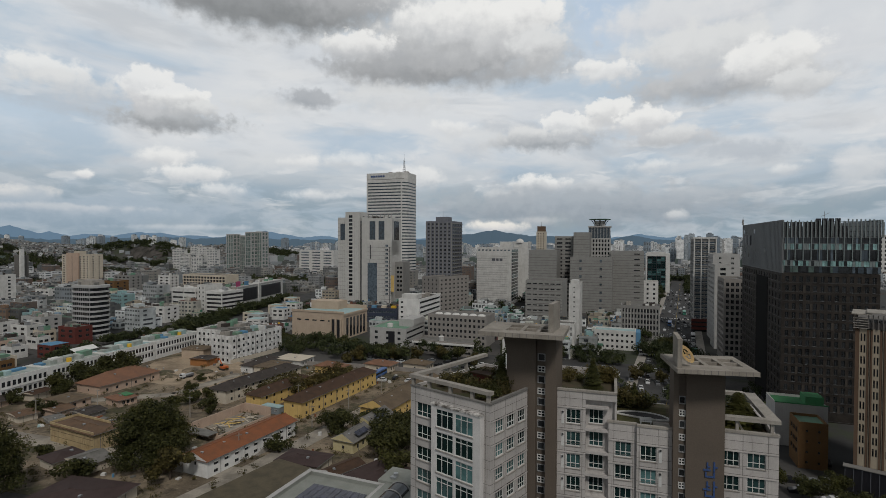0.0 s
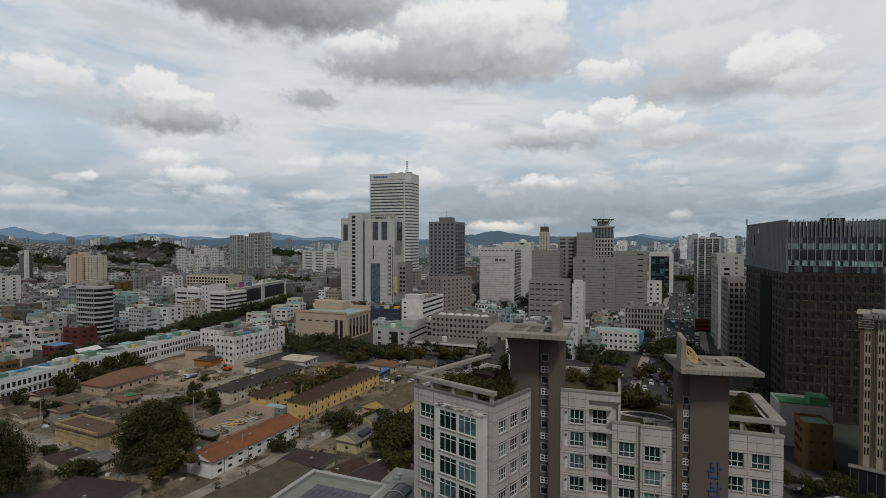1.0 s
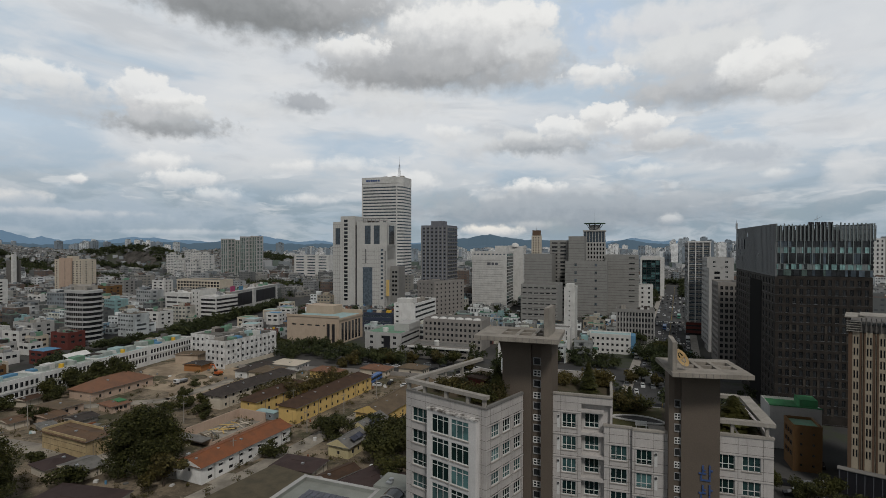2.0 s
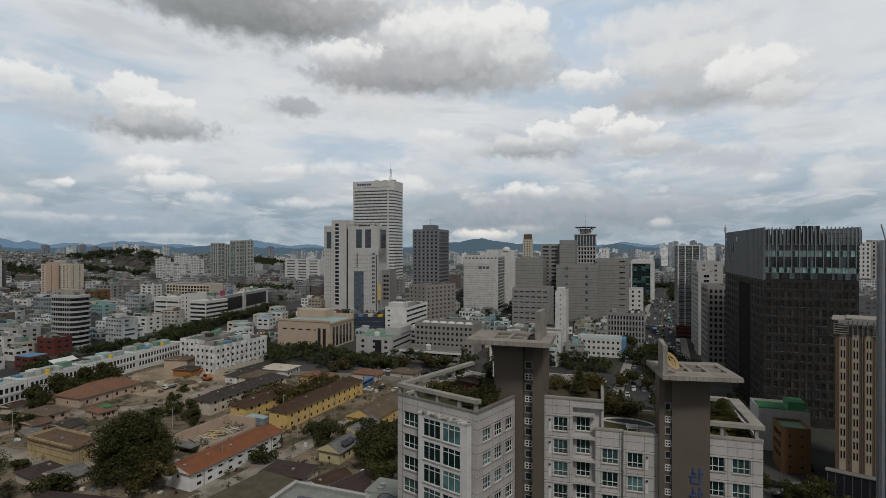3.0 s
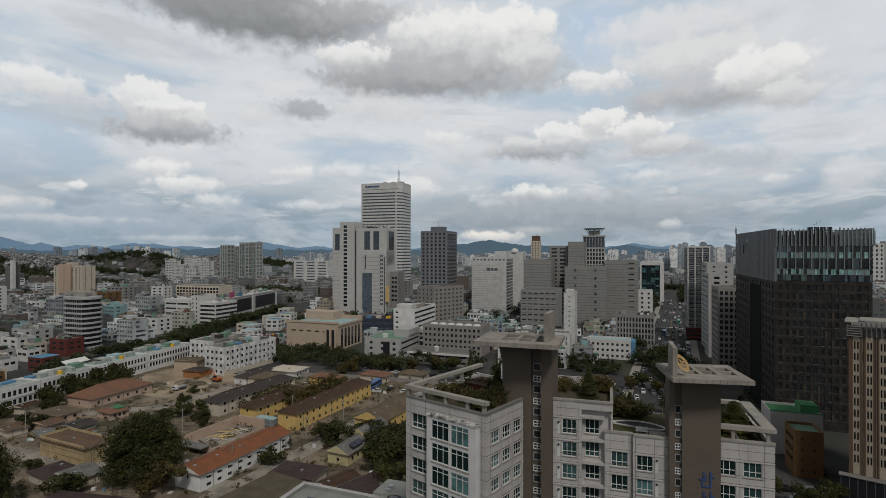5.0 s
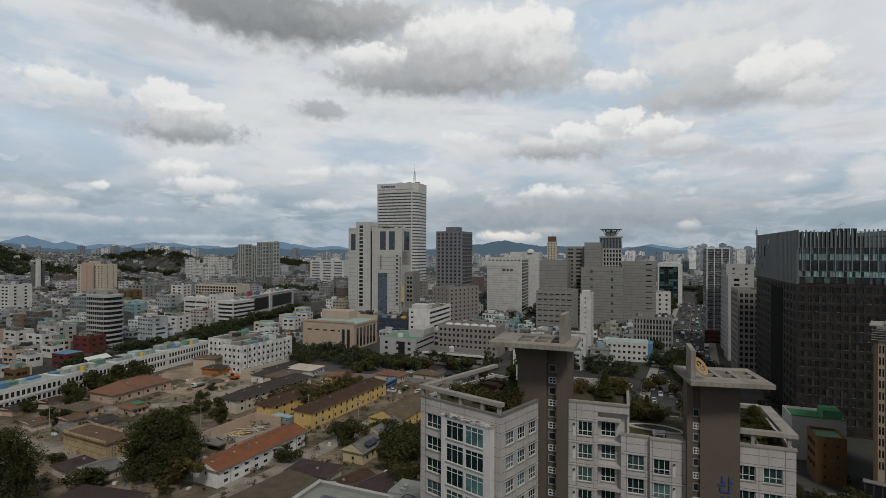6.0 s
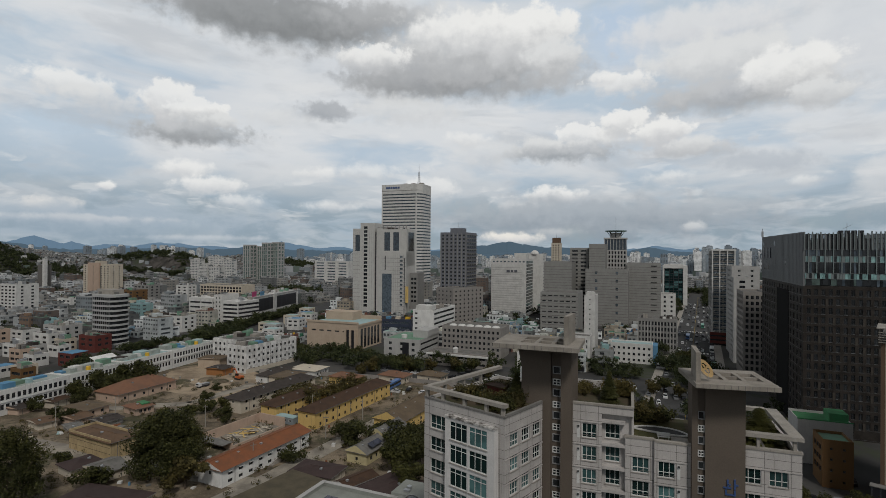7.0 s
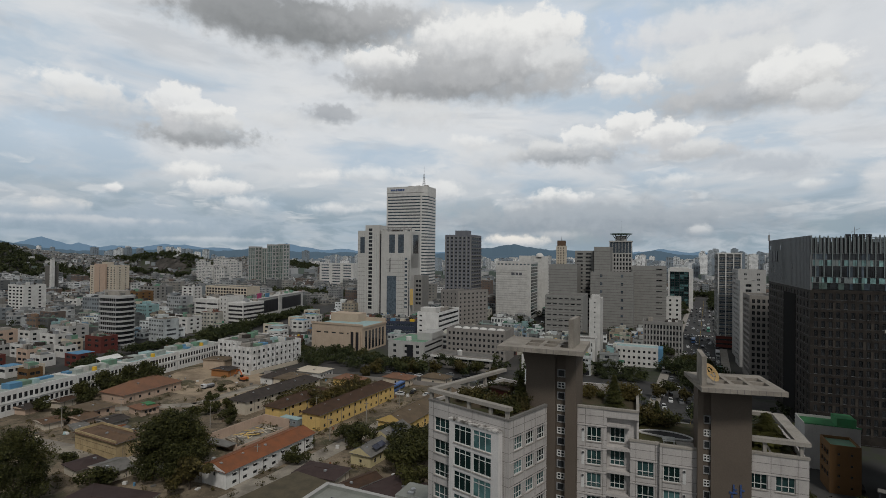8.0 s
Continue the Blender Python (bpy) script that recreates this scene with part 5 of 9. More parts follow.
block("narrow_tower", 163.6, 312, -20, 9, 16, 50, "cream narrow tower with stacked window bays", "tower", wall="stone", front=W(n=1, ww=3.0, wh=1.5, floor=3.0, mats=("frame_dark", "glass")), left=W(n=3, ww=1.8, wh=1.5, floor=3.0, mats=("frame_dark", "glass")))
block("grey_slab", 150.3, 277, -20, 10.6, 22, 44.0, "grey slab building with dark window grid", "office building", wall="hospital_wall", left=W(n=9, ww=1.5, wh=1.9, floor=3.1, mats=("frame_dark", "glass")), front=W(n=4, ww=1.4, wh=1.9, floor=3.1, mats=("frame_dark", "glass")))

# the dark office tower with a glass top
rw = random.Random(61)
dk = block("dark_office_tower", 124.3, 190.0, -20, 29.5, 72.0, 53.5, "dark brown panelled office tower with pale glass top storeys", "office building", wall="panel_brown", floor=3.3, front=W(n=13, ww=1.15, wh=2.15, mats=("metal_grey", "glass"), nx=2, bar=0.06), left=W(n=15, ww=1.6, wh=2.1, mats=("metal_grey", "glass"), nx=2, bar=0.06), parapet=0)
for i in range(16):
    part("panel_line", Shape().box(0, -0.03, 3.3 * i + 0.4, 29.5, -0.004, 3.3 * i + 0.47), "metal_grey", dk)
    part("panel_line", Shape().box(-0.03, 0.4, 3.3 * i + 0.4, -0.004, 71.6, 3.3 * i + 0.47), "metal_grey", dk)
for i in range(12):
    part("panel_seam", Shape().box(-0.028, 3 + i * 6, 0.4, -0.004, 3.08 + i * 6, 53), "metal_grey", dk)
# a panel laid on the wall, its black imitating the shade in a recess
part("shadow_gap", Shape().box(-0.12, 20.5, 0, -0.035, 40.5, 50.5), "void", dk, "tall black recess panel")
for i in range(85):
    col, fl_ = rw.randrange(13), rw.randrange(1, 15)
    u, zz = 0.6 + (col + 0.5) * 28.3 / 13, 53.5 - 1.2 - 2.15 - 3.3 * fl_
    if i % 3:
        part("sill", Shape().box(u - 0.6, -0.14, zz - 0.14, u + rw.choice((0.0, 0.6)), -0.032, zz - 0.02), "screen_grey", dk)
    else:
        part("cladding_panel", Shape().box(u + 0.62, -0.07, zz - 0.6, u + 1.35, -0.033, zz + 2.2), "panel_umber", dk)
part("upper_body", Shape().box(0.6, 0.6, 53.6, 29.3, 71.5, 66.4), "panel_black", dk)
part("side_screen", Shape().box(-0.15, -0.1, 53.3, 0.5, 72, 72.8), "screen_grey", dk, "grey ribbed metal screen wall")
for i in range(36):
    part("screen_rib", Shape().box(-0.21, 0.6 + i * 2, 53.8, -0.152, 0.74 + i * 2, 72.6), "screen_grey", dk)
for i in range(7):
    part("screen_course", Shape().box(-0.20, 0.1, 54.6 + i * 2.7, -0.153, 71.9, 54.69 + i * 2.7), "metal_grey", dk)
rw = random.Random(61)
for i in range(9):
    yy, zz = 3 + 2 * rw.randrange(33), 54.9 + 2.7 * rw.randrange(6)
    part("screen_window", Shape().box(-0.19, yy, zz, -0.152, yy + 1.5, zz + 1.9), rw.choice(["glass", "metal_grey"]), dk)
for i in range(5):
    part("sign_bar", Shape().box(-0.35, 0, 0, 0, 2.4, 4.6), "panel_black", dk, "black sign shape", pose(-0.16, 52 + i * 3.2, 63.0))
rr = random.Random(5)
MODULE = 29.5 / 12
for row, (za, zb, pale) in enumerate(((53.75, 55.95, False), (56.1, 58.0, True), (58.15, 61.9, False), (62.05, 64.1, True), (64.25, 66.3, False))):
    part("storey_line", Shape().box(0.3, -0.16, zb + 0.01, 29.4, 0.1, zb + 0.14), "screen_grey", dk)
    for k in range(12):
        u = k * MODULE + 0.1
        if pale:
            for j in range(2):
                part("glass_panel", Shape().box(u + 0.8 * j, -0.1, za, u + 0.8 * j + 0.72, 0.12, zb), "glass_light" if rr.random() < 0.85 else "fin_green", dk)
            part("glass_panel", Shape().box(u + 1.62, -0.02, za, u + MODULE - 0.06, 0.12, zb), rr.choice(["glass", "fin_green", "glass"]), dk)
        else:
            wide = rr.random() < 0.5
            part("glass_panel", Shape().box(u, -0.02, za, u + (1.5 if wide else 0.7), 0.12, zb), rr.choice(["glass", "glass", "glass_blue" if row else "glass_greygreen"]), dk)
            part("glass_panel", Shape().box(u + (1.56 if wide else 0.76), -0.06, za, u + MODULE - 0.06, 0.12, zb), rr.choice(["glass_blue", "glass", "glass_greygreen" if row < 2 else "glass"]), dk)
for k in range(25):
    u = 0.12 + k * MODULE / 2
    part("screen_fin", Shape().box(u, -0.42, 58.1 if k % 2 else 66.3, u + 0.3, 0.2, 72.5 + rr.uniform(-0.35, 0.5)), "fin_green", dk)
    part("screen_slat", Shape().box(u + 0.5, -0.1, 66.4, u + 0.72, 0.1, 71.6 + rr.uniform(-0.8, 0.7)), "screen_grey", dk)
for k in range(9):
    part("screen_panel", Shape().box(0.5 + k * 1.95, 0.28, 66.4, 2.2 + k * 1.95, 0.4, 72.0 if k < 5 else 73.2), "panel_black" if k > 3 else "metal_grey", dk)
for zz in (66.5, 68.4, 70.2, 71.8):
    part("screen_rail", Shape().box(0.6, 0.42, zz, 29.4, 0.56, zz + 0.24), "metal_grey", dk)
part("back_screen", Shape().box(29.4, 0.6, 53.6, 29.7, 71, 72.6), "fin_green", dk)
part("roof_plant", Shape().box(8, 6, 66.4, 22, 30, 70.5), "panel_black", dk)
part("antenna", Shape().tube((14, 4, 70), (14, 4, 76.0), 0.12, 0.06, 5).tube((13, 4, 74), (15.5, 4, 75.4), 0.08, 0.05, 5), "steel", dk)
part("corner_mast", Shape().box(-0.5, 71.2, 72.8, 0.3, 72, 75.6).tube((-0.1, 71.6, 75.6), (-0.1, 71.6, 77.0), 0.12, 0.08, 6), "steel", dk)

# the hotel tower at the edge of the view
ht = thing("hotel_tower", 105.8, 132.6, 0, -40, "tan hotel tower with cream window strips and brown pilasters", "hotel")
claim(105.8, 132.6, -40, 20, 24)
part("body", Shape().box(0.4, 0.62, 0, 19.2, 24, 43.2), "concrete_dark", ht)
part("side_wall", Shape().box(0, 0.3, 0, 0.39, 24, 43.2), "tan", ht)
hrows = [39.6 - 2.9 * i for i in range(11)]
for k in range(7):
    c = 1.55 + 2.62 * k
    facade(ht, "front", 0, c - 0.72, c + 0.72, 7.6, 42.8, "hotel_cream", hrows, [c - 0.31, c + 0.31], 0.34, 1.95, nx=1, bar=0.04, mats=("frame_dark", "glass"), depth=0.3, name="window_strip")
    part("pilaster", Shape().box(c + 0.74, -0.1, 7.6, c + 1.1, 0.6, 42.6).box(c + 1.55, -0.1, 7.6, c + 1.88, 0.6, 42.6), "tan", ht, "brown pilaster pair")
    part("groove", Shape().box(c + 1.1, 0.2, 7.6, c + 1.55, 0.6, 42.6), "brown", ht)
    part("groove_tile", Shape().box(c + 1.22, 0.1, 7.6, c + 1.42, 0.197, 42.6), "hotel_cream", ht)
part("pilaster", Shape().box(0.0, -0.1, 7.6, 0.8, 0.28, 42.6), "tan", ht)
part("podium", Shape().box(-1.8, -2.2, 0, 20, -0.005, 7.4), "panel_black", ht, "dark glazed hotel podium")
for i in range(12):
    part("podium_mullion", Shape().box(-1.6 + i * 1.7, -2.3, 0.3, -1.45 + i * 1.7, -2.203, 7.2), "grey_dark", ht)
part("podium_roof", Shape().box(-2.0, -2.5, 7.41, 20, -0.11, 7.6), "concrete_dark", ht)
part("roof_band", Shape().box(0.2, 0.05, 42.81, 19.2, 23, 44.4), "slab_dark", ht)
for i in range(5):
    part("louvre", Shape().box(-0.45, -0.55, 42.9 + i * 0.62, 2.6, 0.04, 43.05 + i * 0.62), "concrete", ht)
    part("louvre", Shape().box(7.6, -0.55, 42.9 + i * 0.62, 10.6, 0.04, 43.05 + i * 0.62), "concrete", ht)
for u in (-0.3, 2.5, 3.4, 4.4, 5.4, 6.4, 7.6, 10.5):
    part("roof_post", Shape().box(u, -0.4, 42.85, u + 0.22, -0.1, 46.4), "slab_dark", ht)
part("roof_slab", Shape().box(-0.8, -0.9, 46.4, 3.2, 10, 46.65), "concrete", ht)
part("roof_slab", Shape().box(2.2, -0.9, 46.9, 9.0, 8, 47.12), "concrete", ht)
part("roof_slab", Shape().box(8.2, -0.9, 46.3, 19, 10, 46.55), "concrete", ht)
gw = thing("glass_tower", 55.3, 62.0, 0, -40, "blue-grey glass tower with pale vertical mullions", "office building")
claim(55.3, 62, -40, 16, 14)
part("glazing", Shape().box(0, 0, 0, 16, 14, 66), "glass_blue", gw)
for i in range(10):
    part("mullion", Shape().box(-0.25, i * 1.4, 0, -0.004, i * 1.4 + 0.22, 66), "steel", gw)
    part("mullion", Shape().box(i * 1.4, -0.25, 0, i * 1.4 + 0.25, -0.004, 66), "steel", gw)
for i in range(20):
    part("spandrel", Shape().box(0, -0.1, i * 3.3, 16, -0.003, i * 3.3 + 0.7), "grey_dark", gw)

# lower buildings before the dark tower
oo = block("orange_office", 102.1, 147.8, -20, 7.2, 9.0, 12.4, "orange rendered four-storey office with green roof", "office building", wall="orange", roof="green_roof", floor=3.0, front=W(n=2, ww=0.6, wh=0.7, mats=("frame_dark", "glass")), left=W(n=3, ww=1.9, wh=1.5, mats=("frame_dark", "glass")))
go = block("green_roof_office", 106.4, 165, -20, 14.2, 12, 12.6, "plain pale rendered office with bright green roof", "office building", wall="stone", roof="green_bright")
part("green_rail", Shape().box(-0.1, -0.1, 13.55, 14.3, 0.2, 13.9), "green_bright", go)
part("roof_room", Shape().box(9, 3, 12.8, 14, 9, 15.4), "green_bright", go)
block("side_office", 158, 205, -20, 18, 20, 34, "white office slab behind the dark tower", "office building", front=W(n=4, ww=1.5, wh=1.4))
block("side_office", 190, 225, -20, 24, 20, 26, "grey office slab with plain walls", "office building", wall="stone", front=W(n=4, ww=1.5, wh=1.4))
cr = thing("tower_crane", 630, 700, 0, 20, "pale tower crane above distant apartments", "crane")
part("crane_mast", Shape().box(-0.9, -0.9, 0, 0.9, 0.9, 73), "steel", cr)
part("crane_jib", Shape().box(-0.55, -0.55, 0, 0.55, 0.55, 29), "steel", cr, "", pose(0, 0, 72, 0, -24, 0))
part("crane_tail", Shape().box(-4, -0.8, 71, 5, 0.8, 72.6), "yellow_tank", cr)
for x, y, h_, m_ in ((600, 715, 73, "white"), (626, 720, 76, "stone"), (648, 700, 73, "cream")):
    block("edge_apartment", x, y, -20, 17, 16, h_, "pale apartment tower beyond the dark office", "apartment building", wall=m_, floor=6.0, front=W(n=3, ww=2.2, wh=3.4, ny=2, mats=("frame_grey", "glass")))

# ---------------------------------------------------------------- middle distance, in front of the towers
cv = thing("civic_hall", -64.2, 334.9, 0, -20, "beige concrete civic hall with tall entrance piers", "civic hall")
claim(-64.2, 334.9, -20, -40, 34)
facade(cv, "front", 0, -39.5, 0, 0, 18.0, "beige", [11.2], [-34, -28, -22, -16, -10], 3.4, 0.9, nx=3, mats=("frame_dark", "glass"), depth=1.0)
facade(cv, "right", 0, 1.0, 32, 0, 16.5, "beige", [1.0], [5, 9.5, 14, 18.5, 23, 27.5], 3.0, 12.5, nx=1, mats=("frame_dark", "glass"), depth=1.2)
# thin black sheet on the wall stands in for the shade inside the porch
part("porch_void", Shape().box(-9.6, -0.06, 0.5, -1.2, -0.004, 13), "panel_black", cv)
for u in (-9.9, -6.2, -2.4):
    part("pier", Shape().box(u, -0.9, 0, u + 1.3, -0.065, 13.4), "beige", cv)
part("body", Shape().box(-39, 1.1, 0, -1.3, 31.5, 15.9), "concrete_dark", cv)
part("roof", Shape().box(-38.5, 1.2, 16.0, -1.2, 31, 16.4), "aqua_roof", cv, "pale bluish flat roof")
part("parapet", Shape().box(-39.5, 31, 14, 0, 32, 19), "beige", cv)
part("upper_block", Shape().box(-38, 20, 16.4, -16, 32, 22), "beige", cv)
part("cornice", Shape().box(-39.9, -0.4, 17.0, 0.4, 0.0, 18.3), "beige", cv)
part("cornice", Shape().box(-0.02, -0.4, 15.4, 0.5, 32, 16.8), "beige", cv)
an = block("white_office", -17, 375, -20, -16.5, 44, 21.1, "bright white office with ribbon windows and parapets", "office building", floor=3.6, front=W(n=1, ww=2.0, wh=1.2, m0=1, m1=12, mats=("frame_dark", "glass")), right=W(n=1, ww=41, wh=1.5, nx=16, mats=("frame_dark", "glass")), wall="white_bright")
part("stair_block", Shape().box(-16.6, 6, 21.2, -4, 14, 24.6), "white", an)
roof_clutter(an, -16, 16, 0, 42, 21.3, 6, 6)
cl = block("clinic", -22, 307.7, -20, -24, 30, 11.1, "grey concrete clinic with green roof and ribbon windows", "clinic", wall="stone", roof="green_roof", floor=3.4, front=W(n=3, ww=2.0, wh=1.6, mats=("frame_dark", "glass")), right=W(n=1, ww=27, wh=1.2, nx=12, mats=("frame_dark", "glass")))
part("entry_slot", Shape().box(-11.5, -0.1, 0, -7.2, -0.004, 10), "panel_black", cl)
part("upper_block", Shape().box(-10, 12, 11.2, 0, 29.5, 15.8), "stone", cl)
part("water_tank", Shape().tube((-14, 8, 11.2), (-14, 8, 13.4), 1.8, 1.8, 14), "white", cl)
hp = block("hospital", -9.3, 325, -20, 38, 20, 17.8, "pinkish-grey hospital block with rows of square windows", "hospital", wall="hospital_wall", floor=3.4, front=W(n=13, ww=1.4, wh=1.7, mats=("frame_dark", "glass")))
for i in range(6):
    part("roof_vent", dome(2.6, 1.2, 12, 4), "white", hp, "", pose(5 + i * 5.6, 7, 17.95))
hw = block("hospital_wing", -16.5, 298, -20, 35, 15, 6.8, "low grey hospital wing with ribbon windows", "hospital", wall="hospital_wall", floor=3.2, front=W(n=8, ww=3.4, wh=1.1, mats=("frame_dark", "glass")))
part("terrace", Shape().box(-1, -1.0, 6.0, 36, -0.004, 6.9), "white", hw)
part("satellite_dish", Shape().tube((15, 5, 7.0), (15, 4.6, 9.6), 1.4, 1.5, 14), "white", hw)
block("terrace_block", 31, 268, -20, 14, 16, 12.5, "white block with stacked window column", "office building", front=W(n=2, ww=1.4, wh=1.5, floor=3.1), left=W(n=3, ww=1.4, wh=1.5, floor=3.1))
block("white_slab_house", 62, 300, -20, 14, 12, 16.5, "white sided slab with ribbed wall", "office building", front=W(n=5, ww=0.8, wh=2.0, floor=3.0))
wa = block("old_apartment", -110.3, 268.6, -26, -14, 37, 13.6, "stained white walk-up apartments with cluttered roof", "apartment building", wall="white_stained", floor=3.3, right=W(n=11, ww=1.3, wh=1.4, mats=("frame_dark", "glass")), front=W(n=4, ww=1.4, wh=1.4, mats=("frame_dark", "glass")))
for i, v in enumerate((4, 11, 17, 25, 31)):
    part("downpipe", Shape().tube((0.1, v, 0), (0.1, v, 13.4), 0.09, 0.09, 6), "concrete_dark", wa)
for i in range(9):
    part("air_unit", Shape().box(0.003, 2.6 + i * 3.7, 3.3 * (1 + i % 3) - 0.1, 0.55, 3.5 + i * 3.7, 3.3 * (1 + i % 3) + 0.6), "stone", wa)
part("base_band", Shape().box(-0.002, 0, 0, 0.25, 36, 2.2), "cream", wa)
for i in range(22):
    q = random.Random(70 + i)
    part("roof_shack", Shape().box(0, 0, 0, q.uniform(2, 5), q.uniform(2, 5), q.uniform(1.2, 2.8)), q.choice(["green_roof", "grey_roof", "aqua_roof", "concrete", "slate_roof", "white", "blue_roof"]), wa, "", pose(-13.2 + q.uniform(0, 8), 1 + q.uniform(0, 31), 13.76))
wb = block("old_apartment", -117.5, 291, -20, -27, 30, 12.4, "stained white walk-up apartments behind the corner", "apartment building", wall="white_stained", roof="grey_roof", floor=3.3, front=W(n=8, ww=1.4, wh=1.5, mats=("frame_dark", "glass")))
roof_clutter(wb, -26, 1, 0, 28, 12.56, 12, 77)

# the long two-storey apartments beside the road
for k, (s0, s1, roof) in enumerate(((-30, 20, "pale_roof"), (20.3, 48, "pale_roof"), (48.3, 78, "aqua_roof"), (78.3, 111, "pale_roof"))):
    d = Vector((27.0, 107.5)).normalized()
    la = block("long_apartment", -174 + d.x * s0, 203 + d.y * s0, -14.1, -12, s1 - s0, 9.2, "long white two-storey apartment row with closely spaced windows", "apartment building", wall="white_bright", roof=roof, floor=3.7, right=W(n=int((s1 - s0) / 2.1), ww=1.35, wh=2.1, mats=("frame_dark", "glass")), parapet=0.6, group="white apartment row")
    part("string_course", Shape().box(0.003, 0, 4.9, 0.2, s1 - s0, 5.2), "white", la)
    for i in range(9):
        q = random.Random(k * 9 + i)
        part("roof_shed", Shape().box(0, 0, 0, q.uniform(2, 6), q.uniform(1.5, 6), q.uniform(0.7, 2.4)), q.choice(["aqua_roof", "pale_roof", "green_roof", "white", "slate_roof", "blue_roof"]), la, "", pose(-10.5 + q.uniform(0, 4), 0.8 + i * (s1 - s0 - 6) / 9, 9.36))
    tk = Shape().tube((0, 0, 0), (0, 0, 1.7), 1.1, 1.0, 12)
    part("water_tank", tk, "yellow_tank", la, "yellow plastic water tank", pose(-3, 6 + 5 * k, 9.36))

rc_ = thing("roof_canopy", -174.6, 252, 9.36, -14, "long white sheet canopy on posts on the roof", "canopy")
part("sheet", Shape().box(-1.9, -6.2, -0.06, 1.9, 6.2, 0.06), "white_bright", rc_, "", pose(0, 0, 2.2, 0, 24, 0))
for u, v in ((-1.5, -5.8), (-1.5, 5.8), (1.5, -5.8), (1.5, 5.8)):
    part("post", Shape().tube((u, v, 0), (u, v, 2.75 if u < 0 else 1.5), 0.07, 0.07, 6), "steel", rc_)

# the market hall with black panels beyond the canal
mh = thing("market_hall", -194.2, 470, 0, -6.5, "long white market hall with black panelled facade", "market hall")
claim(-194.2, 470, -6.5, -26, 118)
part("body", Shape().box(-26, 0, 0, 0, 116, 19.2), "white", mh)
for v0, v1 in ((3, 55), (63, 110)):
    part("black_panel", Shape().box(0.004, v0, 5.5, 0.4, v1, 17.5), "panel_black", mh, "black panelled facade field")
    for i in range(int((v1 - v0) / 3)):
        part("panel_seam", Shape().box(0.402, v0 + 1.4 + i * 3, 5.6, 0.48, v0 + 1.6 + i * 3, 17.4), "metal_grey", mh)
part("stair_core", Shape().box(-6, 56, 0, 0.9, 62, 20.5), "white", mh)
part("parapet", Shape().box(-26.2, -0.2, 19.2, 0.3, 116.2, 20.0), "stone", mh)
part("cornice", Shape().box(0.004, 0, 3.8, 0.8, 116, 4.4), "white", mh)
roof_clutter(mh, -25, 4, -2, 112, 20.0, 40, 12)
part("billboard", Shape().box(-3, 18, 20, -2.6, 26, 25), "magenta", mh, "magenta roof billboard")
part("billboard", Shape().box(-3, 34, 20, -2.6, 42, 24), "blue_roof", mh, "blue roof billboard")
co = banded("ribbon_office", -188, 440, -20, outline_rect(-17, 0, 0, 26), 20.4, 3.5, 1.75, "white stepped office with black ribbon windows", "office building", glass="panel_black", crown=0.6)
for u in (-17.2, -0.5):
    part("corner_pier", Shape().box(u, -0.12, 0, u + 0.7, 0.7, 20.3), "white", co)
roof_clutter(co, -16, 2, -1, 24, 20.4, 7, 14)
sb = block("stair_office", -205.5, 448, -20, -9, 20, 24.4, "plain white stair block with few windows", "office building", floor=3.6, front=W(n=2, ww=1.2, wh=1.6, mats=("frame_dark", "glass")))
ro = banded("ribbon_office", -214.5, 449, -20, outline_rect(-27, 0, 0, 22), 22.5, 4.3, 2.75, "white office with broken black ribbon windows", "office building", glass="panel_black", crown=0.8)
for u in (-27.1, -14, -0.6):
    part("corner_pier", Shape().box(u, -0.12, 0, u + 0.9, 0.7, 22.4), "white", ro)
roof_clutter(ro, -26, 2, -1, 20, 22.5, 8, 15)
block("long_terrace", -235, 560, -20, -60, 20, 25, "pale long market building with shaded gallery", "market hall", wall="cream", front=W(n=14, ww=3.0, wh=2.2, mats=("frame_dark", "glass")))
so = banded("striped_office", -225.0, 332.0, -20, outline_rect(-22, 0, 0, 15, 5.0, 6), 34.6, 3.15, 1.2, "white rounded office tower with dark ribbon windows", "office building", wall="office_white", crown=0.4, mull=9)
part("roof_room", Shape().box(-20, 5, 34.6, -6, 13, 37.6), "concrete", so)
roof_clutter(so, -22, 3, -3, 14, 34.6, 5, 4)

# farther blocks on the left
ap = block("apartment_slab", -443.4, 650, -20, -50, 18, 44, "beige apartment slab with small white windows", "apartment building", wall="cream", floor=2.9, front=W(n=8, ww=2.6, wh=1.5), right=W(n=2, ww=1.9, wh=1.4))
part("lift_head", Shape().box(-32, 3, 44, -22, 12, 49), "cream", ap)
part("side_block", Shape().box(-38, -2.5, 0, -17, -0.004, 47), "pinkish", ap, "pinkish middle bay of the slab")
# strips standing proud of the wall, coloured dark to imitate shaded grooves
for u in (-38.6, -17.0, -27.7):
    part("groove", Shape().box(u, -2.7 if u == -27.7 else -0.6, 2, u + 0.6, -2.504 if u == -27.7 else -0.01, 43), "slab_dark", ap)
block("white_office_slab", -179.6, 850, -20, -66, 25, 45.8, "white office slab with dark ribbon windows", "office building", front=W(n=3, ww=15, wh=2.0, nx=8, floor=4.6, mats=("frame_white", "glass_blue")))
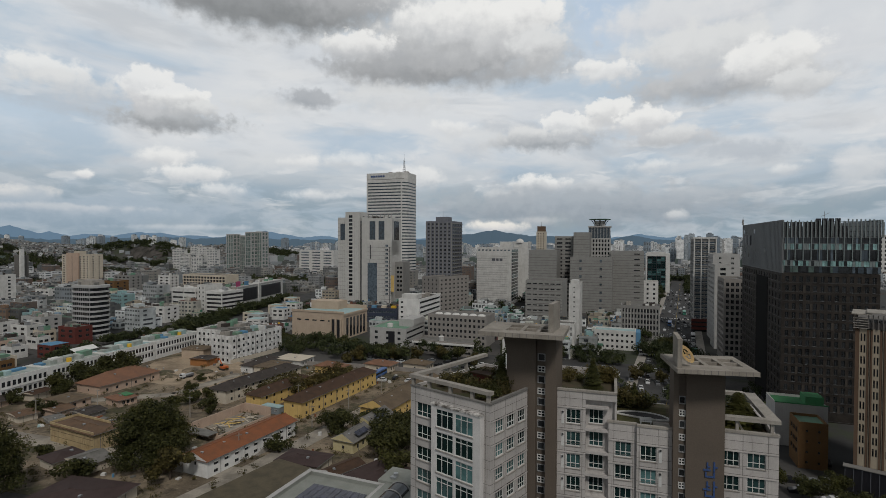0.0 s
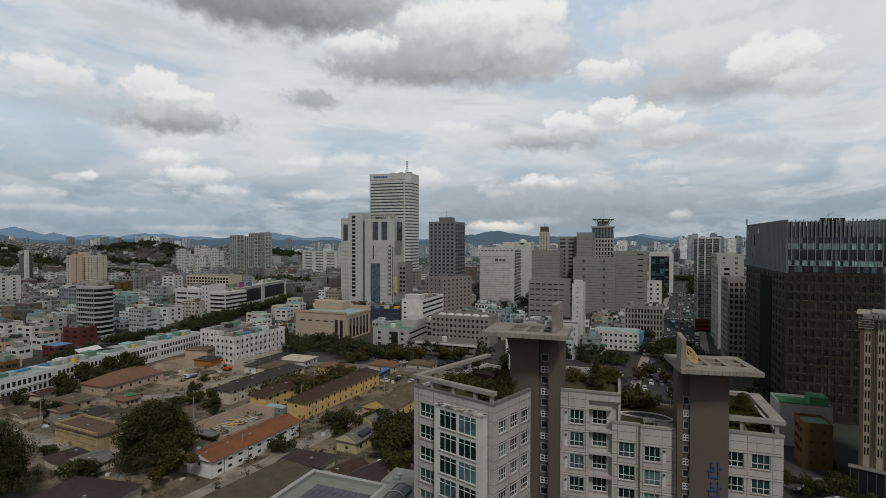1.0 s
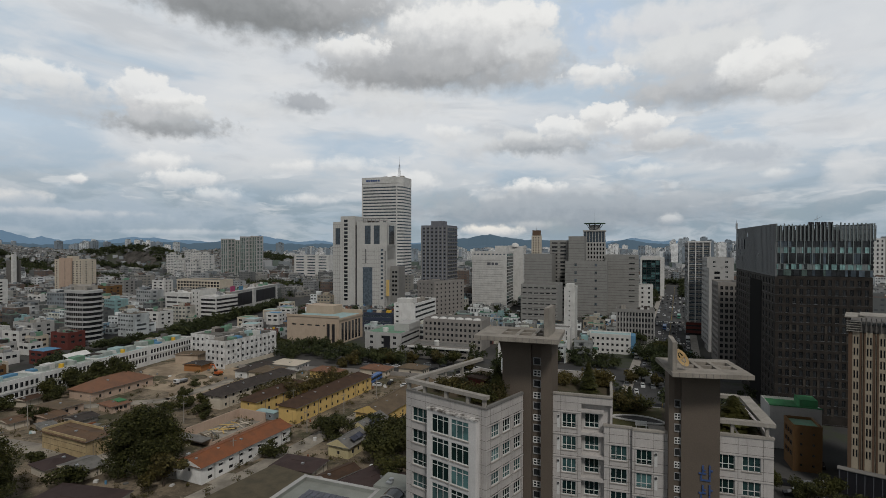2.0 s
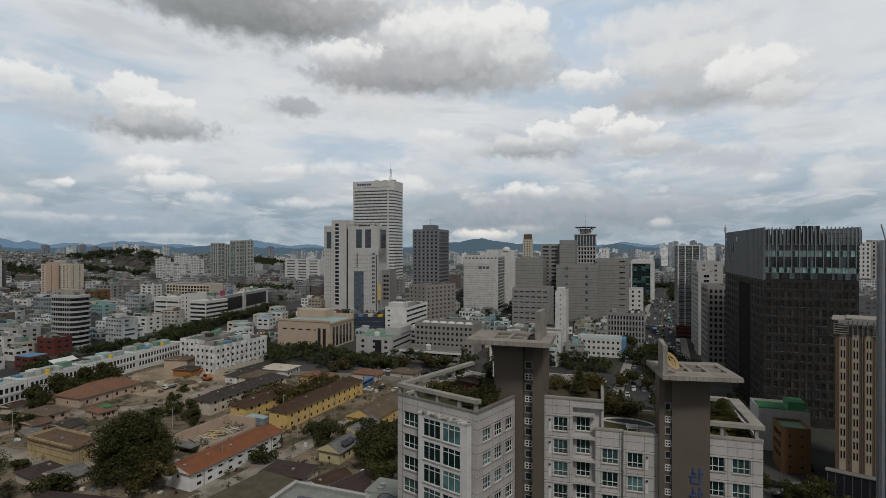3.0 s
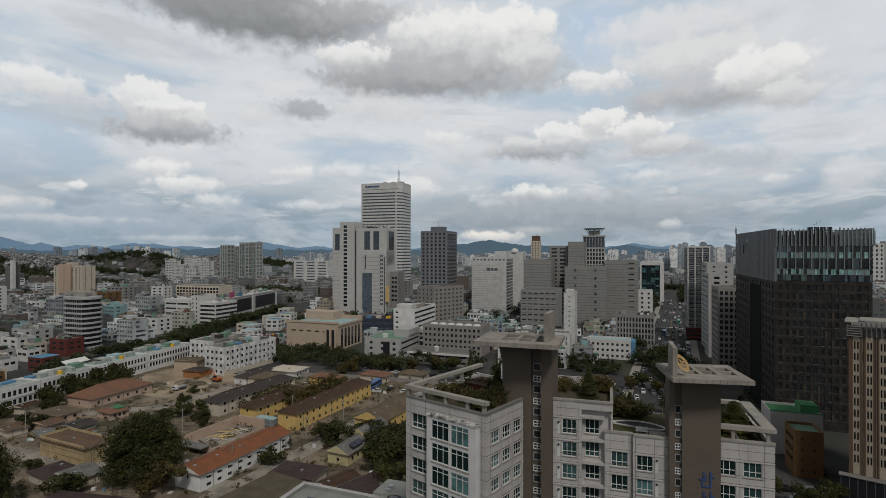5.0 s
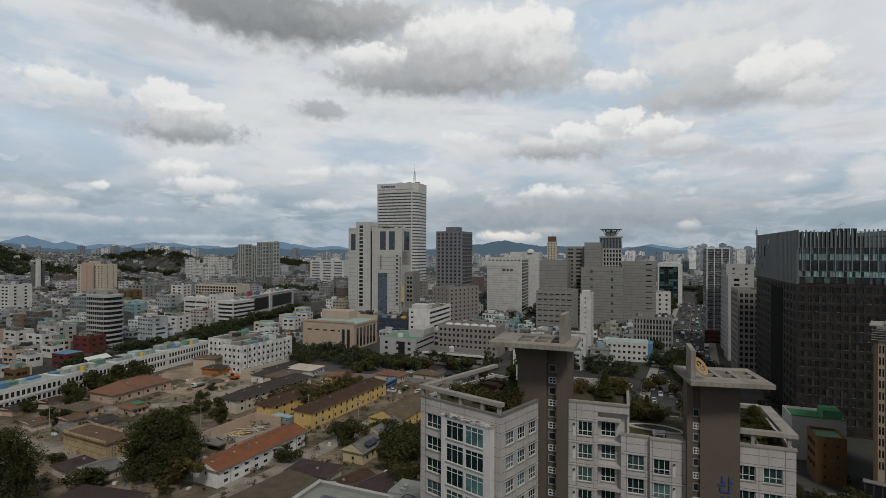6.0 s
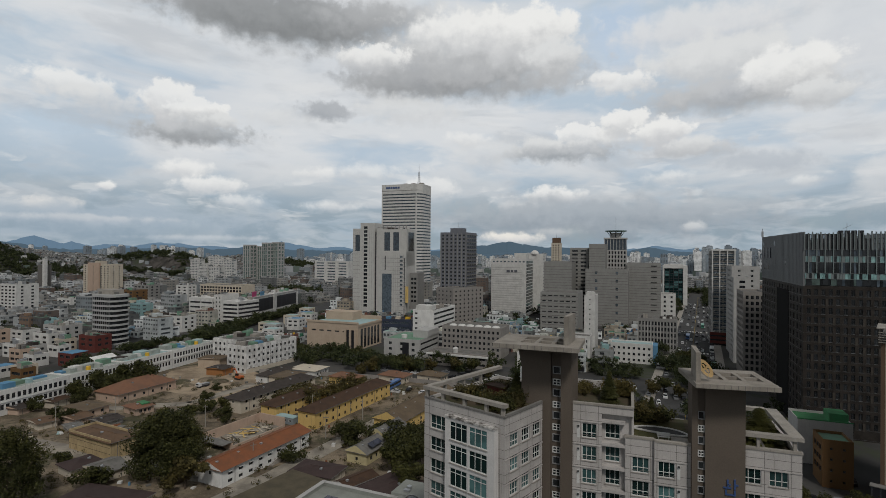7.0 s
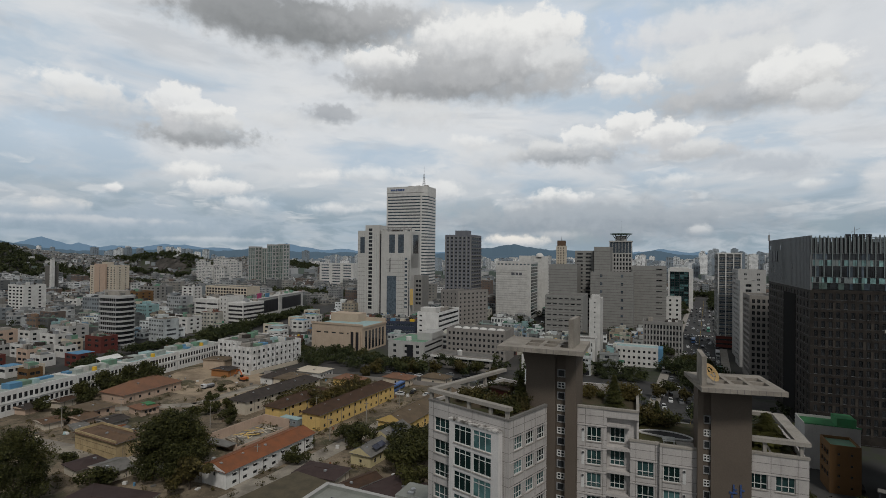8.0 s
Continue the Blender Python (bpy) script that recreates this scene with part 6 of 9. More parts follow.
for i, (x, z, w) in enumerate(((-378, 73, 15), (-361, 71, 14), (-345, 77, 12), (-331, 78, 13))):
    tw = block("glass_apartment_tower", x, 905 + 12 * (i % 2), -20, w, 18, z, "grey-green glazed apartment tower with pale piers", "apartment building", wall="stone", floor=6.4, front=W(n=3, ww=3.0, wh=5.9, nx=2, ny=2, mats=("frame_grey", "glass_greygreen")), right=W(n=2, ww=5, nx=3, ny=2, wh=4.6, mats=("frame_white", "glass_greygreen")), group="teal apartment towers")
for x, y, f, s_, z, wl, lab in (
        (-418, 480, -24, 20, 30, "white", "white medical building with square dark windows"), (-380, 500, -20, 16, 15, "white", "white tiled office with small windows"),
        (-330, 520, -22, 16, 22, "orange", "orange-brown brick office block"), (-225.7, 317.5, -15, 11, 9.8, "red_paint", "dark red brick walk-up building"),
        (-300, 470, -30, 14, 17, "cream", "cream walk-up office with ribbon windows"), (-215, 400, -28, 14, 12, "white", "white low office with small windows"),
        (-239, 411, -12, 10, 10, "red_paint", "dark red shop with blue roof"), (-295, 560, -17, 12, 25, "white", "white narrow office with dark roof box"), (-338, 560, -24, 14, 25, "grey", "plain grey windowless office block"),
        (-272, 350, -20, 14, 11, "stone", "pale grey walk-up shop building"), (-211, 278.5, -11, 10, 7.2, "red_paint", "dark red brick shop with bright blue roof"),
        (-290, 312, -22, 13, 13, "pinkish", "pink-beige rendered town house"), (-219, 255, -9, 8, 5.0, "cream", "cream low town house beside shop"), (-262, 326, -16, 10, 9.5, "white", "white tiled town office with small windows"), (-231, 277, -9, 8, 6.0, "white", "small white town house beside brick shop"),
        (-247, 287, -10, 8, 7.0, "pinkish", "pink-brown rendered town house"), (-238, 303, -9, 8, 6.2, "white", "small white house with flat roof"), (-262, 300, -11, 9, 7.5, "white", "white corner town house with balconies"),
        (-278, 300, -11, 9, 6.5, "stone", "pale grey town house with flat roof"), (-270, 282, -10, 9, 6.0, "cream", "cream town house with sheet roof"), (-214, 249, -8, 7, 5.0, "orange", "low brown brick shed house"),
        (-228, 252, -8, 8, 5.6, "white", "white low house with blue roof"), (-252, 268, -9, 8, 6.8, "red_paint", "dark red brick town house"), (-246, 318, -9, 8, 7.5, "cream", "cream walk-up house with flat roof"), (-287, 335, -18, 11, 10, "white", "white four-square office with small windows"), (-252, 300, -13, 9, 6.5, "stone", "pale grey workshop house with flat roof")):
    bl = block("town_office", x, y, -20, f, s_, z, lab, "office building", wall=wl, parapet=0.0 if "blue roof" in lab else 0.7, roof="blue_roof" if "blue roof" in lab else "grey_roof", floor=3.2, front=W(n=max(2, int(-f / 6)), ww=3.4, nx=3, wh=1.5, mats=("frame_dark", "glass")), right=W(n=2, ww=2.2, wh=1.5, mats=("frame_dark", "glass")))
    roof_clutter(bl, f, 1, 0, s_ - 1, z + 0.16, 0 if "blue roof" in lab else 8, int(x) % 97)

for i in range(9):
    q = random.Random(300 + i)
    lw_ = block("market_shed", -128 - 6 * (i % 3) - q.uniform(0, 6), 372 + i * 15, -14, -11, 11, q.uniform(6, 9), "low market building with pale aqua roof", "market building", wall=("white", "stone", "cream")[i % 3], roof=("aqua_roof", "aqua_roof", "green_roof", "blue_roof")[i % 4], floor=3.2, front=W(n=2, ww=3.0, wh=1.4, nx=3, mats=("frame_dark", "glass")), right=W(n=2, ww=2.4, wh=1.4, mats=("frame_dark", "glass")), parapet=0.4, group="market sheds")
cross = block("brick_topped_tower", 138, 700, -20, -12, 12, 76, "cream tower with a red-brown stepped top", "tower", wall="cream", floor=3.4, front=W(n=3, ww=1.4, wh=1.6, mats=("frame_dark", "glass")))
part("top_block", Shape().box(-11, 1, 76.2, -1, 11, 84), "tan", cross)
part("spire", Shape().tube((-6, 6, 84), (-6, 6, 90), 0.4, 0.1, 6), "steel", cross)
chim = thing("chimney_tower", -575, 705, 0, -20, "tall white square chimney tower", "chimney")
part("shaft", Shape().box(-2.2, 0, 0, 2.2, 4, 51), "white", chim)
part("annex", Shape().box(-14, 1, 0, -2.3, 12, 42), "slab_dark", chim, "brown brick annex")
term = block("terminal", -36, 404, -10, -42, 16, 10.5, "dark navy low terminal with ribbon windows", "terminal", wall="navy", roof="slate_roof", floor=4.2, front=W(n=5, ww=7.2, wh=1.6, nx=5, mats=("frame_grey", "glass_blue")))
for i, m_ in enumerate(("yellow_tank", "aqua_roof", "blue_roof", "cream", "yellow_tank")):
    part("roof_unit", Shape().box(-38 + i * 8, 5, 10.66, -34.5 + i * 8, 9, 12.4), m_, term)

# ---------------------------------------------------------------- trees and shrubs
def blocked(x, y, m=3.0):
    for ox, oy, a, f0, f1, s_ in OCCUPIED:
        u = (x - ox) * math.cos(a) + (y - oy) * math.sin(a)
        v = -(x - ox) * math.sin(a) + (y - oy) * math.cos(a)
        if f0 - m < u < f1 + m and -m < v < s_ + m:
            return True
    return False


def near_line(x, y, pts, w):
    for (ax, ay), (bx, by) in zip(pts, pts[1:]):
        d = Vector((bx - ax, by - ay))
        t = max(0, min(1, ((x - ax) * d.x + (y - ay) * d.y) / d.length_squared))
        if math.hypot(x - ax - t * d.x, y - ay - t * d.y) < w:
            return True
    return False


def inside(x, y, poly):
    c = False
    for (ax, ay), (bx, by) in zip(poly, poly[1:] + poly[:1]):
        if (ay > y) != (by > y) and x < (bx - ax) * (y - ay) / (by - ay) + ax:
            c = not c
    return c


def crown_shape(r, h, leaf, n, seed, lobes=9, flat=0.8, full=False):
    """Many small leaves, gathered in uneven lobes with gaps between."""
    g = np.random.RandomState(seed)
    c = g.normal(0, 0.42, (lobes, 3)) * (r, r, h * 0.36)
    c[:, 2] += h * 0.5
    rad = g.uniform(0.32, 0.58, lobes) * r
    if full:
        tt, aa = np.linspace(0.1, 0.84, lobes), g.uniform(0, 6.283, lobes)
        out = r * g.uniform(0.75, 1.2, lobes) * np.where(tt < 0.45, 0.66, 0.66 * (1.0 - (tt - 0.45) / 0.62)) * np.sqrt(g.uniform(0.25, 1, lobes))
        c = np.stack([out * np.cos(aa), out * np.sin(aa), tt * h], 1)
        rad = g.uniform(0.10, 0.27, lobes) * r
    k = g.randint(0, lobes, n)
    d = g.normal(size=(n, 3))
    d /= np.linalg.norm(d, axis=1)[:, None]
    p = c[k] + d * (rad[k] * g.uniform(0.55, 1.12, n) * np.where(g.uniform(size=n) < 0.12, 1.3, 1.0))[:, None] * (1, 1, flat)
    p[:, 2] = np.maximum(p[:, 2], 0.02 * h)
    nrm = d * 0.7 + g.normal(0, 0.75, (n, 3)) + (0, 0, 0.25)
    nrm /= np.linalg.norm(nrm, axis=1)[:, None]
    a = np.cross(nrm, g.normal(size=(n, 3)))
    a /= np.linalg.norm(a, axis=1)[:, None] + 1e-6
    b = np.cross(nrm, a)
    sz = (leaf * g.uniform(0.5, 1.25, n))[:, None]
    v = np.stack([p - a * sz, p - b * sz * 0.6, p + a * sz, p + b * sz * 0.6], 1).reshape(-1, 3)
    s = Shape()
    s.v = [tuple(q) for q in v.tolist()]
    s.f = [(4 * i, 4 * i + 1, 4 * i + 2, 4 * i + 3) for i in range(n)]
    s.m = [0] * n
    return s


def tree(x, y, z, h, r, label, leaf=0.45, n=2600, seed=1, mat="leaf", name="tree", trunk=None, category="tree", lobes=9):
    root = thing(name, x, y, z, 0, label, category)
    th = trunk if trunk is not None else h * 0.2
    s = Shape()
    s.tube((0, 0, -0.3), (0.1, 0.05, th), 0.030 * h, 0.02 * h, 8)
    s.tube((0.1, 0.05, th), (0.0, 0.2, h * 0.75), 0.02 * h, 0.006 * h, 7)
    g = random.Random(seed)
    for i in range(6):
        a = i * 1.05 + g.uniform(-0.3, 0.3)
        s.tube((0.08, 0.05, th * (0.8 + 0.09 * i)), (r * 0.6 * math.cos(a), r * 0.6 * math.sin(a), th + (h - th) * g.uniform(0.3, 0.6)), 0.012 * h, 0.004 * h, 6)
    part("trunk", s, "bark", root)
    part("crown", crown_shape(r, h - th * 0.6, leaf, n, seed, lobes, full=lobes > 12), mat, root, "", pose(0, 0, th * 0.6))
    return root


def conifer(x, y, z, h, r, label, seed=1, n=1500, leaf=0.4):
    root = thing("conifer", x, y, z, 0, label, "tree")
    g = np.random.RandomState(seed)
    part("trunk", Shape().tube((0, 0, -0.2), (0, 0, h * 0.95), 0.02 * h, 0.004 * h, 7), "bark", root)
    t = g.uniform(0.08, 1.0, n) ** 1.1
    tier = 0.75 + 0.35 * np.abs(np.sin(t * 16))
    rr_ = r * (1.02 - t) * tier * np.sqrt(g.uniform(0.3, 1, n))
    a = g.uniform(0, 6.283, n)
    p = np.stack([rr_ * np.cos(a), rr_ * np.sin(a), t * h - 0.25 * rr_], 1)
    out = np.stack([np.cos(a), np.sin(a), -0.4 + 0 * a], 1)
    side = np.stack([-np.sin(a), np.cos(a), 0 * a], 1) + g.normal(0, 0.3, (n, 3))
    sz = (leaf * g.uniform(0.6, 1.3, n))[:, None]
    v = np.stack([p - side * sz * 0.5, p + out * sz, p + side * sz * 0.5, p - out * sz * 0.4], 1).reshape(-1, 3)
    s = Shape()
    s.v, s.f, s.m = [tuple(q) for q in v.tolist()], [(4 * i, 4 * i + 1, 4 * i + 2, 4 * i + 3) for i in range(n)], [0] * n
    part("crown", s, "leaf", root)
    return root


BIG = "big dark green tree with a broad uneven crown"
tree(-84.0, 148.5, 0, 20.0, 13.6, BIG, leaf=0.34, n=46000, seed=11, trunk=2.0, lobes=130)
tree(-73.5, 139, 0, 10.5, 4.6, "yellowing green tree beside the big tree", leaf=0.45, n=3500, seed=12, mat="leaf_dry")
tree(-112.0, 128, 0, 21.0, 10.0, "dark green roadside tree with dense crown", leaf=0.28, n=26000, seed=13, trunk=2.0, lobes=90)
base_trees = [
    tree(-33, 172, 0, 8.5, 5.0, "dark green yard tree beside the lane", leaf=0.4, n=3200, seed=21),
    tree(-25, 180, 0, 7.0, 3.6, "small dark green yard tree", leaf=0.35, n=2200, seed=22),
    tree(-15, 152, 0, 13.0, 6.0, "dense dark green tree among small roofs", leaf=0.42, n=4200, seed=23),
    tree(-146, 238, 0, 11.0, 6.0, "bushy green tree before the white apartments", leaf=0.5, n=3200, seed=24),
    tree(-63, 213, 0, 9.0, 5.5, "dusky brown-green tree between barracks", leaf=0.45, n=2800, seed=25, mat="leaf_dry"),
    tree(-100, 205, 0, 5.0, 3.6, "low green shrub tree in the yard", leaf=0.4, n=1600, seed=26),
    tree(-30, 285, 0, 9.0, 4.4, "green street tree along the wall", leaf=0.5, n=1800, seed=27),
    tree(0, 282, 0, 8.0, 4.0, "olive street tree along the wall", leaf=0.5, n=1500, seed=28, mat="leaf_dry"),
]
small_tree = tree(-172, 300, 0, 8.0, 4.2, "dark green roadside tree in a row", leaf=0.7, n=800, seed=31, mat="leaf_far")
for i, (bi, x, y, k) in enumerate((
        (2, -17, 166, 0.9), (2, -11, 160, 0.8), (2, -20, 158, 0.6), (2, -9, 172, 0.7), (2, -12, 140, 0.7), (0, -39, 176, 0.75), (0, -36, 183, 0.6), (1, -31, 164, 0.8),
        (3, -152, 242, 1.1), (3, -154, 236, 1.05), (3, -159, 229, 1.0), (3, -152, 226, 0.85), (3, -163, 220, 0.8), (5, -168, 203, 1.0), (3, -160, 240, 0.8), (3, -158, 214, 0.6),
        (4, -57, 222, 0.95), (4, -70, 207, 0.8), (4, -52, 232, 0.8), (4, -47, 240, 0.8), (4, -66, 226, 0.7), (4, -78, 232, 0.8), (4, -44, 214, 0.5), (4, -73, 217, 0.7),
        (5, -94, 208, 1.0), (5, -105, 200, 0.8), (5, -90, 198, 0.8), (5, -86, 192, 0.6), (5, -62, 161, 0.8), (5, -50, 158, 0.9), (5, -108, 222, 0.7), (5, -128, 172, 0.7), (5, -118, 152, 0.8), (5, -99, 138, 1.1), (5, -146, 190, 0.9), (5, -155, 196, 0.7), (5, -110, 236, 0.6), (5, -104, 190, 0.6), (5, -51, 171, 0.7),
        (6, -36, 283, 1.0), (6, -42, 288, 0.9), (6, -22, 276, 0.9), (6, -52, 300, 0.9), (6, -58, 306, 1.0), (6, -70, 312, 0.8), (6, -80, 320, 0.8), (6, 8, 276, 1.0), (7, -14, 279, 1.0), (7, -26, 281, 0.9), (7, 16, 268, 0.9), (7, -46, 278, 1.1), (7, -50, 270, 0.8), (6, -96, 318, 0.9), (6, -88, 300, 0.7),
        (6, 132, 288, 1.2), (6, 128, 296, 1.2), (6, 126, 276, 1.0), (6, 136, 300, 1.0), (6, 140, 312, 0.9), (7, 120, 262, 0.9), (6, 96, 244, 0.9), (7, 90, 240, 0.9), (7, 100, 236, 0.8), (6, 108, 232, 0.9), (2, 92, 128, 0.55), (2, 97, 120, 0.6), (2, 104, 118, 0.6), (2, 88, 136, 0.5), (2, 101, 132, 0.5), (2, 92, 150, 0.5), (0, 86, 160, 0.8))):
    copy_thing(base_trees[bi], pose(x, y, 0, 0, 0, i * 47) @ Matrix.Scale(k, 4))
rt = random.Random(17)
WOODS = []
for (ax, ay), (bx, by), nn, off in (((-203, 268), (-198, 296), 9, -2), ((-206, 316), (-186, 365), 24, 1), ((-186, 365), (-180, 410), 26, -1), ((-180, 410), (-172, 470), 30, -1), ((-172, 470), (-166, 560), 34, -1), ((-190, 330), (-172, 410), 24, 3)):
    for i in range(nn):
        f = (i + rt.random()) / nn
        k = rt.uniform(0.8, 1.25) if ay > 360 else rt.uniform(0.6, 0.95)
        if ay + (by - ay) * f > 335:
            WOODS.append((ax + (bx - ax) * f + off + rt.uniform(-2, 2), ay + (by - ay) * f, 0, k))
            continue
        copy_thing(small_tree, pose(ax + (bx - ax) * f + off + rt.uniform(-2, 2), ay + (by - ay) * f, 0, 0, 0, rt.uniform(0, 360)) @ Matrix.Scale(k, 4))
for i in range(26):
    s_ = rt.uniform(-30, 700)
    copy_thing(small_tree, pose(*ave(s_, rt.choice((-18, 18)) + rt.uniform(-1, 1)), 0.1, 0, 0, rt.uniform(0, 360)) @ Matrix.Scale(rt.uniform(0.8, 1.4), 4))
for i in range(40):
    s_ = 320 + rt.uniform(0, 160)
    WOODS.append((*ave(s_, 18 + rt.uniform(0, 14)), 0.1, rt.uniform(0.9, 1.4)))

for i in range(46):
    s_ = 300 + rt.uniform(0, 260)
    WOODS.append((*ave(s_, -rt.uniform(9, 17)), 0.1, rt.uniform(0.9, 1.5)))
for i in range(16):
    WOODS.append((*ave(540 + rt.uniform(0, 25), rt.uniform(-16, 16)), 0.1, rt.uniform(0.9, 1.4)))
for x0, x1, y0, y1, n_, k0 in ((-40, 22, 272, 290, 13, 1.05), (20, 60, 240, 262, 11, 1.0), (58, 96, 268, 300, 16, 0.9), (110, 132, 248, 300, 16, 1.1), (114, 130, 270, 304, 16, 1.15), (62, 78, 205, 236, 8, 0.8), (84, 128, 178, 214, 14, 0.9), (-64, -40, 276, 300, 8, 1.0), (-104, -62, 288, 322, 16, 0.9), (-92, -66, 300, 326, 8, 1.1)):
    for i in range(n_):
        WOODS.append((rt.uniform(x0, x1), rt.uniform(y0, y1), 0.05, k0 * rt.uniform(0.7, 1.2)))
weeds = Shape()
for i in range(420):
    x, y = rt.uniform(-165, -8), rt.uniform(128, 262)
    if inside(x, y, yard) and not blocked(x, y, 0.5):
        q = crown_shape(rt.uniform(0.6, 2.2), rt.uniform(0.5, 2.0), 0.22, 70, i + 900, 5)
        i0 = len(weeds.v)
        weeds.v += [(x + p[0], y + p[1], 0.05 + p[2]) for p in q.v]
        weeds.f += [tuple(i0 + k for k in f) for f in q.f]
weeds.m = [0] * len(weeds.f)
solid("yard_weeds", weeds, "leaf_dry", "scrubby weeds and bushes in the yard", "weeds", kind="stuff")

# roof gardens of the apartment building
LEFT = Matrix.Translation((6.33, 68, 0)) @ pose(0, 0, 0, 0, 0, -40)
WING = pose(16.45, 74.5, 0, 0, 0, -18)
conifer(*(LEFT @ Vector((-4.2, 9.0, 42.7))), 4.2, 2.0, "dark conifer shrub in the roof garden", 41, 2200, 0.3)
fir = conifer(*(WING @ Vector((4.9, 5.5, 42.7))), 4.6, 1.6, "dark conical fir on the roof terrace", 42, 2000, 0.28)
shrub = tree(*(LEFT @ Vector((-9, 6, 42.6))), 1.7, 1.4, "low olive shrub in the roof garden", leaf=0.16, n=900, seed=43, name="shrub", trunk=0.3, category="shrub")
shrub2 = tree(*(LEFT @ Vector((-6, 11, 42.6))), 2.4, 1.8, "brownish shrub in the roof garden", leaf=0.18, n=1200, seed=44, mat="leaf_dry", name="shrub", trunk=0.4, category="shrub")
rg = random.Random(9)
for i in range(15):
    copy_thing(rg.choice((shrub, shrub2)), LEFT @ pose(rg.uniform(-13, -1.2), rg.uniform(2.2, 14), 42.7, 0, 0, rg.uniform(0, 360)) @ Matrix.Scale(rg.uniform(0.5, 1.15), 4))
for x0, x1, y0, y1, z_, n_ in ((0.6, 7.5, 8.0, 11, 42.7, 8), (8.8, 15, 9.0, 12.5, 38.9, 8), (21.6, 26, 5, 11, 39.3, 6)):
    for i in range(n_):
        copy_thing(rg.choice((shrub, shrub2, shrub)), WING @ pose(rg.uniform(x0, x1), rg.uniform(y0, y1), z_, 0, 0, rg.uniform(0, 360)) @ Matrix.Scale(rg.uniform(0.6, 1.35), 4))
copy_thing(fir, WING @ pose(11.0, 11.0, 38.9) @ Matrix.Scale(0.8, 4))
copy_thing(fir, WING @ pose(24.6, 6.0, 39.3) @ Matrix.Diagonal((2.0, 2.0, 0.95, 1)))
# curved planting bed with a pale kerb, lawn and a bench on the lower terrace
loop = []
for i in range(40):
    q = 2 * math.pi * i / 40
    loop.append((11.9 + 3.6 * math.cos(q), 5.6 + (1.35 + 0.55 * math.sin(q + 0.6)) * math.sin(q) - 0.5 * math.cos(q)))
solid("garden_bed", Shape().prism(loop, 38.9, 39.12), "asphalt", "dark kidney-shaped bed in the roof garden", "garden bed", at=WING)
kerb = Shape()
for (ax, ay), (bx, by) in zip(loop, loop[1:] + loop[:1]):
    kerb.tube((ax, ay, 39.1), (bx, by, 39.1), 0.17, 0.17, 6)
solid("garden_kerb", kerb, "white", "curved pale kerb round the planting bed", "kerb", at=WING)
solid("lawn", Shape().prism([(8.4, 0.5), (12.6, 0.5), (11.4, 3.6), (15.5, 8.2), (15.5, 10.5), (8.4, 10.5)], 38.9, 39.0), surface("worn_roof_lawn", (0.085, 0.075, 0.035), (0.055, 0.058, 0.026), rough=0.95, scale=0.6, fine=5.0, amount=0.9, bump=0.4), "worn brown-green lawn on the roof terrace", "lawn", kind="structure", at=WING)
bench = thing("garden_bench", *(WING @ Vector((12.2, 2.2, 39.05))), -12, "white garden bench on paving", "bench")
part("seat", Shape().box(-0.8, -0.22, 0.4, 0.8, 0.22, 0.46), "frame_white", bench)
part("backrest", Shape().box(-0.8, 0.2, 0.5, 0.8, 0.26, 0.95), "frame_white", bench)
for u in (-0.7, 0.62):
    part("leg", Shape().box(u, -0.2, 0, u + 0.08, 0.24, 0.4), "frame_white", bench)
hut = thing("garden_hut", *(LEFT @ Vector((-8.5, 10.5, 42.7))), -40, "small red-brown garden hut", "hut")
part("wall", Shape().box(-1.5, -1, 0, 1.5, 1, 1.3), "red_paint", hut)
part("roof", Shape().prism([(-1.8, -1.3), (1.8, -1.3), (1.8, 1.3), (-1.8, 1.3)], 1.3, 1.5), "brown_roof", hut)


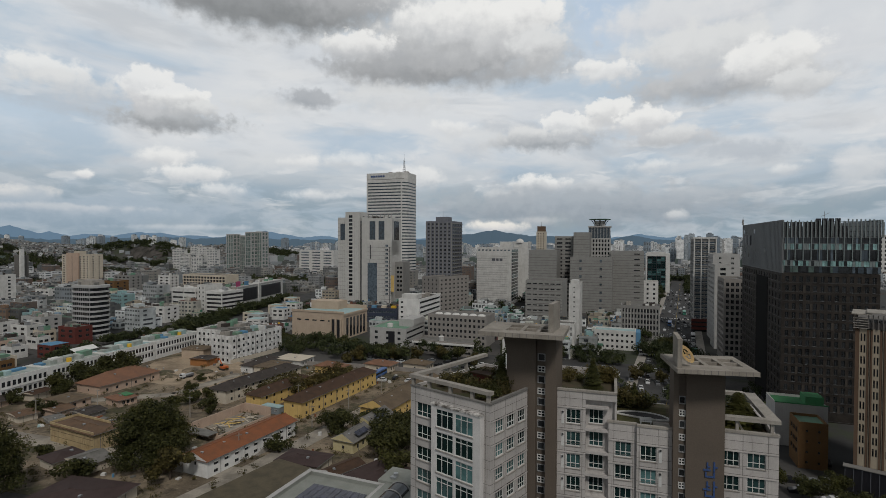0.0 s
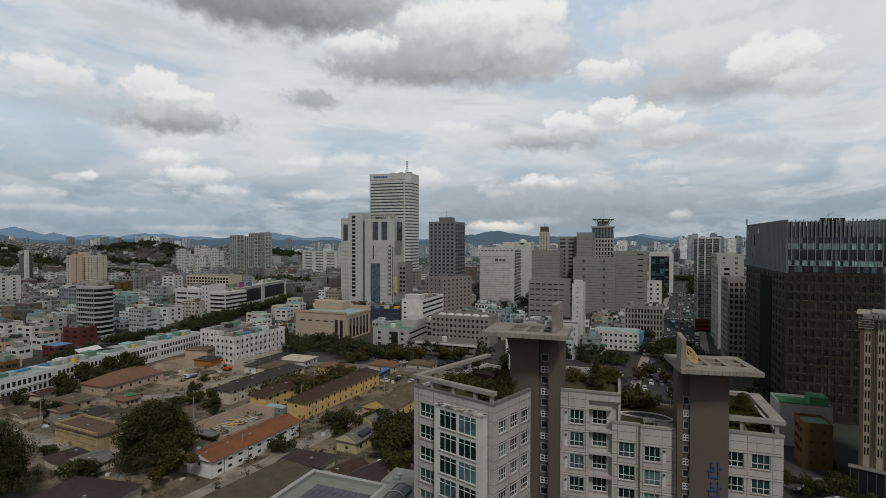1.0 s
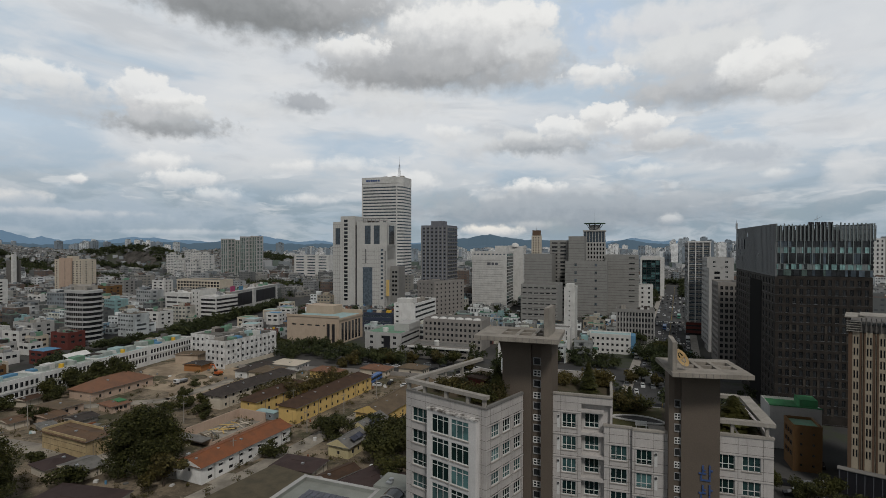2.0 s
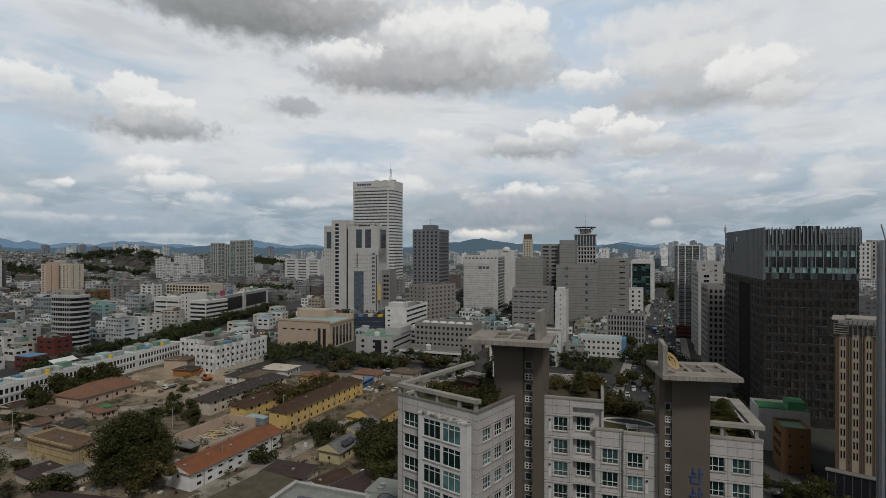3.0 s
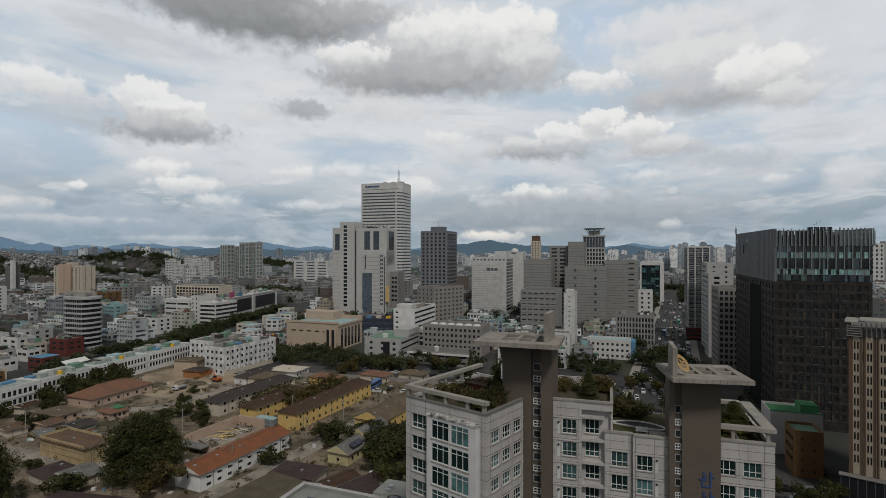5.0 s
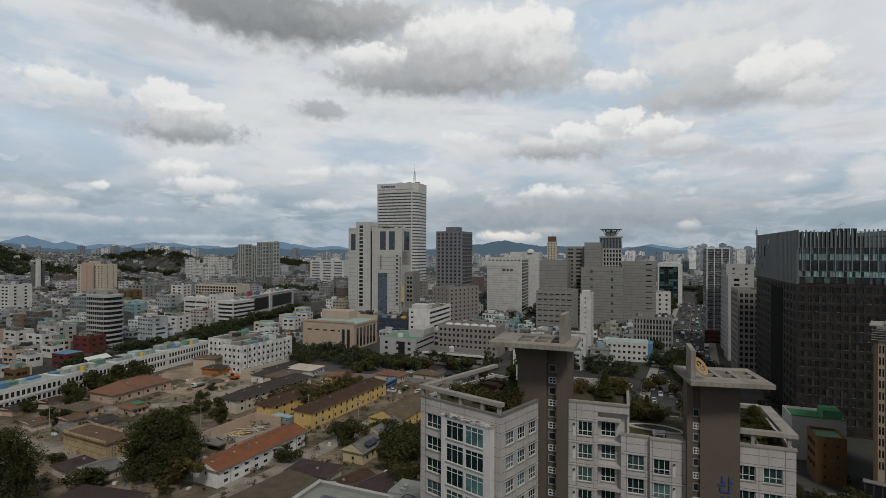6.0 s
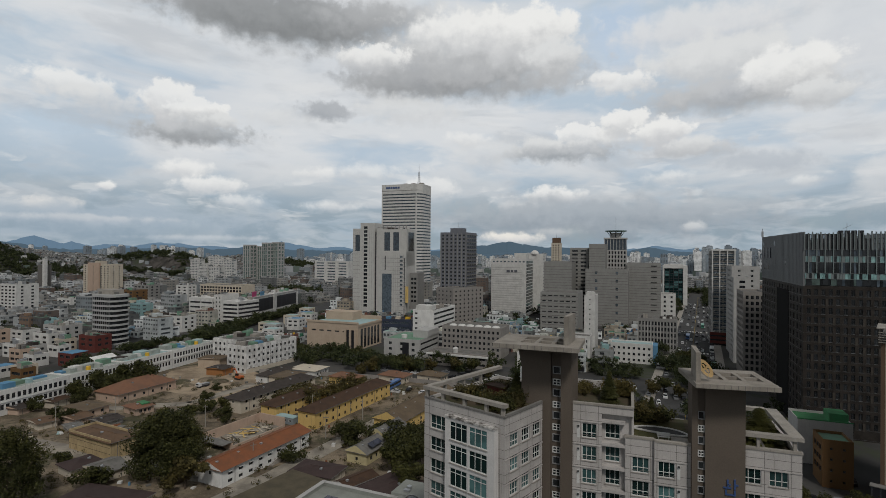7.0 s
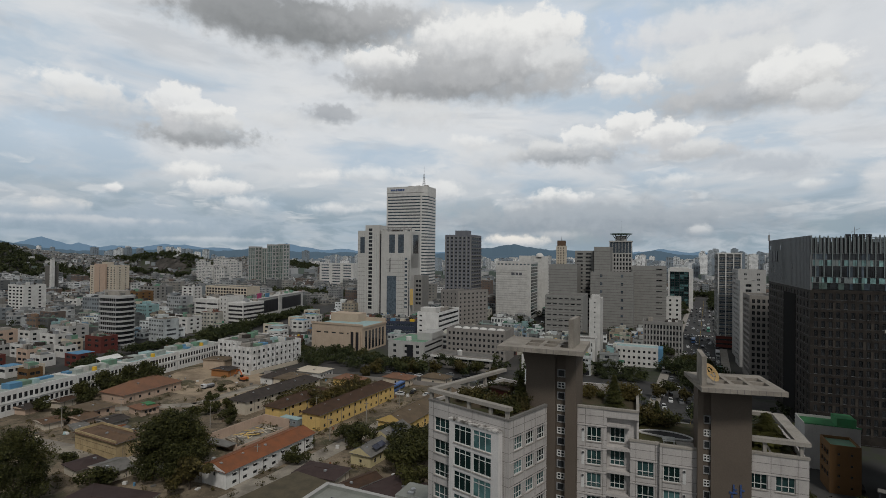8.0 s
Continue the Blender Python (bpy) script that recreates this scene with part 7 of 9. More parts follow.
# ---------------------------------------------------------------- the old compound: barracks and sheds
def barrack(name, x, y, ang, F, S, eave, rise, label, wall, roof, hip=True, over=0.6, rows=(), n_side=8, n_end=1, ww=1.1, wh=1.2, category="barracks", z=0.0):
    """A long low house: walls with windows on two sides, and a pitched roof with its ridge along S."""
    root = thing(name, x, y, z, ang, label, category)
    claim(x, y, ang, F, S)
    x0, x1 = min(0, F), max(0, F)
    mid = (x0 + x1) / 2
    facade(root, "right", x1, 0, S, 0, eave, wall, rows, spread(1.0, S - 1.0, n_side), ww, wh, mats=("frame_dark", "glass"), depth=0.25)
    facade(root, "front", 0, x0, x1 - 0.25, 0, eave, wall, rows[-1:] if n_end else (), spread(x0 + 0.8, x1 - 0.8, n_end) if n_end else [], 0.9, 1.0, mats=("frame_dark", "glass"), depth=0.25)
    part("wall", Shape().box(x0, 0.25, 0, x0 + 0.25, S, eave), wall, root)
    part("wall", Shape().box(x0 + 0.25, S - 0.25, 0, x1 - 0.25, S, eave), wall, root)
    # solid black filling stands in for the unlit rooms
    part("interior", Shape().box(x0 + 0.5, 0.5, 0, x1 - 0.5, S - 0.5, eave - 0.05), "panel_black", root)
    a, b, c, d = x0 - over, x1 + over, -over, S + over
    h = (b - a) * 0.5 if hip else 0.0
    e0, e1, top = eave, eave + 0.18, eave + 0.18 + rise
    r0, r1 = (mid, c + h, top), (mid, d - h, top)
    cross = hip and (b - a) > (d - c)
    if cross:
        h = (d - c) * 0.5
        r0, r1 = (b - h, (c + d) / 2, top), (a + h, (c + d) / 2, top)
    s = Shape()
    i = 0
    s.v = [(a, c, e0), (b, c, e0), (b, d, e0), (a, d, e0), (a, c, e1), (b, c, e1), (b, d, e1), (a, d, e1), r0, r1]
    s.f = [(3, 2, 1, 0), (0, 1, 5, 4), (1, 2, 6, 5), (2, 3, 7, 6), (3, 0, 4, 7), (4, 5, 8), (5, 6, 9, 8), (6, 7, 9), (7, 4, 8, 9)]
    if cross:
        s.f[5:] = [(4, 5, 8, 9), (5, 6, 8), (6, 7, 9, 8), (7, 4, 9)]
    s.m = [0] * 9
    if not hip:
        s.m[5] = s.m[7] = 1
    part("roof", s, [roof, wall], root)
    part("ridge_cap", Shape().tube(r0, r1, 0.16, 0.16, 6), roof, root)
    for k in range(max(1, int(S / 9))):
        q = random.Random(int(x * 7 + k))
        part("roof_vent", Shape().box(-0.35, -0.35, -0.4, 0.35, 0.35, 0.45), "steel", root, "", pose(mid + q.uniform(0.5, abs(F) * 0.2), h + 1.0 + k * 8 + q.uniform(0, 1) if not cross else S * 0.35, e1 + rise * 0.62))
    part("gutter", Shape().tube((b, c, e0 + 0.05), (b, d, e0 + 0.05), 0.09, 0.09, 6), "concrete_dark", root)
    for v in spread(0, S, max(2, int(S / 8))):
        part("downpipe", Shape().tube((x1 + 0.1, v, 0), (x1 + 0.1, v, eave), 0.07, 0.07, 6), "concrete_dark", root)
    return root


R2 = (0.9, 3.8)
barrack("barracks", -51.0, 186.6, -25, -8.2, 50, 5.9, 2.3, "ochre yellow barracks with dark brown hipped roof", "yellow", "brown_roof", rows=R2, n_side=13)
barrack("barracks", -68.5, 195, -25, -7.6, 30, 5.4, 2.1, "ochre yellow barracks partly hidden by trees", "yellow", "brown_roof", rows=R2, n_side=7)
barrack("barracks", -85.2, 203, -25, -9, 44, 5.2, 2.2, "off-white barracks with charcoal roof", "cream", "slate_roof", rows=R2, n_side=11)
rb = barrack("storehouse", -63.6, 139.5, -25, -9.6, 35, 4.7, 1.7, "white storehouse with rusty red roof", "white_bright", "red_roof", hip=False, rows=(0.8, 2.9), n_side=9, ww=1.5, wh=0.9)
for v in spread(1.0, 34.0, 9):
    part("awning", Shape().box(0.003, v - 0.85, 3.86, 0.5, v + 0.85, 3.98), "white", rb)
part("stair", Shape().box(0.3, 17, 0, 1.2, 21, 0.4).box(0.3, 18, 0.4, 1.2, 21, 0.9).box(0.3, 19, 0.9, 1.2, 21, 1.5), "concrete", rb)
part("stair_rail", Shape().tube((1.25, 16.8, 1.0), (1.25, 21, 2.6), 0.05, 0.05, 6), "frame_white", rb)
barrack("hall", -19.5, 183, -25, -11.5, 46, 4.2, 3.0, "ochre gabled hall with tan felt roof", "yellow", "tan_roof", hip=False, rows=(1.2,), n_side=8, n_end=1)
barrack("cottage", -27.0, 156.0, -25, -7.4, 11, 3.4, 2.2, "cream gabled cottage with grey roof", "cottage_yellow", "grey_roof", hip=False, rows=(1.0,), n_side=3, category="house")
barrack("cottage", -23.0, 171.0, -25, -7.4, 13, 3.4, 2.2, "cream gabled cottage with solar panels", "cottage_yellow", "grey_roof", hip=False, rows=(1.0,), n_side=3, category="house")
for x, y in ((-27.0, 156.0), (-23.0, 171.0)):
    sp = thing("solar_array", x, y, 0, -25, "dark solar panels fixed on cottage roof", "solar panels")
    sl = math.degrees(math.atan2(2.2, 3.7 + 0.6))
    for i in range(2):
        for k in range(2):
            part("solar_panel", Shape().box(-0.95, -1.4, 0.12, 0.95, 1.4, 0.2), "solar", sp, "", pose(-2.2 + i * 1.95 - 0.2, 3.6 + k * 2.9, 3.58 + 2.2 * (1 - (1.5 + 0.2 + 0.2 - 1.95 * i + 0) / 4.3 * 1.0) - 0.55 + (0.55 if i == 0 else 0.0) * 0, 0, sl, 0))
tsh = barrack("ribbed_shed", -105.9, 156.3, -25, -22.0, 8.5, 5.3, 0.9, "cream ribbed shed with low brown roof", "cream_sheet", "rust_brown", hip=True, rows=(), n_side=0, n_end=0, category="shed")
for i in range(23):
    part("rib", Shape().box(-22.0 + i * 0.98, -0.07, 0.1, -21.86 + i * 0.98, -0.004, 5.9), "cream_sheet", tsh)
part("parapet", Shape().box(-22.2, -0.12, 5.25, 0.1, 0.12, 6.2).box(-22.2, 0.12, 5.2, -21.9, 8.6, 6.3).box(-21.9, 8.3, 5.2, -5, 8.6, 6.3), "cream_sheet", tsh, "cream sheet parapet round the low roof")
for i in range(2):
    part("rail", Shape().box(-22, -0.11, 1.9 + i * 1.8, 0, -0.071, 1.98 + i * 1.8), "tan_roof", tsh)
barrack("workshop", -142.0, 214.0, -22, -14.5, 28, 3.6, 3.6, "low workshop with faded terracotta roof", "pinkish", "terracotta", hip=True, rows=(1.0,), n_side=6, category="workshop")
barrack("lean_to", -141.5, 194.5, -22, -13, 9, 3.0, 1.0, "low shed with dusty grey-brown roof", "pinkish", "tan_roof", hip=True, rows=(1.0,), n_side=2, category="shed")
gh = barrack("guard_hut", -124.5, 198.5, -30, -9, 7, 2.6, 0.9, "small pink hut with terracotta roof", "pinkish", "terracotta", hip=True, rows=(0.9,), n_side=3, category="hut")
part("tarpaulin", Shape().box(-6.5, 3.2, 3.4, -1.5, 6.4, 3.75), "green_bright", gh, "green sheet laid on the roof")
barrack("shed", -130.0, 281, -8, -13, 9, 4.8, 0.3, "tan flat-roofed store beside the earthworks", "beige", "tan_roof", hip=False, rows=(), n_side=0, n_end=0, category="shed")
barrack("shed", -120.0, 263.2, -14, -10, 8, 3.4, 0.4, "orange-walled shed with dark sheet roof", "orange_wall", "slate_roof", hip=False, rows=(), n_side=0, n_end=0, category="shed")
barrack("house", -92, 250, -20, -7, 20, 3.4, 1.6, "white house with dark roof below apartments", "white", "slate_roof", hip=True, rows=(1.0,), n_side=5, category="house")
barrack("house", -80, 246, -20, -12, 13, 3.5, 0.6, "pale flat-roofed house with porch", "cream", "tan_roof", hip=True, rows=(1.0,), n_side=4, category="house")
barrack("house", -72, 262, -20, -16, 12, 3.3, 0.4, "long pale house with beige roof", "white", "cream", hip=True, rows=(1.0,), n_side=4, category="house")
barrack("house", -49, 247, -25, -15, 8, 3.2, 1.8, "ochre house with brown hipped roof", "yellow", "terracotta", hip=True, rows=(1.0,), n_side=3, category="house")
barrack("house", -26, 252, -25, -14, 9, 3.2, 1.6, "ochre gatehouse with terracotta roof", "cream", "terracotta", hip=True, rows=(1.0,), n_side=3, category="house")
barrack("house", -8, 254, -25, -13, 8, 3.2, 1.6, "tan house with faded roof by the street", "cream", "tan_roof", hip=True, rows=(1.0,), n_side=3, category="house")
barrack("low_house", -34.5, 141.3, -18, -13, 8.2, 2.6, 0.7, "low house with dull plum roof sheets", "cream", "plum_roof", hip=True, rows=(), n_side=0, n_end=0, category="house")
barrack("low_house", -28.5, 135.5, -41, -5, 10, 2.7, 0.9, "low long house with brown roof", "white", "brown_roof", hip=False, rows=(1.0,), n_side=4, category="house")
barrack("low_house", -17, 129.5, -40, -11, 13, 2.6, 0.5, "low house with wide plum roof", "cream", "plum_roof", hip=True, rows=(), n_side=0, n_end=0, category="house")
barrack("low_house", -80, 115, -12, -20, 15, 3.0, 1.2, "low house with broad dark plum roof", "cream", "plum_roof", hip=True, rows=(), n_side=0, n_end=0, category="house")
barrack("shed", -98, 141, -30, -10, 7, 2.6, 1.2, "small shed with grey sheet roof", "cream", "grey_roof", hip=False, rows=(), n_side=0, n_end=0, category="shed")
barrack("shed", -108, 143, -30, -8, 8, 2.6, 1.0, "small shed with brown roof beside trees", "cream", "plum_roof", hip=True, rows=(), n_side=0, n_end=0, category="shed")
cb = thing("site_cabin", -63.4, 193.2, 0.05, -25, "blue-grey site cabin between yellow barracks", "cabin")
part("body", Shape().box(-4.2, -1.5, 0.2, 4.2, 1.5, 2.7), "cabin_grey", cb)
part("roof", Shape().box(-4.35, -1.65, 2.703, 4.35, 1.65, 2.85), "aqua_roof", cb)
for u in (-2.6, 0.2, 2.6):
    part("window", window_mesh(1.2, 0.9, 2, 1, 0.07, ("frame_white", "glass")), None, cb, "", side_matrix("front", -1.5, u, 0.01, 1.2))
part("door", Shape().box(-1.5, -1.55, 0.2, -0.7, -1.503, 2.2), "blue_roof", cb)

for x, y, a, f, d, h, m_, rm, lab in ((-163, 206, -12, -6, 7, 2.6, "cream", "brown_roof", "small cream hut with dark roof"), (-170, 197, -12, -9, 6, 2.4, "pinkish", "slate_roof", "low shed with dark sheet roof"), (-139, 186, -25, -9, 6, 2.3, "pinkish", "rust_brown", "low brown shed in the yard"),
        (-128, 185, -25, -8, 7, 1.8, "concrete", "slate_roof", "low lean-to with charred roof"), (-133, 176, -40, -11, 4, 1.6, "concrete", "grey_roof", "low shelter with grey sheet roof"), (-149, 181, -30, -8, 6, 2.2, "cream", "rust_brown", "small shed with reddish-brown roof")):
    barrack("shed", x, y, a, f, d, h, 0.7, lab, m_, rm, hip=False, rows=(), n_side=0, n_end=0, category="shed")
rq = random.Random(88)
for i in range(34):
    x, y = rq.uniform(-140, -108), rq.uniform(172, 192)
    solid("scrap_sheet", Shape().box(-rq.uniform(0.8, 2.6), -0.5, 0, 1.5, 0.5, rq.uniform(0.15, 0.7)), rq.choice(["aqua_roof", "grey_roof", "slate_roof", "red_roof", "white", "tan_roof"]), "scrap roofing sheet stack lying on earth", "scrap sheet", "scrap sheets", at=pose(x, y, 0.05, 0, 0, rq.uniform(0, 180)))

# roofless shell with pink walls and fallen boards
shell = thing("roofless_shell", -84.5, 172, 0, -25, "roofless pinkish building shell with fallen boards", "ruin")
claim(-84.5, 172, -25, 14, 24)
for a in ((0, 0, 13, 0.35, 2.2), (0, 0.35, 0.35, 24, 3.6), (0.35, 23.6, 13, 24, 3.8), (12.65, 0.35, 13, 23.6, 1.2)):
    part("wall", Shape().box(a[0], a[1], 0, a[2], a[3], a[4]), "pinkish", shell)
part("floor", Shape().box(0.35, 0.35, 0, 12.6, 23.6, 0.4), "lane", shell)
rs = random.Random(4)
for i in range(26):
    part("board", Shape().box(-rs.uniform(1, 3.2), -0.2, 0, 2.5, 0.2, 0.15), rs.choice(["cream", "tan_roof", "yellow", "grey_roof"]), shell, "", pose(rs.uniform(3, 9), rs.uniform(4, 22), 0.5 + rs.uniform(0, 0.5), 0, rs.uniform(-8, 8), rs.uniform(0, 180)))
part("porch_roof", Shape().box(-0.5, -3.5, 2.3, 12.8, 0.5, 2.5), "grey_roof", shell, "sagging grey porch roof")
part("side_wall", Shape().box(-6, 0, 0, -0.5, 0.4, 3.5), "orange", shell, "orange painted end wall")

# flat earth-brown roof and the flat roof with solar panels below the camera
fr = thing("flat_roof_store", -62.7, 115.5, 0, -30, "low store with a broad olive-brown flat roof", "store")
claim(-62.7, 115.5, -30, 14, 34)
part("wall", Shape().box(0, 0, 0, 13.7, 33.7, 3.0), "concrete_dark", fr)
part("roof", Shape().box(-0.3, -0.3, 3.0, 14, 34, 3.3), "olive_felt", fr, "olive-brown felt flat roof")
sr = thing("school_hall", -27.7, 108.2, 0, -22, "hall with pale grey flat roof and solar panels", "hall")
claim(-27.7, 94, -22, 30, 18)
part("body", Shape().box(0, -40, 0, 17.4, 0, 15.6), "grey", sr)
part("roof", Shape().box(0.1, -40, 15.6, 17.3, -0.1, 15.9), "hall_roof", sr, "pale grey-green metal roof")
for a in ((-0.4, -40, 0.5, 0.4), (16.9, -40, 17.8, 0.4), (0.5, -0.5, 16.9, 0.4)):
    part("parapet", Shape().box(a[0], a[1], 15.6, a[2], a[3], 16.6), "hall_roof", sr)
    part("coping", Shape().box(a[0] - 0.05, a[1], 16.603, a[2] + 0.05, a[3], 16.68), "stone", sr)
for i in range(9):
    for k in range(5):
        part("solar_panel", Shape().box(0, 0, 0, 1.24, 1.95, 0.06), "solar", sr, "", pose(3.9 + i * 1.36, -6.0 - k * 2.15, 16.05, 2.5, 0, 0))
part("side_roof", Shape().box(15.9, 0.405, 12, 25, 6.8, 17.2).box(17.85, -34, 12, 25, 0.4, 17.0), "hall_roof", sr, "grey flat side roof")
part("roof_fan", Shape().tube((18.6, 3, 17.2), (18.6, 3, 17.9), 0.5, 0.5, 10).box(18.0, 1.6, 17.2, 19.2, 2.4, 17.6), "steel", sr)
vt = Shape()
for i in range(8):
    a0, a1 = math.pi * i / 8, math.pi * (i + 1) / 8
    vt.face([(21.6 - 1.9 * math.cos(a0), -1.0, 17.0 + 1.3 * math.sin(a0)), (21.6 - 1.9 * math.cos(a1), -1.0, 17.0 + 1.3 * math.sin(a1)), (21.6 - 1.9 * math.cos(a1), -14, 17.0 + 1.3 * math.sin(a1)), (21.6 - 1.9 * math.cos(a0), -14, 17.0 + 1.3 * math.sin(a0))])
    vt.face([(21.6, -1.0, 17.0), (21.6 - 1.9 * math.cos(a1), -1.0, 17.0 + 1.3 * math.sin(a1)), (21.6 - 1.9 * math.cos(a0), -1.0, 17.0 + 1.3 * math.sin(a0))])
part("glass_vault", vt, "glass", sr, "rounded glass roof light")
for v in (-1.05, -4.5, -8):
    rb_ = Shape()
    for i in range(8):
        a0, a1 = math.pi * i / 8, math.pi * (i + 1) / 8
        rb_.tube((21.6 - 1.95 * math.cos(a0), v, 17.0 + 1.35 * math.sin(a0)), (21.6 - 1.95 * math.cos(a1), v, 17.0 + 1.35 * math.sin(a1)), 0.13, 0.13, 6)
    part("vault_rib", rb_, "stone", sr)


# ---------------------------------------------------------------- vehicles, yard things
def car(x, y, ang, paint, label, z=0.05, kind_="car", L=4.4, Wd=1.8, H=1.45, near=True):
    root = thing(kind_, x, y, z, ang, label, kind_)
    s = Shape()
    hw = Wd / 2
    low = 0.35 if near else 0.02
    prof = [(-L / 2, low), (L / 2, low), (L / 2, 0.75), (L * 0.27, 0.9), (-L * 0.42, 0.95), (-L / 2, 0.85)]
    n = len(prof)
    s.v = [(px_, -hw, pz) for px_, pz in prof] + [(px_, hw, pz) for px_, pz in prof]
    s.f = [tuple(range(n)), tuple(range(2 * n - 1, n - 1, -1))] + [(k, k + n, (k + 1) % n + n, (k + 1) % n) for k in range(n)]
    s.m = [0] * len(s.f)
    if not near:
        s.box(-L * 0.31, -hw * 0.77, H - 0.06, L * 0.09, hw * 0.77, H)
    part("body", s, paint, root)
    c = Shape()
    c.v = [(-L * 0.40, -hw * 0.92, 0.93), (L * 0.26, -hw * 0.92, 0.9), (L * 0.26, hw * 0.92, 0.9), (-L * 0.40, hw * 0.92, 0.93), (-L * 0.30, -hw * 0.75, H - 0.06), (L * 0.08, -hw * 0.75, H - 0.06), (L * 0.08, hw * 0.75, H - 0.06), (-L * 0.30, hw * 0.75, H - 0.06)]
    c.f, c.m = [(0, 1, 5, 4), (1, 2, 6, 5), (2, 3, 7, 6), (3, 0, 4, 7), (4, 5, 6, 7)], [0] * 5
    part("cabin_glass", c, "glass", root)
    if near:
        part("roof", Shape().box(-L * 0.31, -hw * 0.77, H - 0.06, L * 0.09, hw * 0.77, H), paint, root)
    for a in (-L * 0.3, L * 0.3) if near else ():
        for b in (-hw + 0.1, hw - 0.1):
            part("wheel", Shape().tube((a, b - 0.11, 0.32), (a, b + 0.11, 0.32), 0.32, 0.32, 12), "panel_black", root)
    return root


M["car_white"] = surface("white_car_paint", (0.62, 0.62, 0.62), rough=0.3, bump=0)
M["car_grey"] = surface("grey_car_paint", (0.16, 0.165, 0.17), rough=0.3, bump=0)
M["car_black"] = surface("black_car_paint", (0.02, 0.02, 0.022), rough=0.25, bump=0)
M["bus_green"] = surface("green_bus_paint", (0.05, 0.24, 0.16), rough=0.35, bump=0)
M["bus_blue"] = surface("blue_bus_paint", (0.06, 0.14, 0.34), rough=0.35, bump=0)
cars = [car(*ave(-20, -5), 65, p, f"small {w} car on the avenue", near=False) for p, w in (("car_white", "white"), ("car_grey", "grey"), ("car_black", "black"))]
rc = random.Random(21)
for i in range(119):
    s_, lane_n = -90 + (i // 7) * 27 + rc.uniform(-14, 14), (-10.8, -6.6, -2.2, 2.2, 6.6, 10.8, -10.8)[i % 7]
    copy_thing(cars[rc.randrange(3)], pose(*ave(s_, lane_n + rc.uniform(-0.9, 0.9)), 0.05, 0, 0, (65 if lane_n < 0 else 245) + rc.uniform(-5, 5)))
park = [car(98, 222, -20, p, f"{w} car parked in the open lot", near=False) for p, w in (("car_white", "white"), ("car_grey", "silver grey"), ("car_black", "black"))]
for i in range(40):
    if rc.random() < 0.42:
        continue
    copy_thing(park[rc.randrange(3)], pose(70 + (i % 12) * 3.3 + rc.uniform(-0.5, 0.5) + (i // 12) * 4, 232 + (i // 12) * 10 - (i % 12) * 1.1 + rc.uniform(-0.8, 0.8), 0.06, 0, 0, 70 + rc.choice((0, 180)) + rc.uniform(-4, 4)))
for x, y in ((92, 133), (96, 135), (99, 138), (94, 139), (101, 133), (104, 138), (108, 133), (97, 128), (112, 150), (114, 155), (113, 160), (-28, 238), (-22, 241), (-15, 236), (-118, 176), (-104, 180), (-33, 232)):
    copy_thing(park[rc.randrange(3)], pose(x, y, 0.06, 0, 0, rc.choice((-20, 70, 60, 160))))
slab_on_ground("car_park", [(62, 236), (110, 218), (124, 262), (80, 278)], "asphalt", 0.05, "open asphalt car park with bays")


def bus(x, y, ang, paint, label):
    root = thing("bus", x, y, 0.05, ang, label, "bus")
    part("body", Shape().box(-5.5, -1.25, 0.4, 5.5, 1.25, 1.5), paint, root)
    part("window_band", Shape().box(-5.45, -1.2, 1.5, 5.45, 1.2, 2.5), "glass", root)
    part("roof", Shape().box(-5.5, -1.25, 2.5, 5.5, 1.25, 3.1), paint, root)
    for a in (-3.2, 3.4):
        for b in (-1.1, 1.1):
            part("wheel", Shape().tube((a, b - 0.15, 0.5), (a, b + 0.15, 0.5), 0.5, 0.5, 12), "panel_black", root)
    return root


for s_, n_, p, w in ((-62, -11.5, "bus_blue", "blue"), (-48, -11.5, "bus_green", "green"), (-76, -8, "bus_green", "green"), (60, 4, "bus_blue", "blue"), (130, -6, "bus_green", "green"), (10, -11.5, "car_white", "white"), (-90, -11.5, "bus_blue", "blue")):
    bus(*ave(s_, n_), 65, p, f"{w} city bus on the avenue")
bus(-30, 246, 70, "bus_blue", "blue coach parked beside the barracks")
lw = bus(117, 292, -20, "car_white", "white delivery truck by the workshop")


def site_truck(x, y, ang):
    root = thing("dump_truck", x, y, 0.05, ang, "small white tipper truck on bare earth", "truck")
    part("chassis", Shape().box(-3.2, -0.9, 0.5, 3.0, 0.9, 0.85), "panel_black", root)
    part("cab", Shape().prism([(1.3, -1.05), (3.0, -1.05), (3.0, 1.05), (1.3, 1.05)], 0.85, 2.3), "car_white", root)
    part("windscreen", Shape().box(3.003, -0.9, 1.5, 3.03, 0.9, 2.15), "glass", root)
    part("tipper", Shape().box(-3.2, -1.1, 0.9, 1.1, 1.1, 1.7), "car_grey", root)
    for a in (-2.2, -1.2, 2.1):
        for b in (-0.9, 0.9):
            part("wheel", Shape().tube((a, b - 0.15, 0.45), (a, b + 0.15, 0.45), 0.45, 0.45, 12), "panel_black", root)
    return root


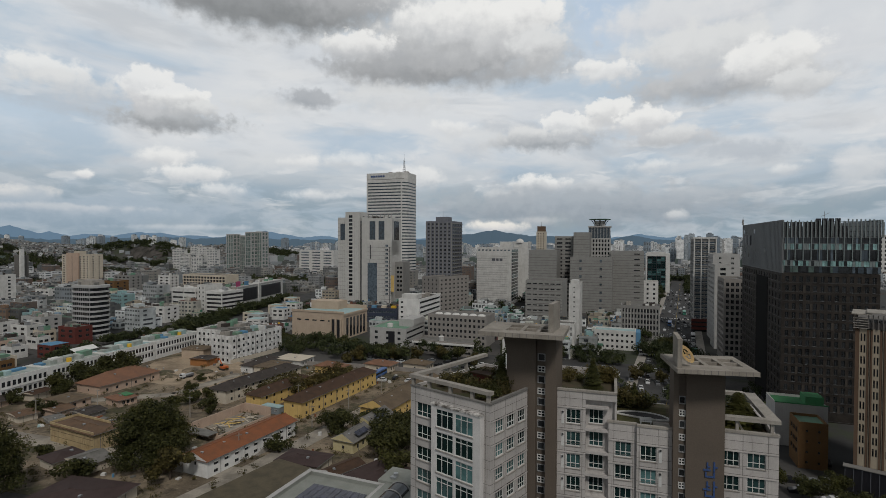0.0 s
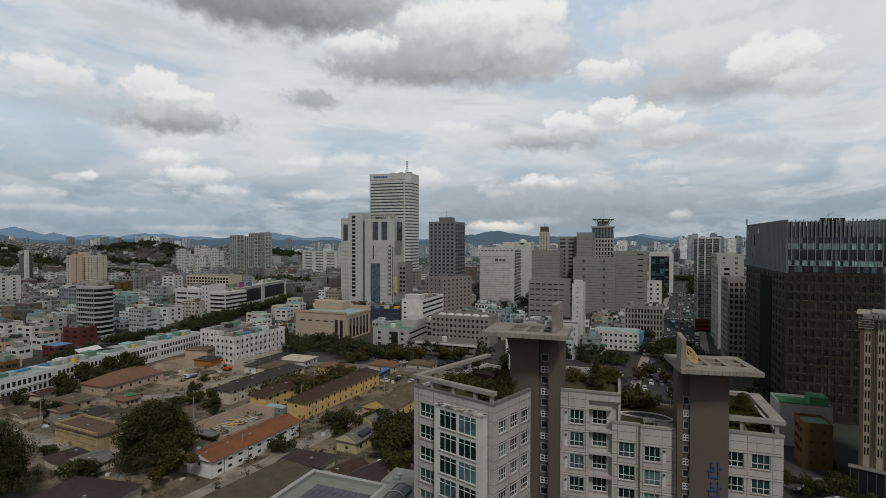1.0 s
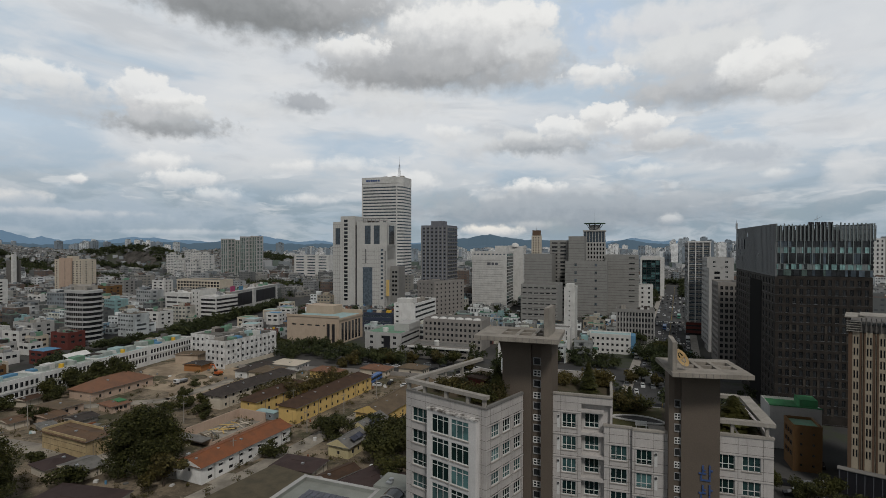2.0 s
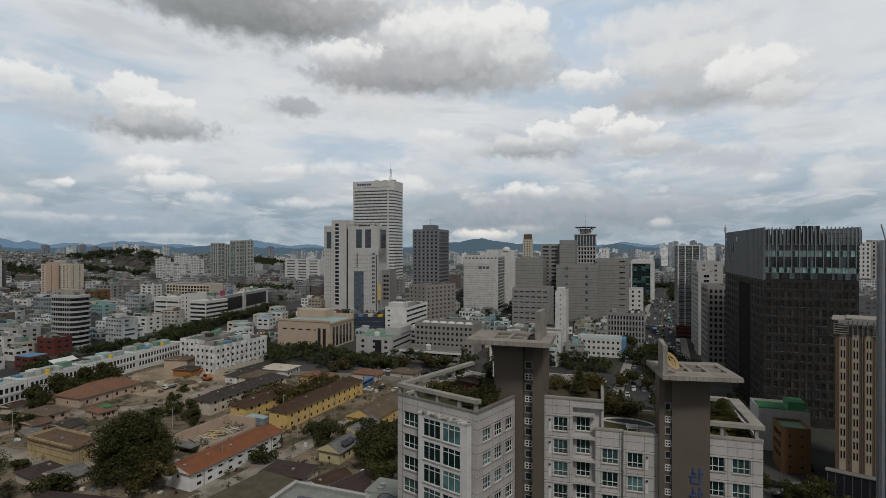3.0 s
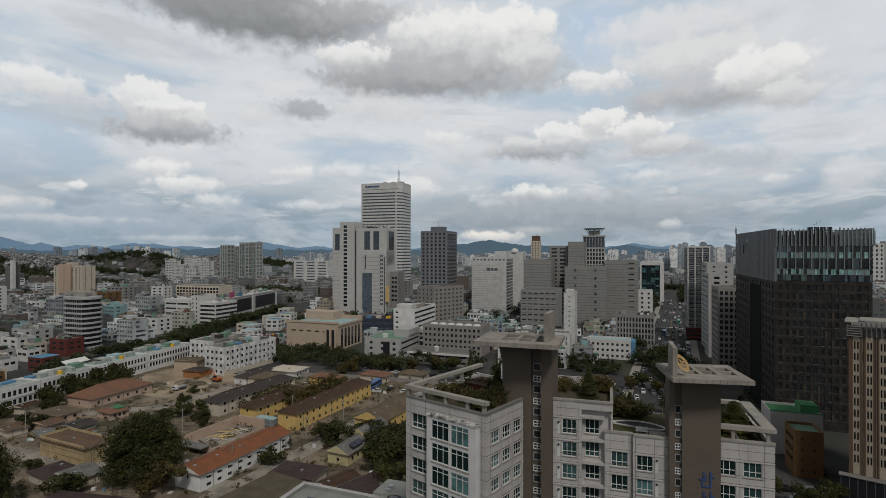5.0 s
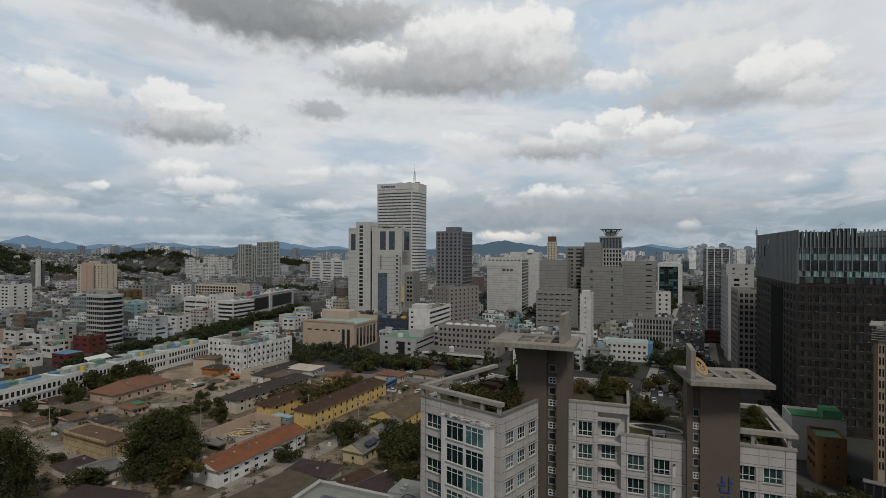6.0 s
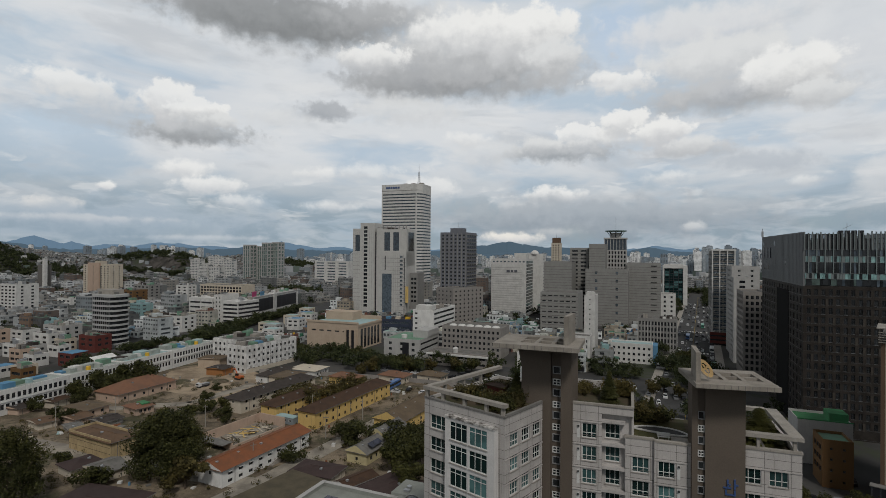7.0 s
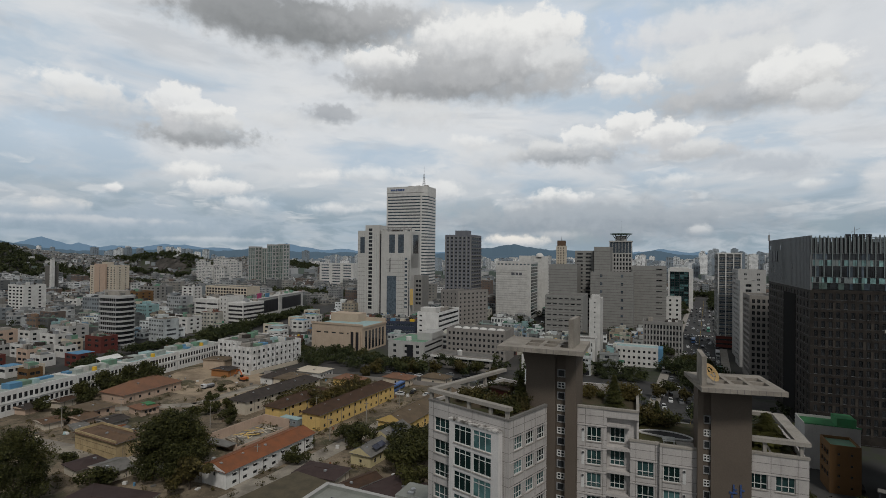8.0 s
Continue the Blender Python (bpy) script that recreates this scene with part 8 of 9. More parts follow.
site_truck(-119.9, 242, 245)
ex = thing("excavator", -108.9, 257, 0.05, 150, "orange excavator with bent boom on the site", "excavator")
M["orange_paint"] = surface("orange_machine_paint", (0.50, 0.12, 0.03), rough=0.45, bump=0)
for b in (-1.1, 1.1):
    part("track", Shape().box(-1.9, b - 0.3, 0, 1.9, b + 0.3, 0.8), "panel_black", ex)
part("body", Shape().box(-2.0, -1.3, 0.9, 1.2, 1.3, 2.0), "orange_paint", ex)
part("cab", Shape().box(0.0, 0.2, 2.0, 1.4, 1.3, 3.0), "glass", ex)
part("boom", Shape().tube((1.0, -0.3, 1.6), (3.6, -0.3, 4.9), 0.32, 0.28, 8).tube((3.6, -0.3, 4.9), (6.0, -0.3, 4.4), 0.28, 0.22, 8), "orange_paint", ex)
part("dipper", Shape().tube((6.0, -0.3, 4.5), (7.4, -0.3, 2.0), 0.22, 0.16, 8), "orange_paint", ex)
part("bucket", Shape().prism([(6.9, -0.8), (7.9, -0.8), (7.9, 0.2), (6.9, 0.2)], 1.2, 2.1), "concrete_dark", ex)
for i, (x, y, r, h) in enumerate(((-116, 252, 4.0, 1.2), (-128, 244, 3.0, 0.9), (-135, 250, 5, 1.1), (-106, 248, 3, 0.8), (-124, 256, 5, 1.0), (-112, 240, 2.5, 0.7))):
    solid("earth_mound", dome(r, h, 13, 4), "dirt", "low heap of sandy excavated earth", "earth heap", at=pose(x, y, 0.0, 0, 0, i * 40))
slab_on_ground("bare_earth", [(-112, 214), (-84, 222), (-90, 248), (-102, 270), (-140, 292), (-152, 272), (-150, 240), (-118, 228)], "sand", 0.06, "bare sandy earth of the building site", "earth")
# scattered yard clutter: pallets, drums, boards
for i in range(90):
    x, y = rc.uniform(-150, -20), rc.uniform(135, 262)
    if any((lambda u, v, o: o[3] - 1 < u < o[4] + 1 and -1 < v < o[5] + 1)((x - o[0]) * math.cos(o[2]) + (y - o[1]) * math.sin(o[2]), -(x - o[0]) * math.sin(o[2]) + (y - o[1]) * math.cos(o[2]), o) for o in OCCUPIED):
        continue
    if i % 3 == 0:
        solid("drum", Shape().tube((0, 0, 0), (0, 0, 0.9), 0.3, 0.3, 10), rc.choice(["blue_roof", "steel", "red_roof"]), "small metal drum standing in the yard", "drum", "yard drums", at=pose(x, y, 0.05))
    else:
        solid("crate", Shape().box(-0.6, -0.5, 0, 0.6, 0.5, 0.15).box(-0.55, -0.5, 0.15, 0.6, 0.45, rc.uniform(0.3, 1.2)), rc.choice(["cream", "tan_roof", "grey_roof", "white"]), "weathered wooden crate standing in the yard", "crate", "yard crates", at=pose(x, y, 0.05, 0, 0, rc.uniform(0, 90)))
WALLED = ((30, 238), (-30, 259), (-62, 266), (-104, 271))
for (ax, ay), (bx, by) in zip(WALLED, WALLED[1:]):
    solid("perimeter_wall", Shape().prism(strip(ax, ay, bx, by, 0.15, 0.15), 0, 2.1), "hospital_wall", "weathered grey wall along the street", "wall", kind="structure")
for i in range(22):
    f = i / 22
    copy_thing(park[rc.randrange(3)], pose(-52 + 92 * f + rc.uniform(-1, 1), 284.5 - 33 * f + rc.choice((0, 9)) , 0.06, 0, 0, -19 + rc.choice((0, 180))))
# a white swan-shaped garden sculpture among the low houses
neck = Shape()
bend = [(0.0, 0.0, 0.5), (0.5, 0.0, 1.1), (0.55, 0.0, 1.9), (0.25, 0.0, 2.5), (-0.25, 0.0, 2.6), (-0.5, 0.0, 2.2)]
neck.v, neck.f = list(dome(0.9, 1.1, 12, 5).v), list(dome(0.9, 1.1, 12, 5).f)
neck.m = [0] * len(neck.f)
for p0, p1 in zip(bend, bend[1:]):
    neck.tube(p0, p1, 0.22, 0.19, 8)
solid("sculpture", neck, "frame_white", "white curved garden sculpture among low houses", "sculpture", at=pose(-18.8, 146.5, 0.05, 0, 0, 20))
# utility poles along the lanes
for i, (x, y) in enumerate(((-45, 178), (-36, 198), (-26, 219), (-60, 152), (-84, 156), (-100, 184), (-131, 196), (-145, 184), (-92, 188), (-57, 204))):
    up = thing("utility_pole", x, y, 0, 20, "grey concrete utility pole beside the lane", "pole", "utility poles")
    part("post", Shape().tube((0, 0, -0.2), (0, 0, 8.0), 0.16, 0.10, 8), "concrete", up)
    part("crossarm", Shape().box(-0.9, -0.06, 7.2, 0.9, 0.06, 7.35), "concrete_dark", up)


# ---------------------------------------------------------------- the town: small houses, distant blocks, hills
ROADS = [([ave(-300, 0), ave(600, 0)], 27), ([(-200, 282), (-198, 300), (-180, 365), (-171, 410), (-163, 470), (-156, 560), (-150, 700)], 19), ([(-140, 345), (40, 282), (150, 245)], 13), ([(-100, 520), (290, 460)], 14), ([(-150, 600), (-60, 480)], 14)]


def town_house(w, d, floors, seed):
    """A small flat-roofed house: walls, parapet, roof, windows on two sides, things on the roof."""
    r = random.Random(seed)
    root = thing("town_house", 0, 0, -60, 0, "", "")
    h = floors * 3.1 + 0.3
    p = Shape().box(0, 0, -3, w, d, h)
    rf_ = Shape().box(0.25, 0.25, h, w - 0.25, d - 0.25, h + 0.12)
    for _ in range(7):
        a, c, k = r.uniform(0.4, w - 2.2), r.uniform(0.4, d - 2.0), r.uniform(0.5, 1.7)
        rf_.box(a, c, h + 0.12, a + r.uniform(0.5, 1.8), c + r.uniform(0.5, 1.5), h + 0.12 + k, r.choice((0, 1, 2, 2)))
    part("roof", rf_, ["town_roof", "concrete_dark", "town"], root)
    p.ring(0, 0, w, d, 0.22, h + 0.003, h + 0.85)
    for f in range(1, floors + 1):
        p.box(-0.22, -0.25, f * 3.1 - 0.12, w + 0.22, -0.003, f * 3.1 + 0.1)
    part("wall", p, "town", root)
    part("shop_front", Shape().box(0.6, -0.12, 0.1, w - 0.6, -0.004, 2.5), "panel_black", root)
    if seed % 2:
        part("annex", Shape().box(w + 0.003, d * 0.2, -3, w + 2.6, d * 0.9, h * 0.55), "town", root)
        part("annex_roof", Shape().box(w + 0.004, d * 0.2 - 0.2, h * 0.55 + 0.003, w + 2.9, d * 0.9 + 0.2, h * 0.55 + 0.2), "town_roof", root)
    for k in range(3):
        u, f = r.uniform(0.8, w - 1.4), r.randrange(1, floors) if floors > 1 else 0
        part("air_unit", Shape().box(u, -0.75, f * 3.1 + 0.15, u + 0.9, -0.26, f * 3.1 + 0.85), "stone", root)
    kind = seed % 3
    mats = (r.choice(["frame_white", "frame_grey", "frame_dark"]), "glass")
    for f in range(floors):
        zf = f * 3.1 + 1.0
        if kind == 0:
            part("window", window_mesh(round(w * 0.8, 1), 1.4, max(3, int(w / 2)), 1, 0.12, mats), None, root, "", side_matrix("front", 0, w / 2, 0.01, zf))
            if f % 2:
                part("window", window_mesh(round(d * 0.55, 1), 1.4, 4, 1, 0.12, mats), None, root, "", side_matrix("right", w, d / 2, 0.01, zf))
        else:
            for u in (spread(0.8, w - 0.8, 2) if kind == 1 and f % 2 else [w * (0.4 + 0.2 * (f % 2))]):
                part("window", window_mesh(2.4 if kind == 1 else 4.2, 1.4, 3 if kind == 1 else 4, 1, 0.1, mats), None, root, "", side_matrix("front", 0, u, 0.01, zf))
            if f % 2 == 0:
                part("window", window_mesh(1.6, 1.4, 2, 1, 0.1, mats), None, root, "", side_matrix("right", w, d * 0.4, 0.01, zf))
    x, y = r.uniform(0.5, w * 0.4), r.uniform(d * 0.3, d * 0.5)
    part("stair_head", Shape().box(x, y, h + 0.12, x + w * 0.4, y + d * 0.35, h + 2.6), r.choice(["town", "town", "grey_roof"]), root)
    if r.random() < 0.7:
        part("water_tank", Shape().tube((w * 0.75, d * 0.6, h + 0.12), (w * 0.75, d * 0.6, h + 1.7), 0.9, 0.8, 10), r.choice(["yellow_tank", "blue_roof", "steel", "steel"]), root)
    if r.random() < 0.6:
        part("roof_shed", Shape().box(w * 0.5, 0.6, h + 0.12, w * 0.9, d * 0.35, h + 1.9), r.choice(["green_roof", "blue_roof", "aqua_roof", "grey_roof", "tan_roof"]), root)
    return root, w, d, floors


variants = [town_house(w, d, f, i) for i, (w, d, f) in enumerate(((8, 7, 2), (10, 8, 3), (7, 9, 3), (11, 9, 4), (9, 10, 2), (10, 8, 5), (8, 8, 4), (13, 9, 3), (8, 7, 2), (10, 10, 3), (13, 10, 5), (9, 8, 3), (12, 8, 2), (10, 10, 6)))]
WORDS = {2: "low two-storey", 3: "plain three-storey", 4: "plain four-storey", 5: "narrow five-storey", 6: "upright six-storey"}
rf = random.Random(33)
ga = radians(-20)
gx, gy = Vector((math.cos(ga), math.sin(ga))), Vector((-math.sin(ga), math.cos(ga)))
placed = 0
for iy in range(16, 60):
    for ix in range(-62, 40):
        u, v = ix * 13.6 + rf.uniform(-1.2, 1.2), iy * 12.6 + rf.uniform(-1.2, 1.2)
        if ix % 6 == 0 or iy % 5 == 0:
            continue
        x, y = gx.x * u + gy.x * v, gx.y * u + gy.y * v
        dist = math.hypot(x, y)
        if y < 205 or dist > 375 or abs(math.degrees(math.atan2(x, y))) > 45:
            continue
        cx, cy = x + gx.x * 6 + gy.x * 5, y + gx.y * 6 + gy.y * 5
        if blocked(cx, cy, 7.5) or inside(cx, cy, yard) or any(near_line(cx, cy, p, w) for p, w in ROADS) or inside(cx, cy, [(55, 210), (130, 200), (140, 300), (70, 290)]):
            continue
        if -205 < x < -140 and y > 350 or -130 < x < 22 and y < 300 or y < 205 or x > -205 + (y - 240) * 0.25 and x < -130 and y < 300:
            continue
        veg = noise.noise(Vector((x * 0.011, y * 0.011, 3.3)))
        if veg > 0.26 and rf.random() < 0.8:
            for _ in range(3):
                WOODS.append((x + rf.uniform(0, 14), y + rf.uniform(0, 12), 0, rf.uniform(0.8, 1.3)))
            continue
        pick = [q for q in variants if q[3] <= (3 if dist < 400 and rf.random() < 0.75 else 4 if dist < 460 else 6)]
        if -150 < x < 175 and y > 300:
            pick = [q for q in variants if q[3] <= 3 and (x > -20 or q[3] == 2)]
        root, w, d, fl = pick[rf.randrange(len(pick))]
        if rf.random() < 0.4:
            WOODS.append((x - 2.2 * gx.x + rf.uniform(-1, 1), y - 2.2 * gx.y + rf.uniform(-1, 1), 0, rf.uniform(0.45, 0.8)))
        hs = copy_thing(root, pose(x, y, hill(x, y) + rf.uniform(0, 0.4), 0, 0, -20 + rf.uniform(-4, 4)))
        tagged(hs, f"{WORDS[fl]} town house with cluttered flat roof", "house", "town houses")
        placed += 1
for root, *_ in variants:
    for o in [*root.children_recursive, root]:
        bpy.data.objects.remove(o)


def far_block(w, d, h, storeys, mat, s=None, mx=None):
    """A distant block: walls, window strips on each storey, a roof and a stair head."""
    s = s or Shape()
    s.box(0, 0, -4, w, d, h, 0, mx)
    s.box(0.4, 0.4, h + 0.02, w - 0.4, d - 0.4, h + 0.25, 2, mx)
    n = max(1, int(storeys))
    q = random.Random(int(w * 31 + d * 17 + h * 7))
    bays = max(2, int(w / q.choice((2.6, 3.4, 4.6))))
    tall = q.uniform(0.32, 0.46)
    for f in range(n):
        z0 = h * (f + 0.33) / n
        z1 = z0 + h / n * tall
        for i in range(bays):
            if q.random() < 0.9:
                s.box(w * (i + 0.22) / bays, -0.12, z0, w * (i + 0.78) / bays, -0.01, z1, 1, mx)
        s.box(w + 0.01, d * 0.2, z0, w + 0.12, d * q.choice((0.42, 0.8)), z1, 1, mx)
    a, b_ = q.uniform(0.05, 0.45), q.uniform(0.1, 0.4)
    s.box(w * a, d * b_, h + 0.26, w * (a + 0.38), d * (b_ + 0.4), h + 2.6, 0, mx)
    for i in range(6):
        a, b_, k = q.uniform(0.05, 0.8), q.uniform(0.05, 0.75), q.uniform(0.8, 2.2)
        s.box(w * a, d * b_, h + 0.26, w * a + q.uniform(0.8, 2.2), d * b_ + q.uniform(0.8, 2.2), h + 0.26 + k, q.choice((0, 1, 2, 2)), mx)
    return s


MID = ((9, 7, 5.5), (12, 10, 10), (7, 7, 4.5), (14, 11, 13), (10, 8, 7), (16, 12, 16), (6, 6, 4.0), (20, 13, 22), (13, 10, 7), (18, 14, 30), (11, 12, 8), (8, 10, 11), (13, 8, 9), (15, 9, 6), (9, 9, 13), (17, 11, 11), (10, 11, 17), (12, 7, 5))
mid_meshes = [far_block(w, d, h, h / 3.2, "town").data("town_block", ["town", "far_glass", "town_roof"]) for w, d, h in MID]
spots = []
for iy in range(18, 92):
    for ix in range(-96, 60):
        u, v = ix * 15.5 + rf.uniform(-3.5, 3.5), iy * 15.0 + rf.uniform(-3.5, 3.5)
        x, y = gx.x * u + gy.x * v, gx.y * u + gy.y * v
        dist = math.hypot(x, y)
        if (-690 < x < -555 and 990 < y < 1085) or (-205 < x < -135 and 375 < y < 620) or not 375 < dist < 1560 or (dist > 1180 and hill(x, y) < 10) or abs(math.degrees(math.atan2(x, y))) > 44 or rf.random() < 0.12:
            continue
        if blocked(x + 5, y + 4, 8) or any(near_line(x, y, p, w) for p, w in ROADS[:2]):
            continue
        z = hill(x, y)
        az_ = math.degrees(math.atan2(x, y))
        wood = (math.hypot((x + 640) / 1.7, y - 1130) < 68) or (noise.noise(Vector((x * 0.006, y * 0.006, 8.1))) > (0.12 if z > 20 else 0.36))
        if wood:
            for _ in range(3):
                WOODS.append((x + rf.uniform(-8, 8), y + rf.uniform(-8, 8), hill(x, y) - 0.5, rf.uniform(1.0, 1.6)))
            continue
        k = rf.choice((0, 2, 6, 0, 2, 4)) if z > 12 else rf.choice((0, 1, 2, 3, 4, 5, 8, 10, 11, 12, 13, 14, 15, 16, 17, 1, 4, 10, 12, 7 if rf.random() < 0.35 else 3, 9 if (az_ > -5 and rf.random() < 0.3) else 1))
        if -150 < x < 175 and y < 520:
            k = rf.choice((0, 2, 4, 6, 13, 17))
        if z > 10:
            for _ in range(2):
                xx, yy = x + rf.uniform(-8, 8), y + rf.uniform(-8, 8)
                spots.append((dist + 700, xx, yy, hill(xx, yy), rf.choice((2, 6, 6)), rf.uniform(-50, 30)))
        if rf.random() < 0.3:
            WOODS.append((x - 4 + rf.uniform(-2, 2), y - 3, hill(x, y) - 0.3, rf.uniform(0.7, 1.2)))
        spots.append((dist, x, y, z, k, -20 + rf.uniform(-25, 25) * (1 if z > 12 else 0.3)))
for i, (x, y, z, w) in enumerate(((-512, 980, 4, 7), (-492, 1010, 7, 7), (-470, 990, 6, 7), (-452, 985, 4, 7), (-457, 900, 0, 7), (-432, 890, -1, 7))):
    solid("white_apartment", far_block(22, 15, 38 + 2 * z, 15, "white").data("white_apartment", ["white", "glass_blue", "grey_roof"]), None, "white apartment tower with grey window rows", "apartment building", "white apartment cluster", at=pose(x, y, 0, 0, 0, -20))
spots.sort()
rest = Shape()
for i, (dist, x, y, z, k, a) in enumerate(spots):
    if i < 260:
        solid("town_block", mid_meshes[k], None, "pale town block with rows of windows", "building", "town blocks", at=pose(x, y, z, 0, 0, a))
    else:
        far_block(*MID[k], MID[k][2] / 3.2, "town", rest, pose(x, y, z, 0, 0, a))
solid("hillside_town", rest, [town_paint("hillside_paint", [(0.359, 0.370, 0.370), (0.242, 0.246, 0.246), (0.312, 0.304, 0.281), (0.62, 0.63, 0.63), (0.164, 0.164, 0.160), (0.257, 0.242, 0.218), (0.140, 0.098, 0.078), (0.218, 0.242, 0.257), (0.117, 0.121, 0.121), (0.094, 0.101, 0.094)], island=True), "far_glass", "town_roof"], "crowded hillside town of small pale houses", "town", kind="stuff")

# woods on the hill and between the houses
for i in range(150):
    a = rf.uniform(-1.0, 1.0)
    x, y = -619 + 78 * a, 1036 + 8 * abs(a) + rf.uniform(-9, 9)
    if abs(a) > 0.5 or rf.random() < 0.35:
        WOODS.append((x, y, max(hill(x, y), 6 + 14 * abs(a) * rf.random()), rf.uniform(0.9, 1.4)))
wood_leaves = Shape()
gw_ = np.random.RandomState(8)
for x, y, z, k in WOODS:
    near_ = math.hypot(x, y) < 560
    close = math.hypot(x, y) < 330
    tall = gw_.uniform(0.75, 1.3)
    cs = crown_shape(4.2 * k / tall ** 0.5, 8.0 * k * tall, (0.48 if close else 0.7 if near_ else 1.0) * k, 560 if close else 260 if near_ else 110, int(gw_.randint(1e6)), 7)
    i0 = len(wood_leaves.v)
    wood_leaves.v += [(x + q[0], y + q[1], z + q[2]) for q in cs.v]
    wood_leaves.f += [tuple(i0 + q for q in f) for f in cs.f]
wood_leaves.m = [0] * len(wood_leaves.f)
solid("woods", wood_leaves, "leaf_far", "dark green woods between houses and on hills", "woods", kind="stuff")

# cliff on the wooded hill
cliff = Shape()
gq = np.random.RandomState(3)
nx_, nz_ = 22, 9
for k in range(nz_):
    for i in range(nx_):
        cliff.v.append((-658 + i * 3.6 + gq.uniform(-1.8, 1.8), 1046 + 4.5 * k + gq.uniform(-3.5, 3.5) - 12 * math.exp(-((i - 9) / 6) ** 2), 8 + k * 5.2 * (0.55 + 0.45 * math.sin(math.pi * (i + 1) / (nx_ + 1))) + gq.uniform(-1.2, 1.2)))
for k in range(nz_ - 1):
    for i in range(nx_ - 1):
        cliff.f.append((k * nx_ + i, k * nx_ + i + 1, (k + 1) * nx_ + i + 1, (k + 1) * nx_ + i))
cliff.m = [0] * len(cliff.f)
solid("rock_cliff", cliff, surface("bare_rock", (0.085, 0.077, 0.07), (0.045, 0.042, 0.037), scale=0.06, fine=0.6, amount=0.9, bump=0.6), "bare brown rock cliff on wooded hill", "cliff", kind="structure")

# distant apartment towers towards the horizon
FAR = ((16, 14, 60), (30, 13, 48), (36, 13, 55), (18, 16, 72), (26, 13, 40), (14, 14, 82), (44, 14, 44))
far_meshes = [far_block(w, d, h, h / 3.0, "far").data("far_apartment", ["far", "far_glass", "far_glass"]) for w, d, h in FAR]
far_spots = []
for a0, a1, r0, r1, n, picks in ((-36.6, -32.4, 1900, 2300, 16, (3, 5, 0, 3)), (-42, -39, 2300, 2600, 4, (3, 5)), (-31, -26, 2200, 2800, 22, (3, 5, 3, 0)), (-24, -12, 1500, 2600, 32, (4, 6, 1, 0)), (-12, 4, 1400, 2700, 44, (1, 4, 6, 0, 2)), (4, 14, 1100, 2600, 56, (0, 1, 2, 4, 6)), (14, 23.5, 1300, 2700, 56, (0, 1, 2, 3, 6)), (23.5, 32, 1350, 2100, 125, (0, 3, 5, 0, 2, 3)), (31, 44, 1500, 2600, 20, (0, 1, 3, 5))):
    for i in range(n):
        a, rr0 = radians(rf.uniform(a0, a1)), rf.uniform(r0, r1)
        x, y = rr0 * math.sin(a), rr0 * math.cos(a)
        k, sink, turned = rf.choice(picks), rf.uniform(0, 14), rf.choice((-20, -20, 25, 60)) + rf.uniform(-6, 6)
        far_spots.append((rr0, k, x, y, hill(x, y) - sink, turned))
far_spots.sort()
far_rest = Shape()
for i, (rr0, k, x, y, z, turned) in enumerate(far_spots):
    if i < 180:
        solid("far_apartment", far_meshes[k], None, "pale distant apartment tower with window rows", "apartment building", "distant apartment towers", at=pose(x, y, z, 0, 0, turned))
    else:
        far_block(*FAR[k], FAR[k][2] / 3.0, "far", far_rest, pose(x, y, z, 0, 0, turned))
solid("horizon_apartments", far_rest, [town_paint("horizon_paint", FAR_HAZED_PAINT, streak=0.1, island=True), "far_glass", "far_glass"], "pale apartment towers crowding the horizon", "apartment buildings", kind="stuff")
low = Shape()
for i in range(5200):
    a, rr0 = radians(rf.uniform(-46, 46)), 1180 + 2600 * rf.random() ** 1.4
    x, y = rr0 * math.sin(a), rr0 * math.cos(a)
    z, w, d, h = hill(x, y), rf.uniform(9, 26), rf.uniform(9, 18), rf.choice((6, 8, 10, 12, 16, 24))
    if z > 6:
        if rf.random() < 0.5:
            continue
        w, d, h = rf.uniform(6, 10), rf.uniform(6, 9), rf.uniform(3, 6)
    low.box(-w / 2, -d / 2, -4, w / 2, d / 2, h, rf.randrange(4), pose(x, y, z, 0, 0, rf.uniform(-40, 40)))
solid("distant_town", low, [surface("distant_roofs_a", (0.34, 0.35, 0.36), scale=0.02), surface("distant_roofs_b", (0.46, 0.46, 0.45), scale=0.02), surface("distant_roofs_c", (0.24, 0.26, 0.27), scale=0.02), surface("distant_roofs_d", (0.13, 0.16, 0.14), scale=0.02)], "distant town of many small pale roofs", "town", kind="stuff")

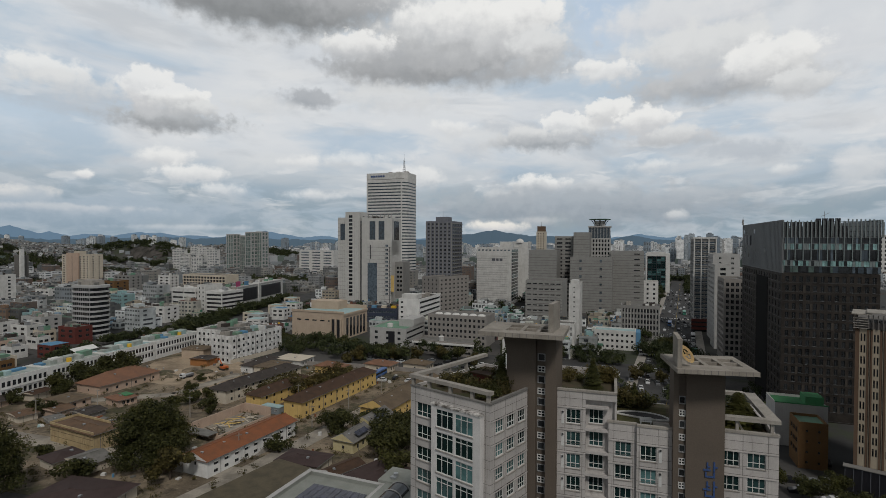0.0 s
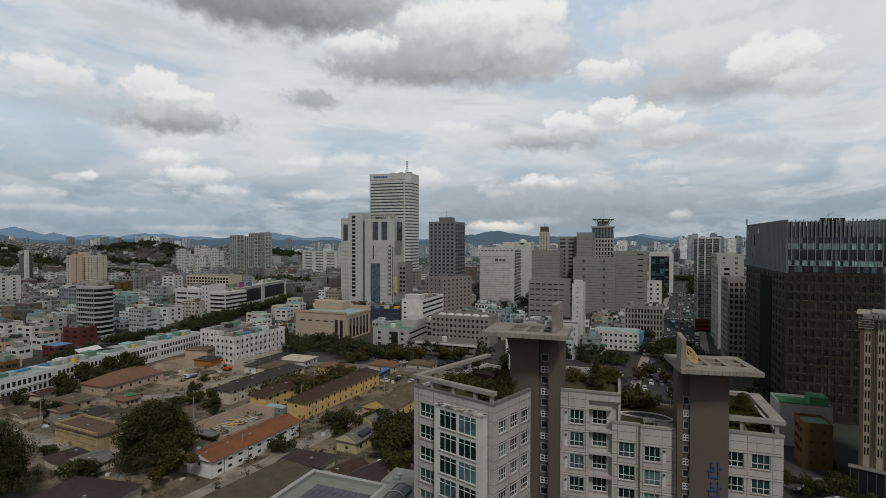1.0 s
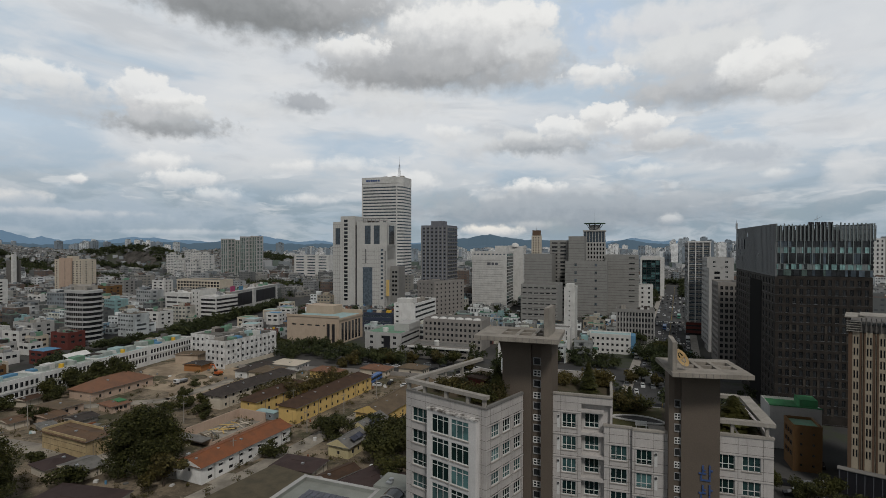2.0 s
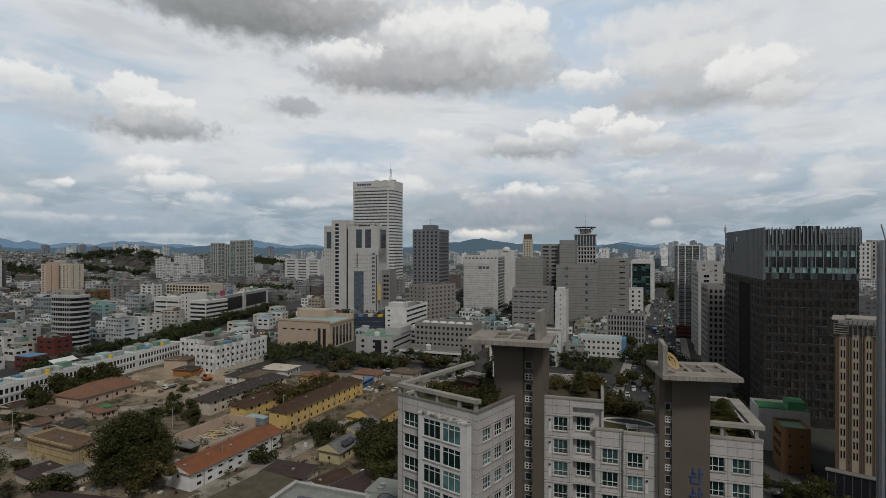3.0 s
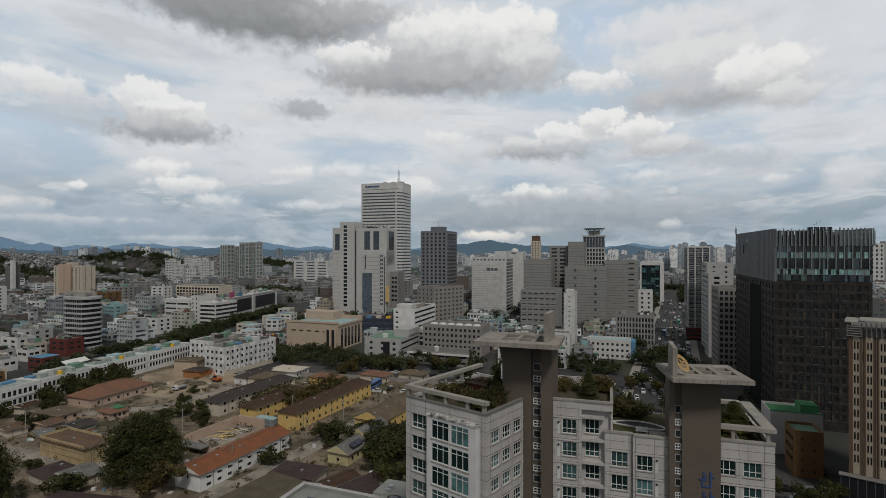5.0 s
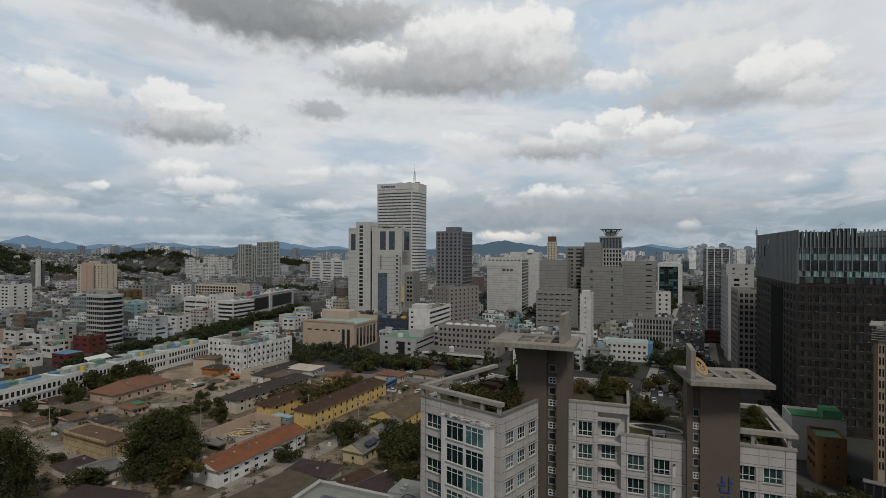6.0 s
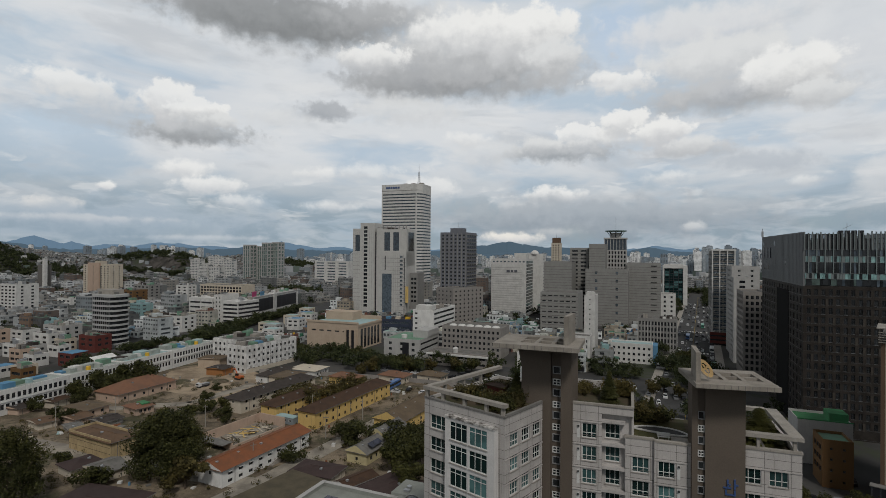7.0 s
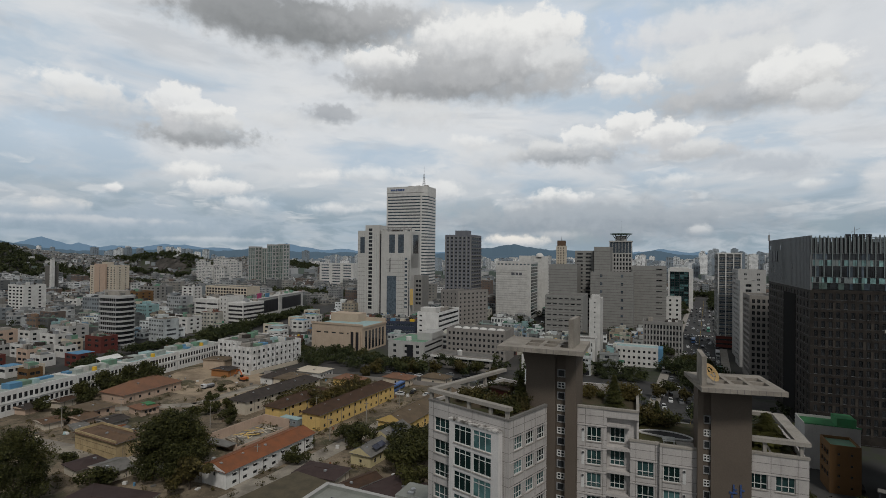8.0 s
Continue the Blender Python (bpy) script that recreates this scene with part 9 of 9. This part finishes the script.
# ridges on the horizon, distance haze put into their colour and a faint glow
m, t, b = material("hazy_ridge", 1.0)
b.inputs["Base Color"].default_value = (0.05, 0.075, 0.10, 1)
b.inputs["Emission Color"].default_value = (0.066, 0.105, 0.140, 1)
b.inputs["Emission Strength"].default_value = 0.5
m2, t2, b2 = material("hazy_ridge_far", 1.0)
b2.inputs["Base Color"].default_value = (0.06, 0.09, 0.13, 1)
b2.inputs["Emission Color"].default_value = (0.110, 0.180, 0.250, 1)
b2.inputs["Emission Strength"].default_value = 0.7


def ridge(name, radius, mat, peaks, floor_h, label):
    s = Shape()
    n = 420
    for i in range(n + 1):
        a = -62 + 124 * i / n
        h = floor_h
        for pa, ph, pw in peaks:
            h = max(h, ph * max(0.0, 1 - abs(a - pa) / pw) ** 0.9)
        h += 8 * noise.noise(Vector((a * 0.9, radius * 0.01, 0))) + 7 * noise.noise(Vector((a * 2.3, 5, radius * 0.01))) + 3 * noise.noise(Vector((a * 6.1, 2, radius * 0.01)))
        sa, ca = math.sin(radians(a)), math.cos(radians(a))
        s.v += [(sa * (radius - 350), ca * (radius - 350), -5), (sa * (radius - 120), ca * (radius - 120), 65 * 0.3 + h * 0.45), (sa * radius, ca * radius, 65 + h)]
    for i in range(n):
        for k in range(2):
            s.f.append((3 * i + k, 3 * i + 3 + k, 3 * i + 4 + k, 3 * i + 1 + k))
    s.m = [0] * len(s.f)
    solid(name, s, mat, label, "mountains", kind="structure")


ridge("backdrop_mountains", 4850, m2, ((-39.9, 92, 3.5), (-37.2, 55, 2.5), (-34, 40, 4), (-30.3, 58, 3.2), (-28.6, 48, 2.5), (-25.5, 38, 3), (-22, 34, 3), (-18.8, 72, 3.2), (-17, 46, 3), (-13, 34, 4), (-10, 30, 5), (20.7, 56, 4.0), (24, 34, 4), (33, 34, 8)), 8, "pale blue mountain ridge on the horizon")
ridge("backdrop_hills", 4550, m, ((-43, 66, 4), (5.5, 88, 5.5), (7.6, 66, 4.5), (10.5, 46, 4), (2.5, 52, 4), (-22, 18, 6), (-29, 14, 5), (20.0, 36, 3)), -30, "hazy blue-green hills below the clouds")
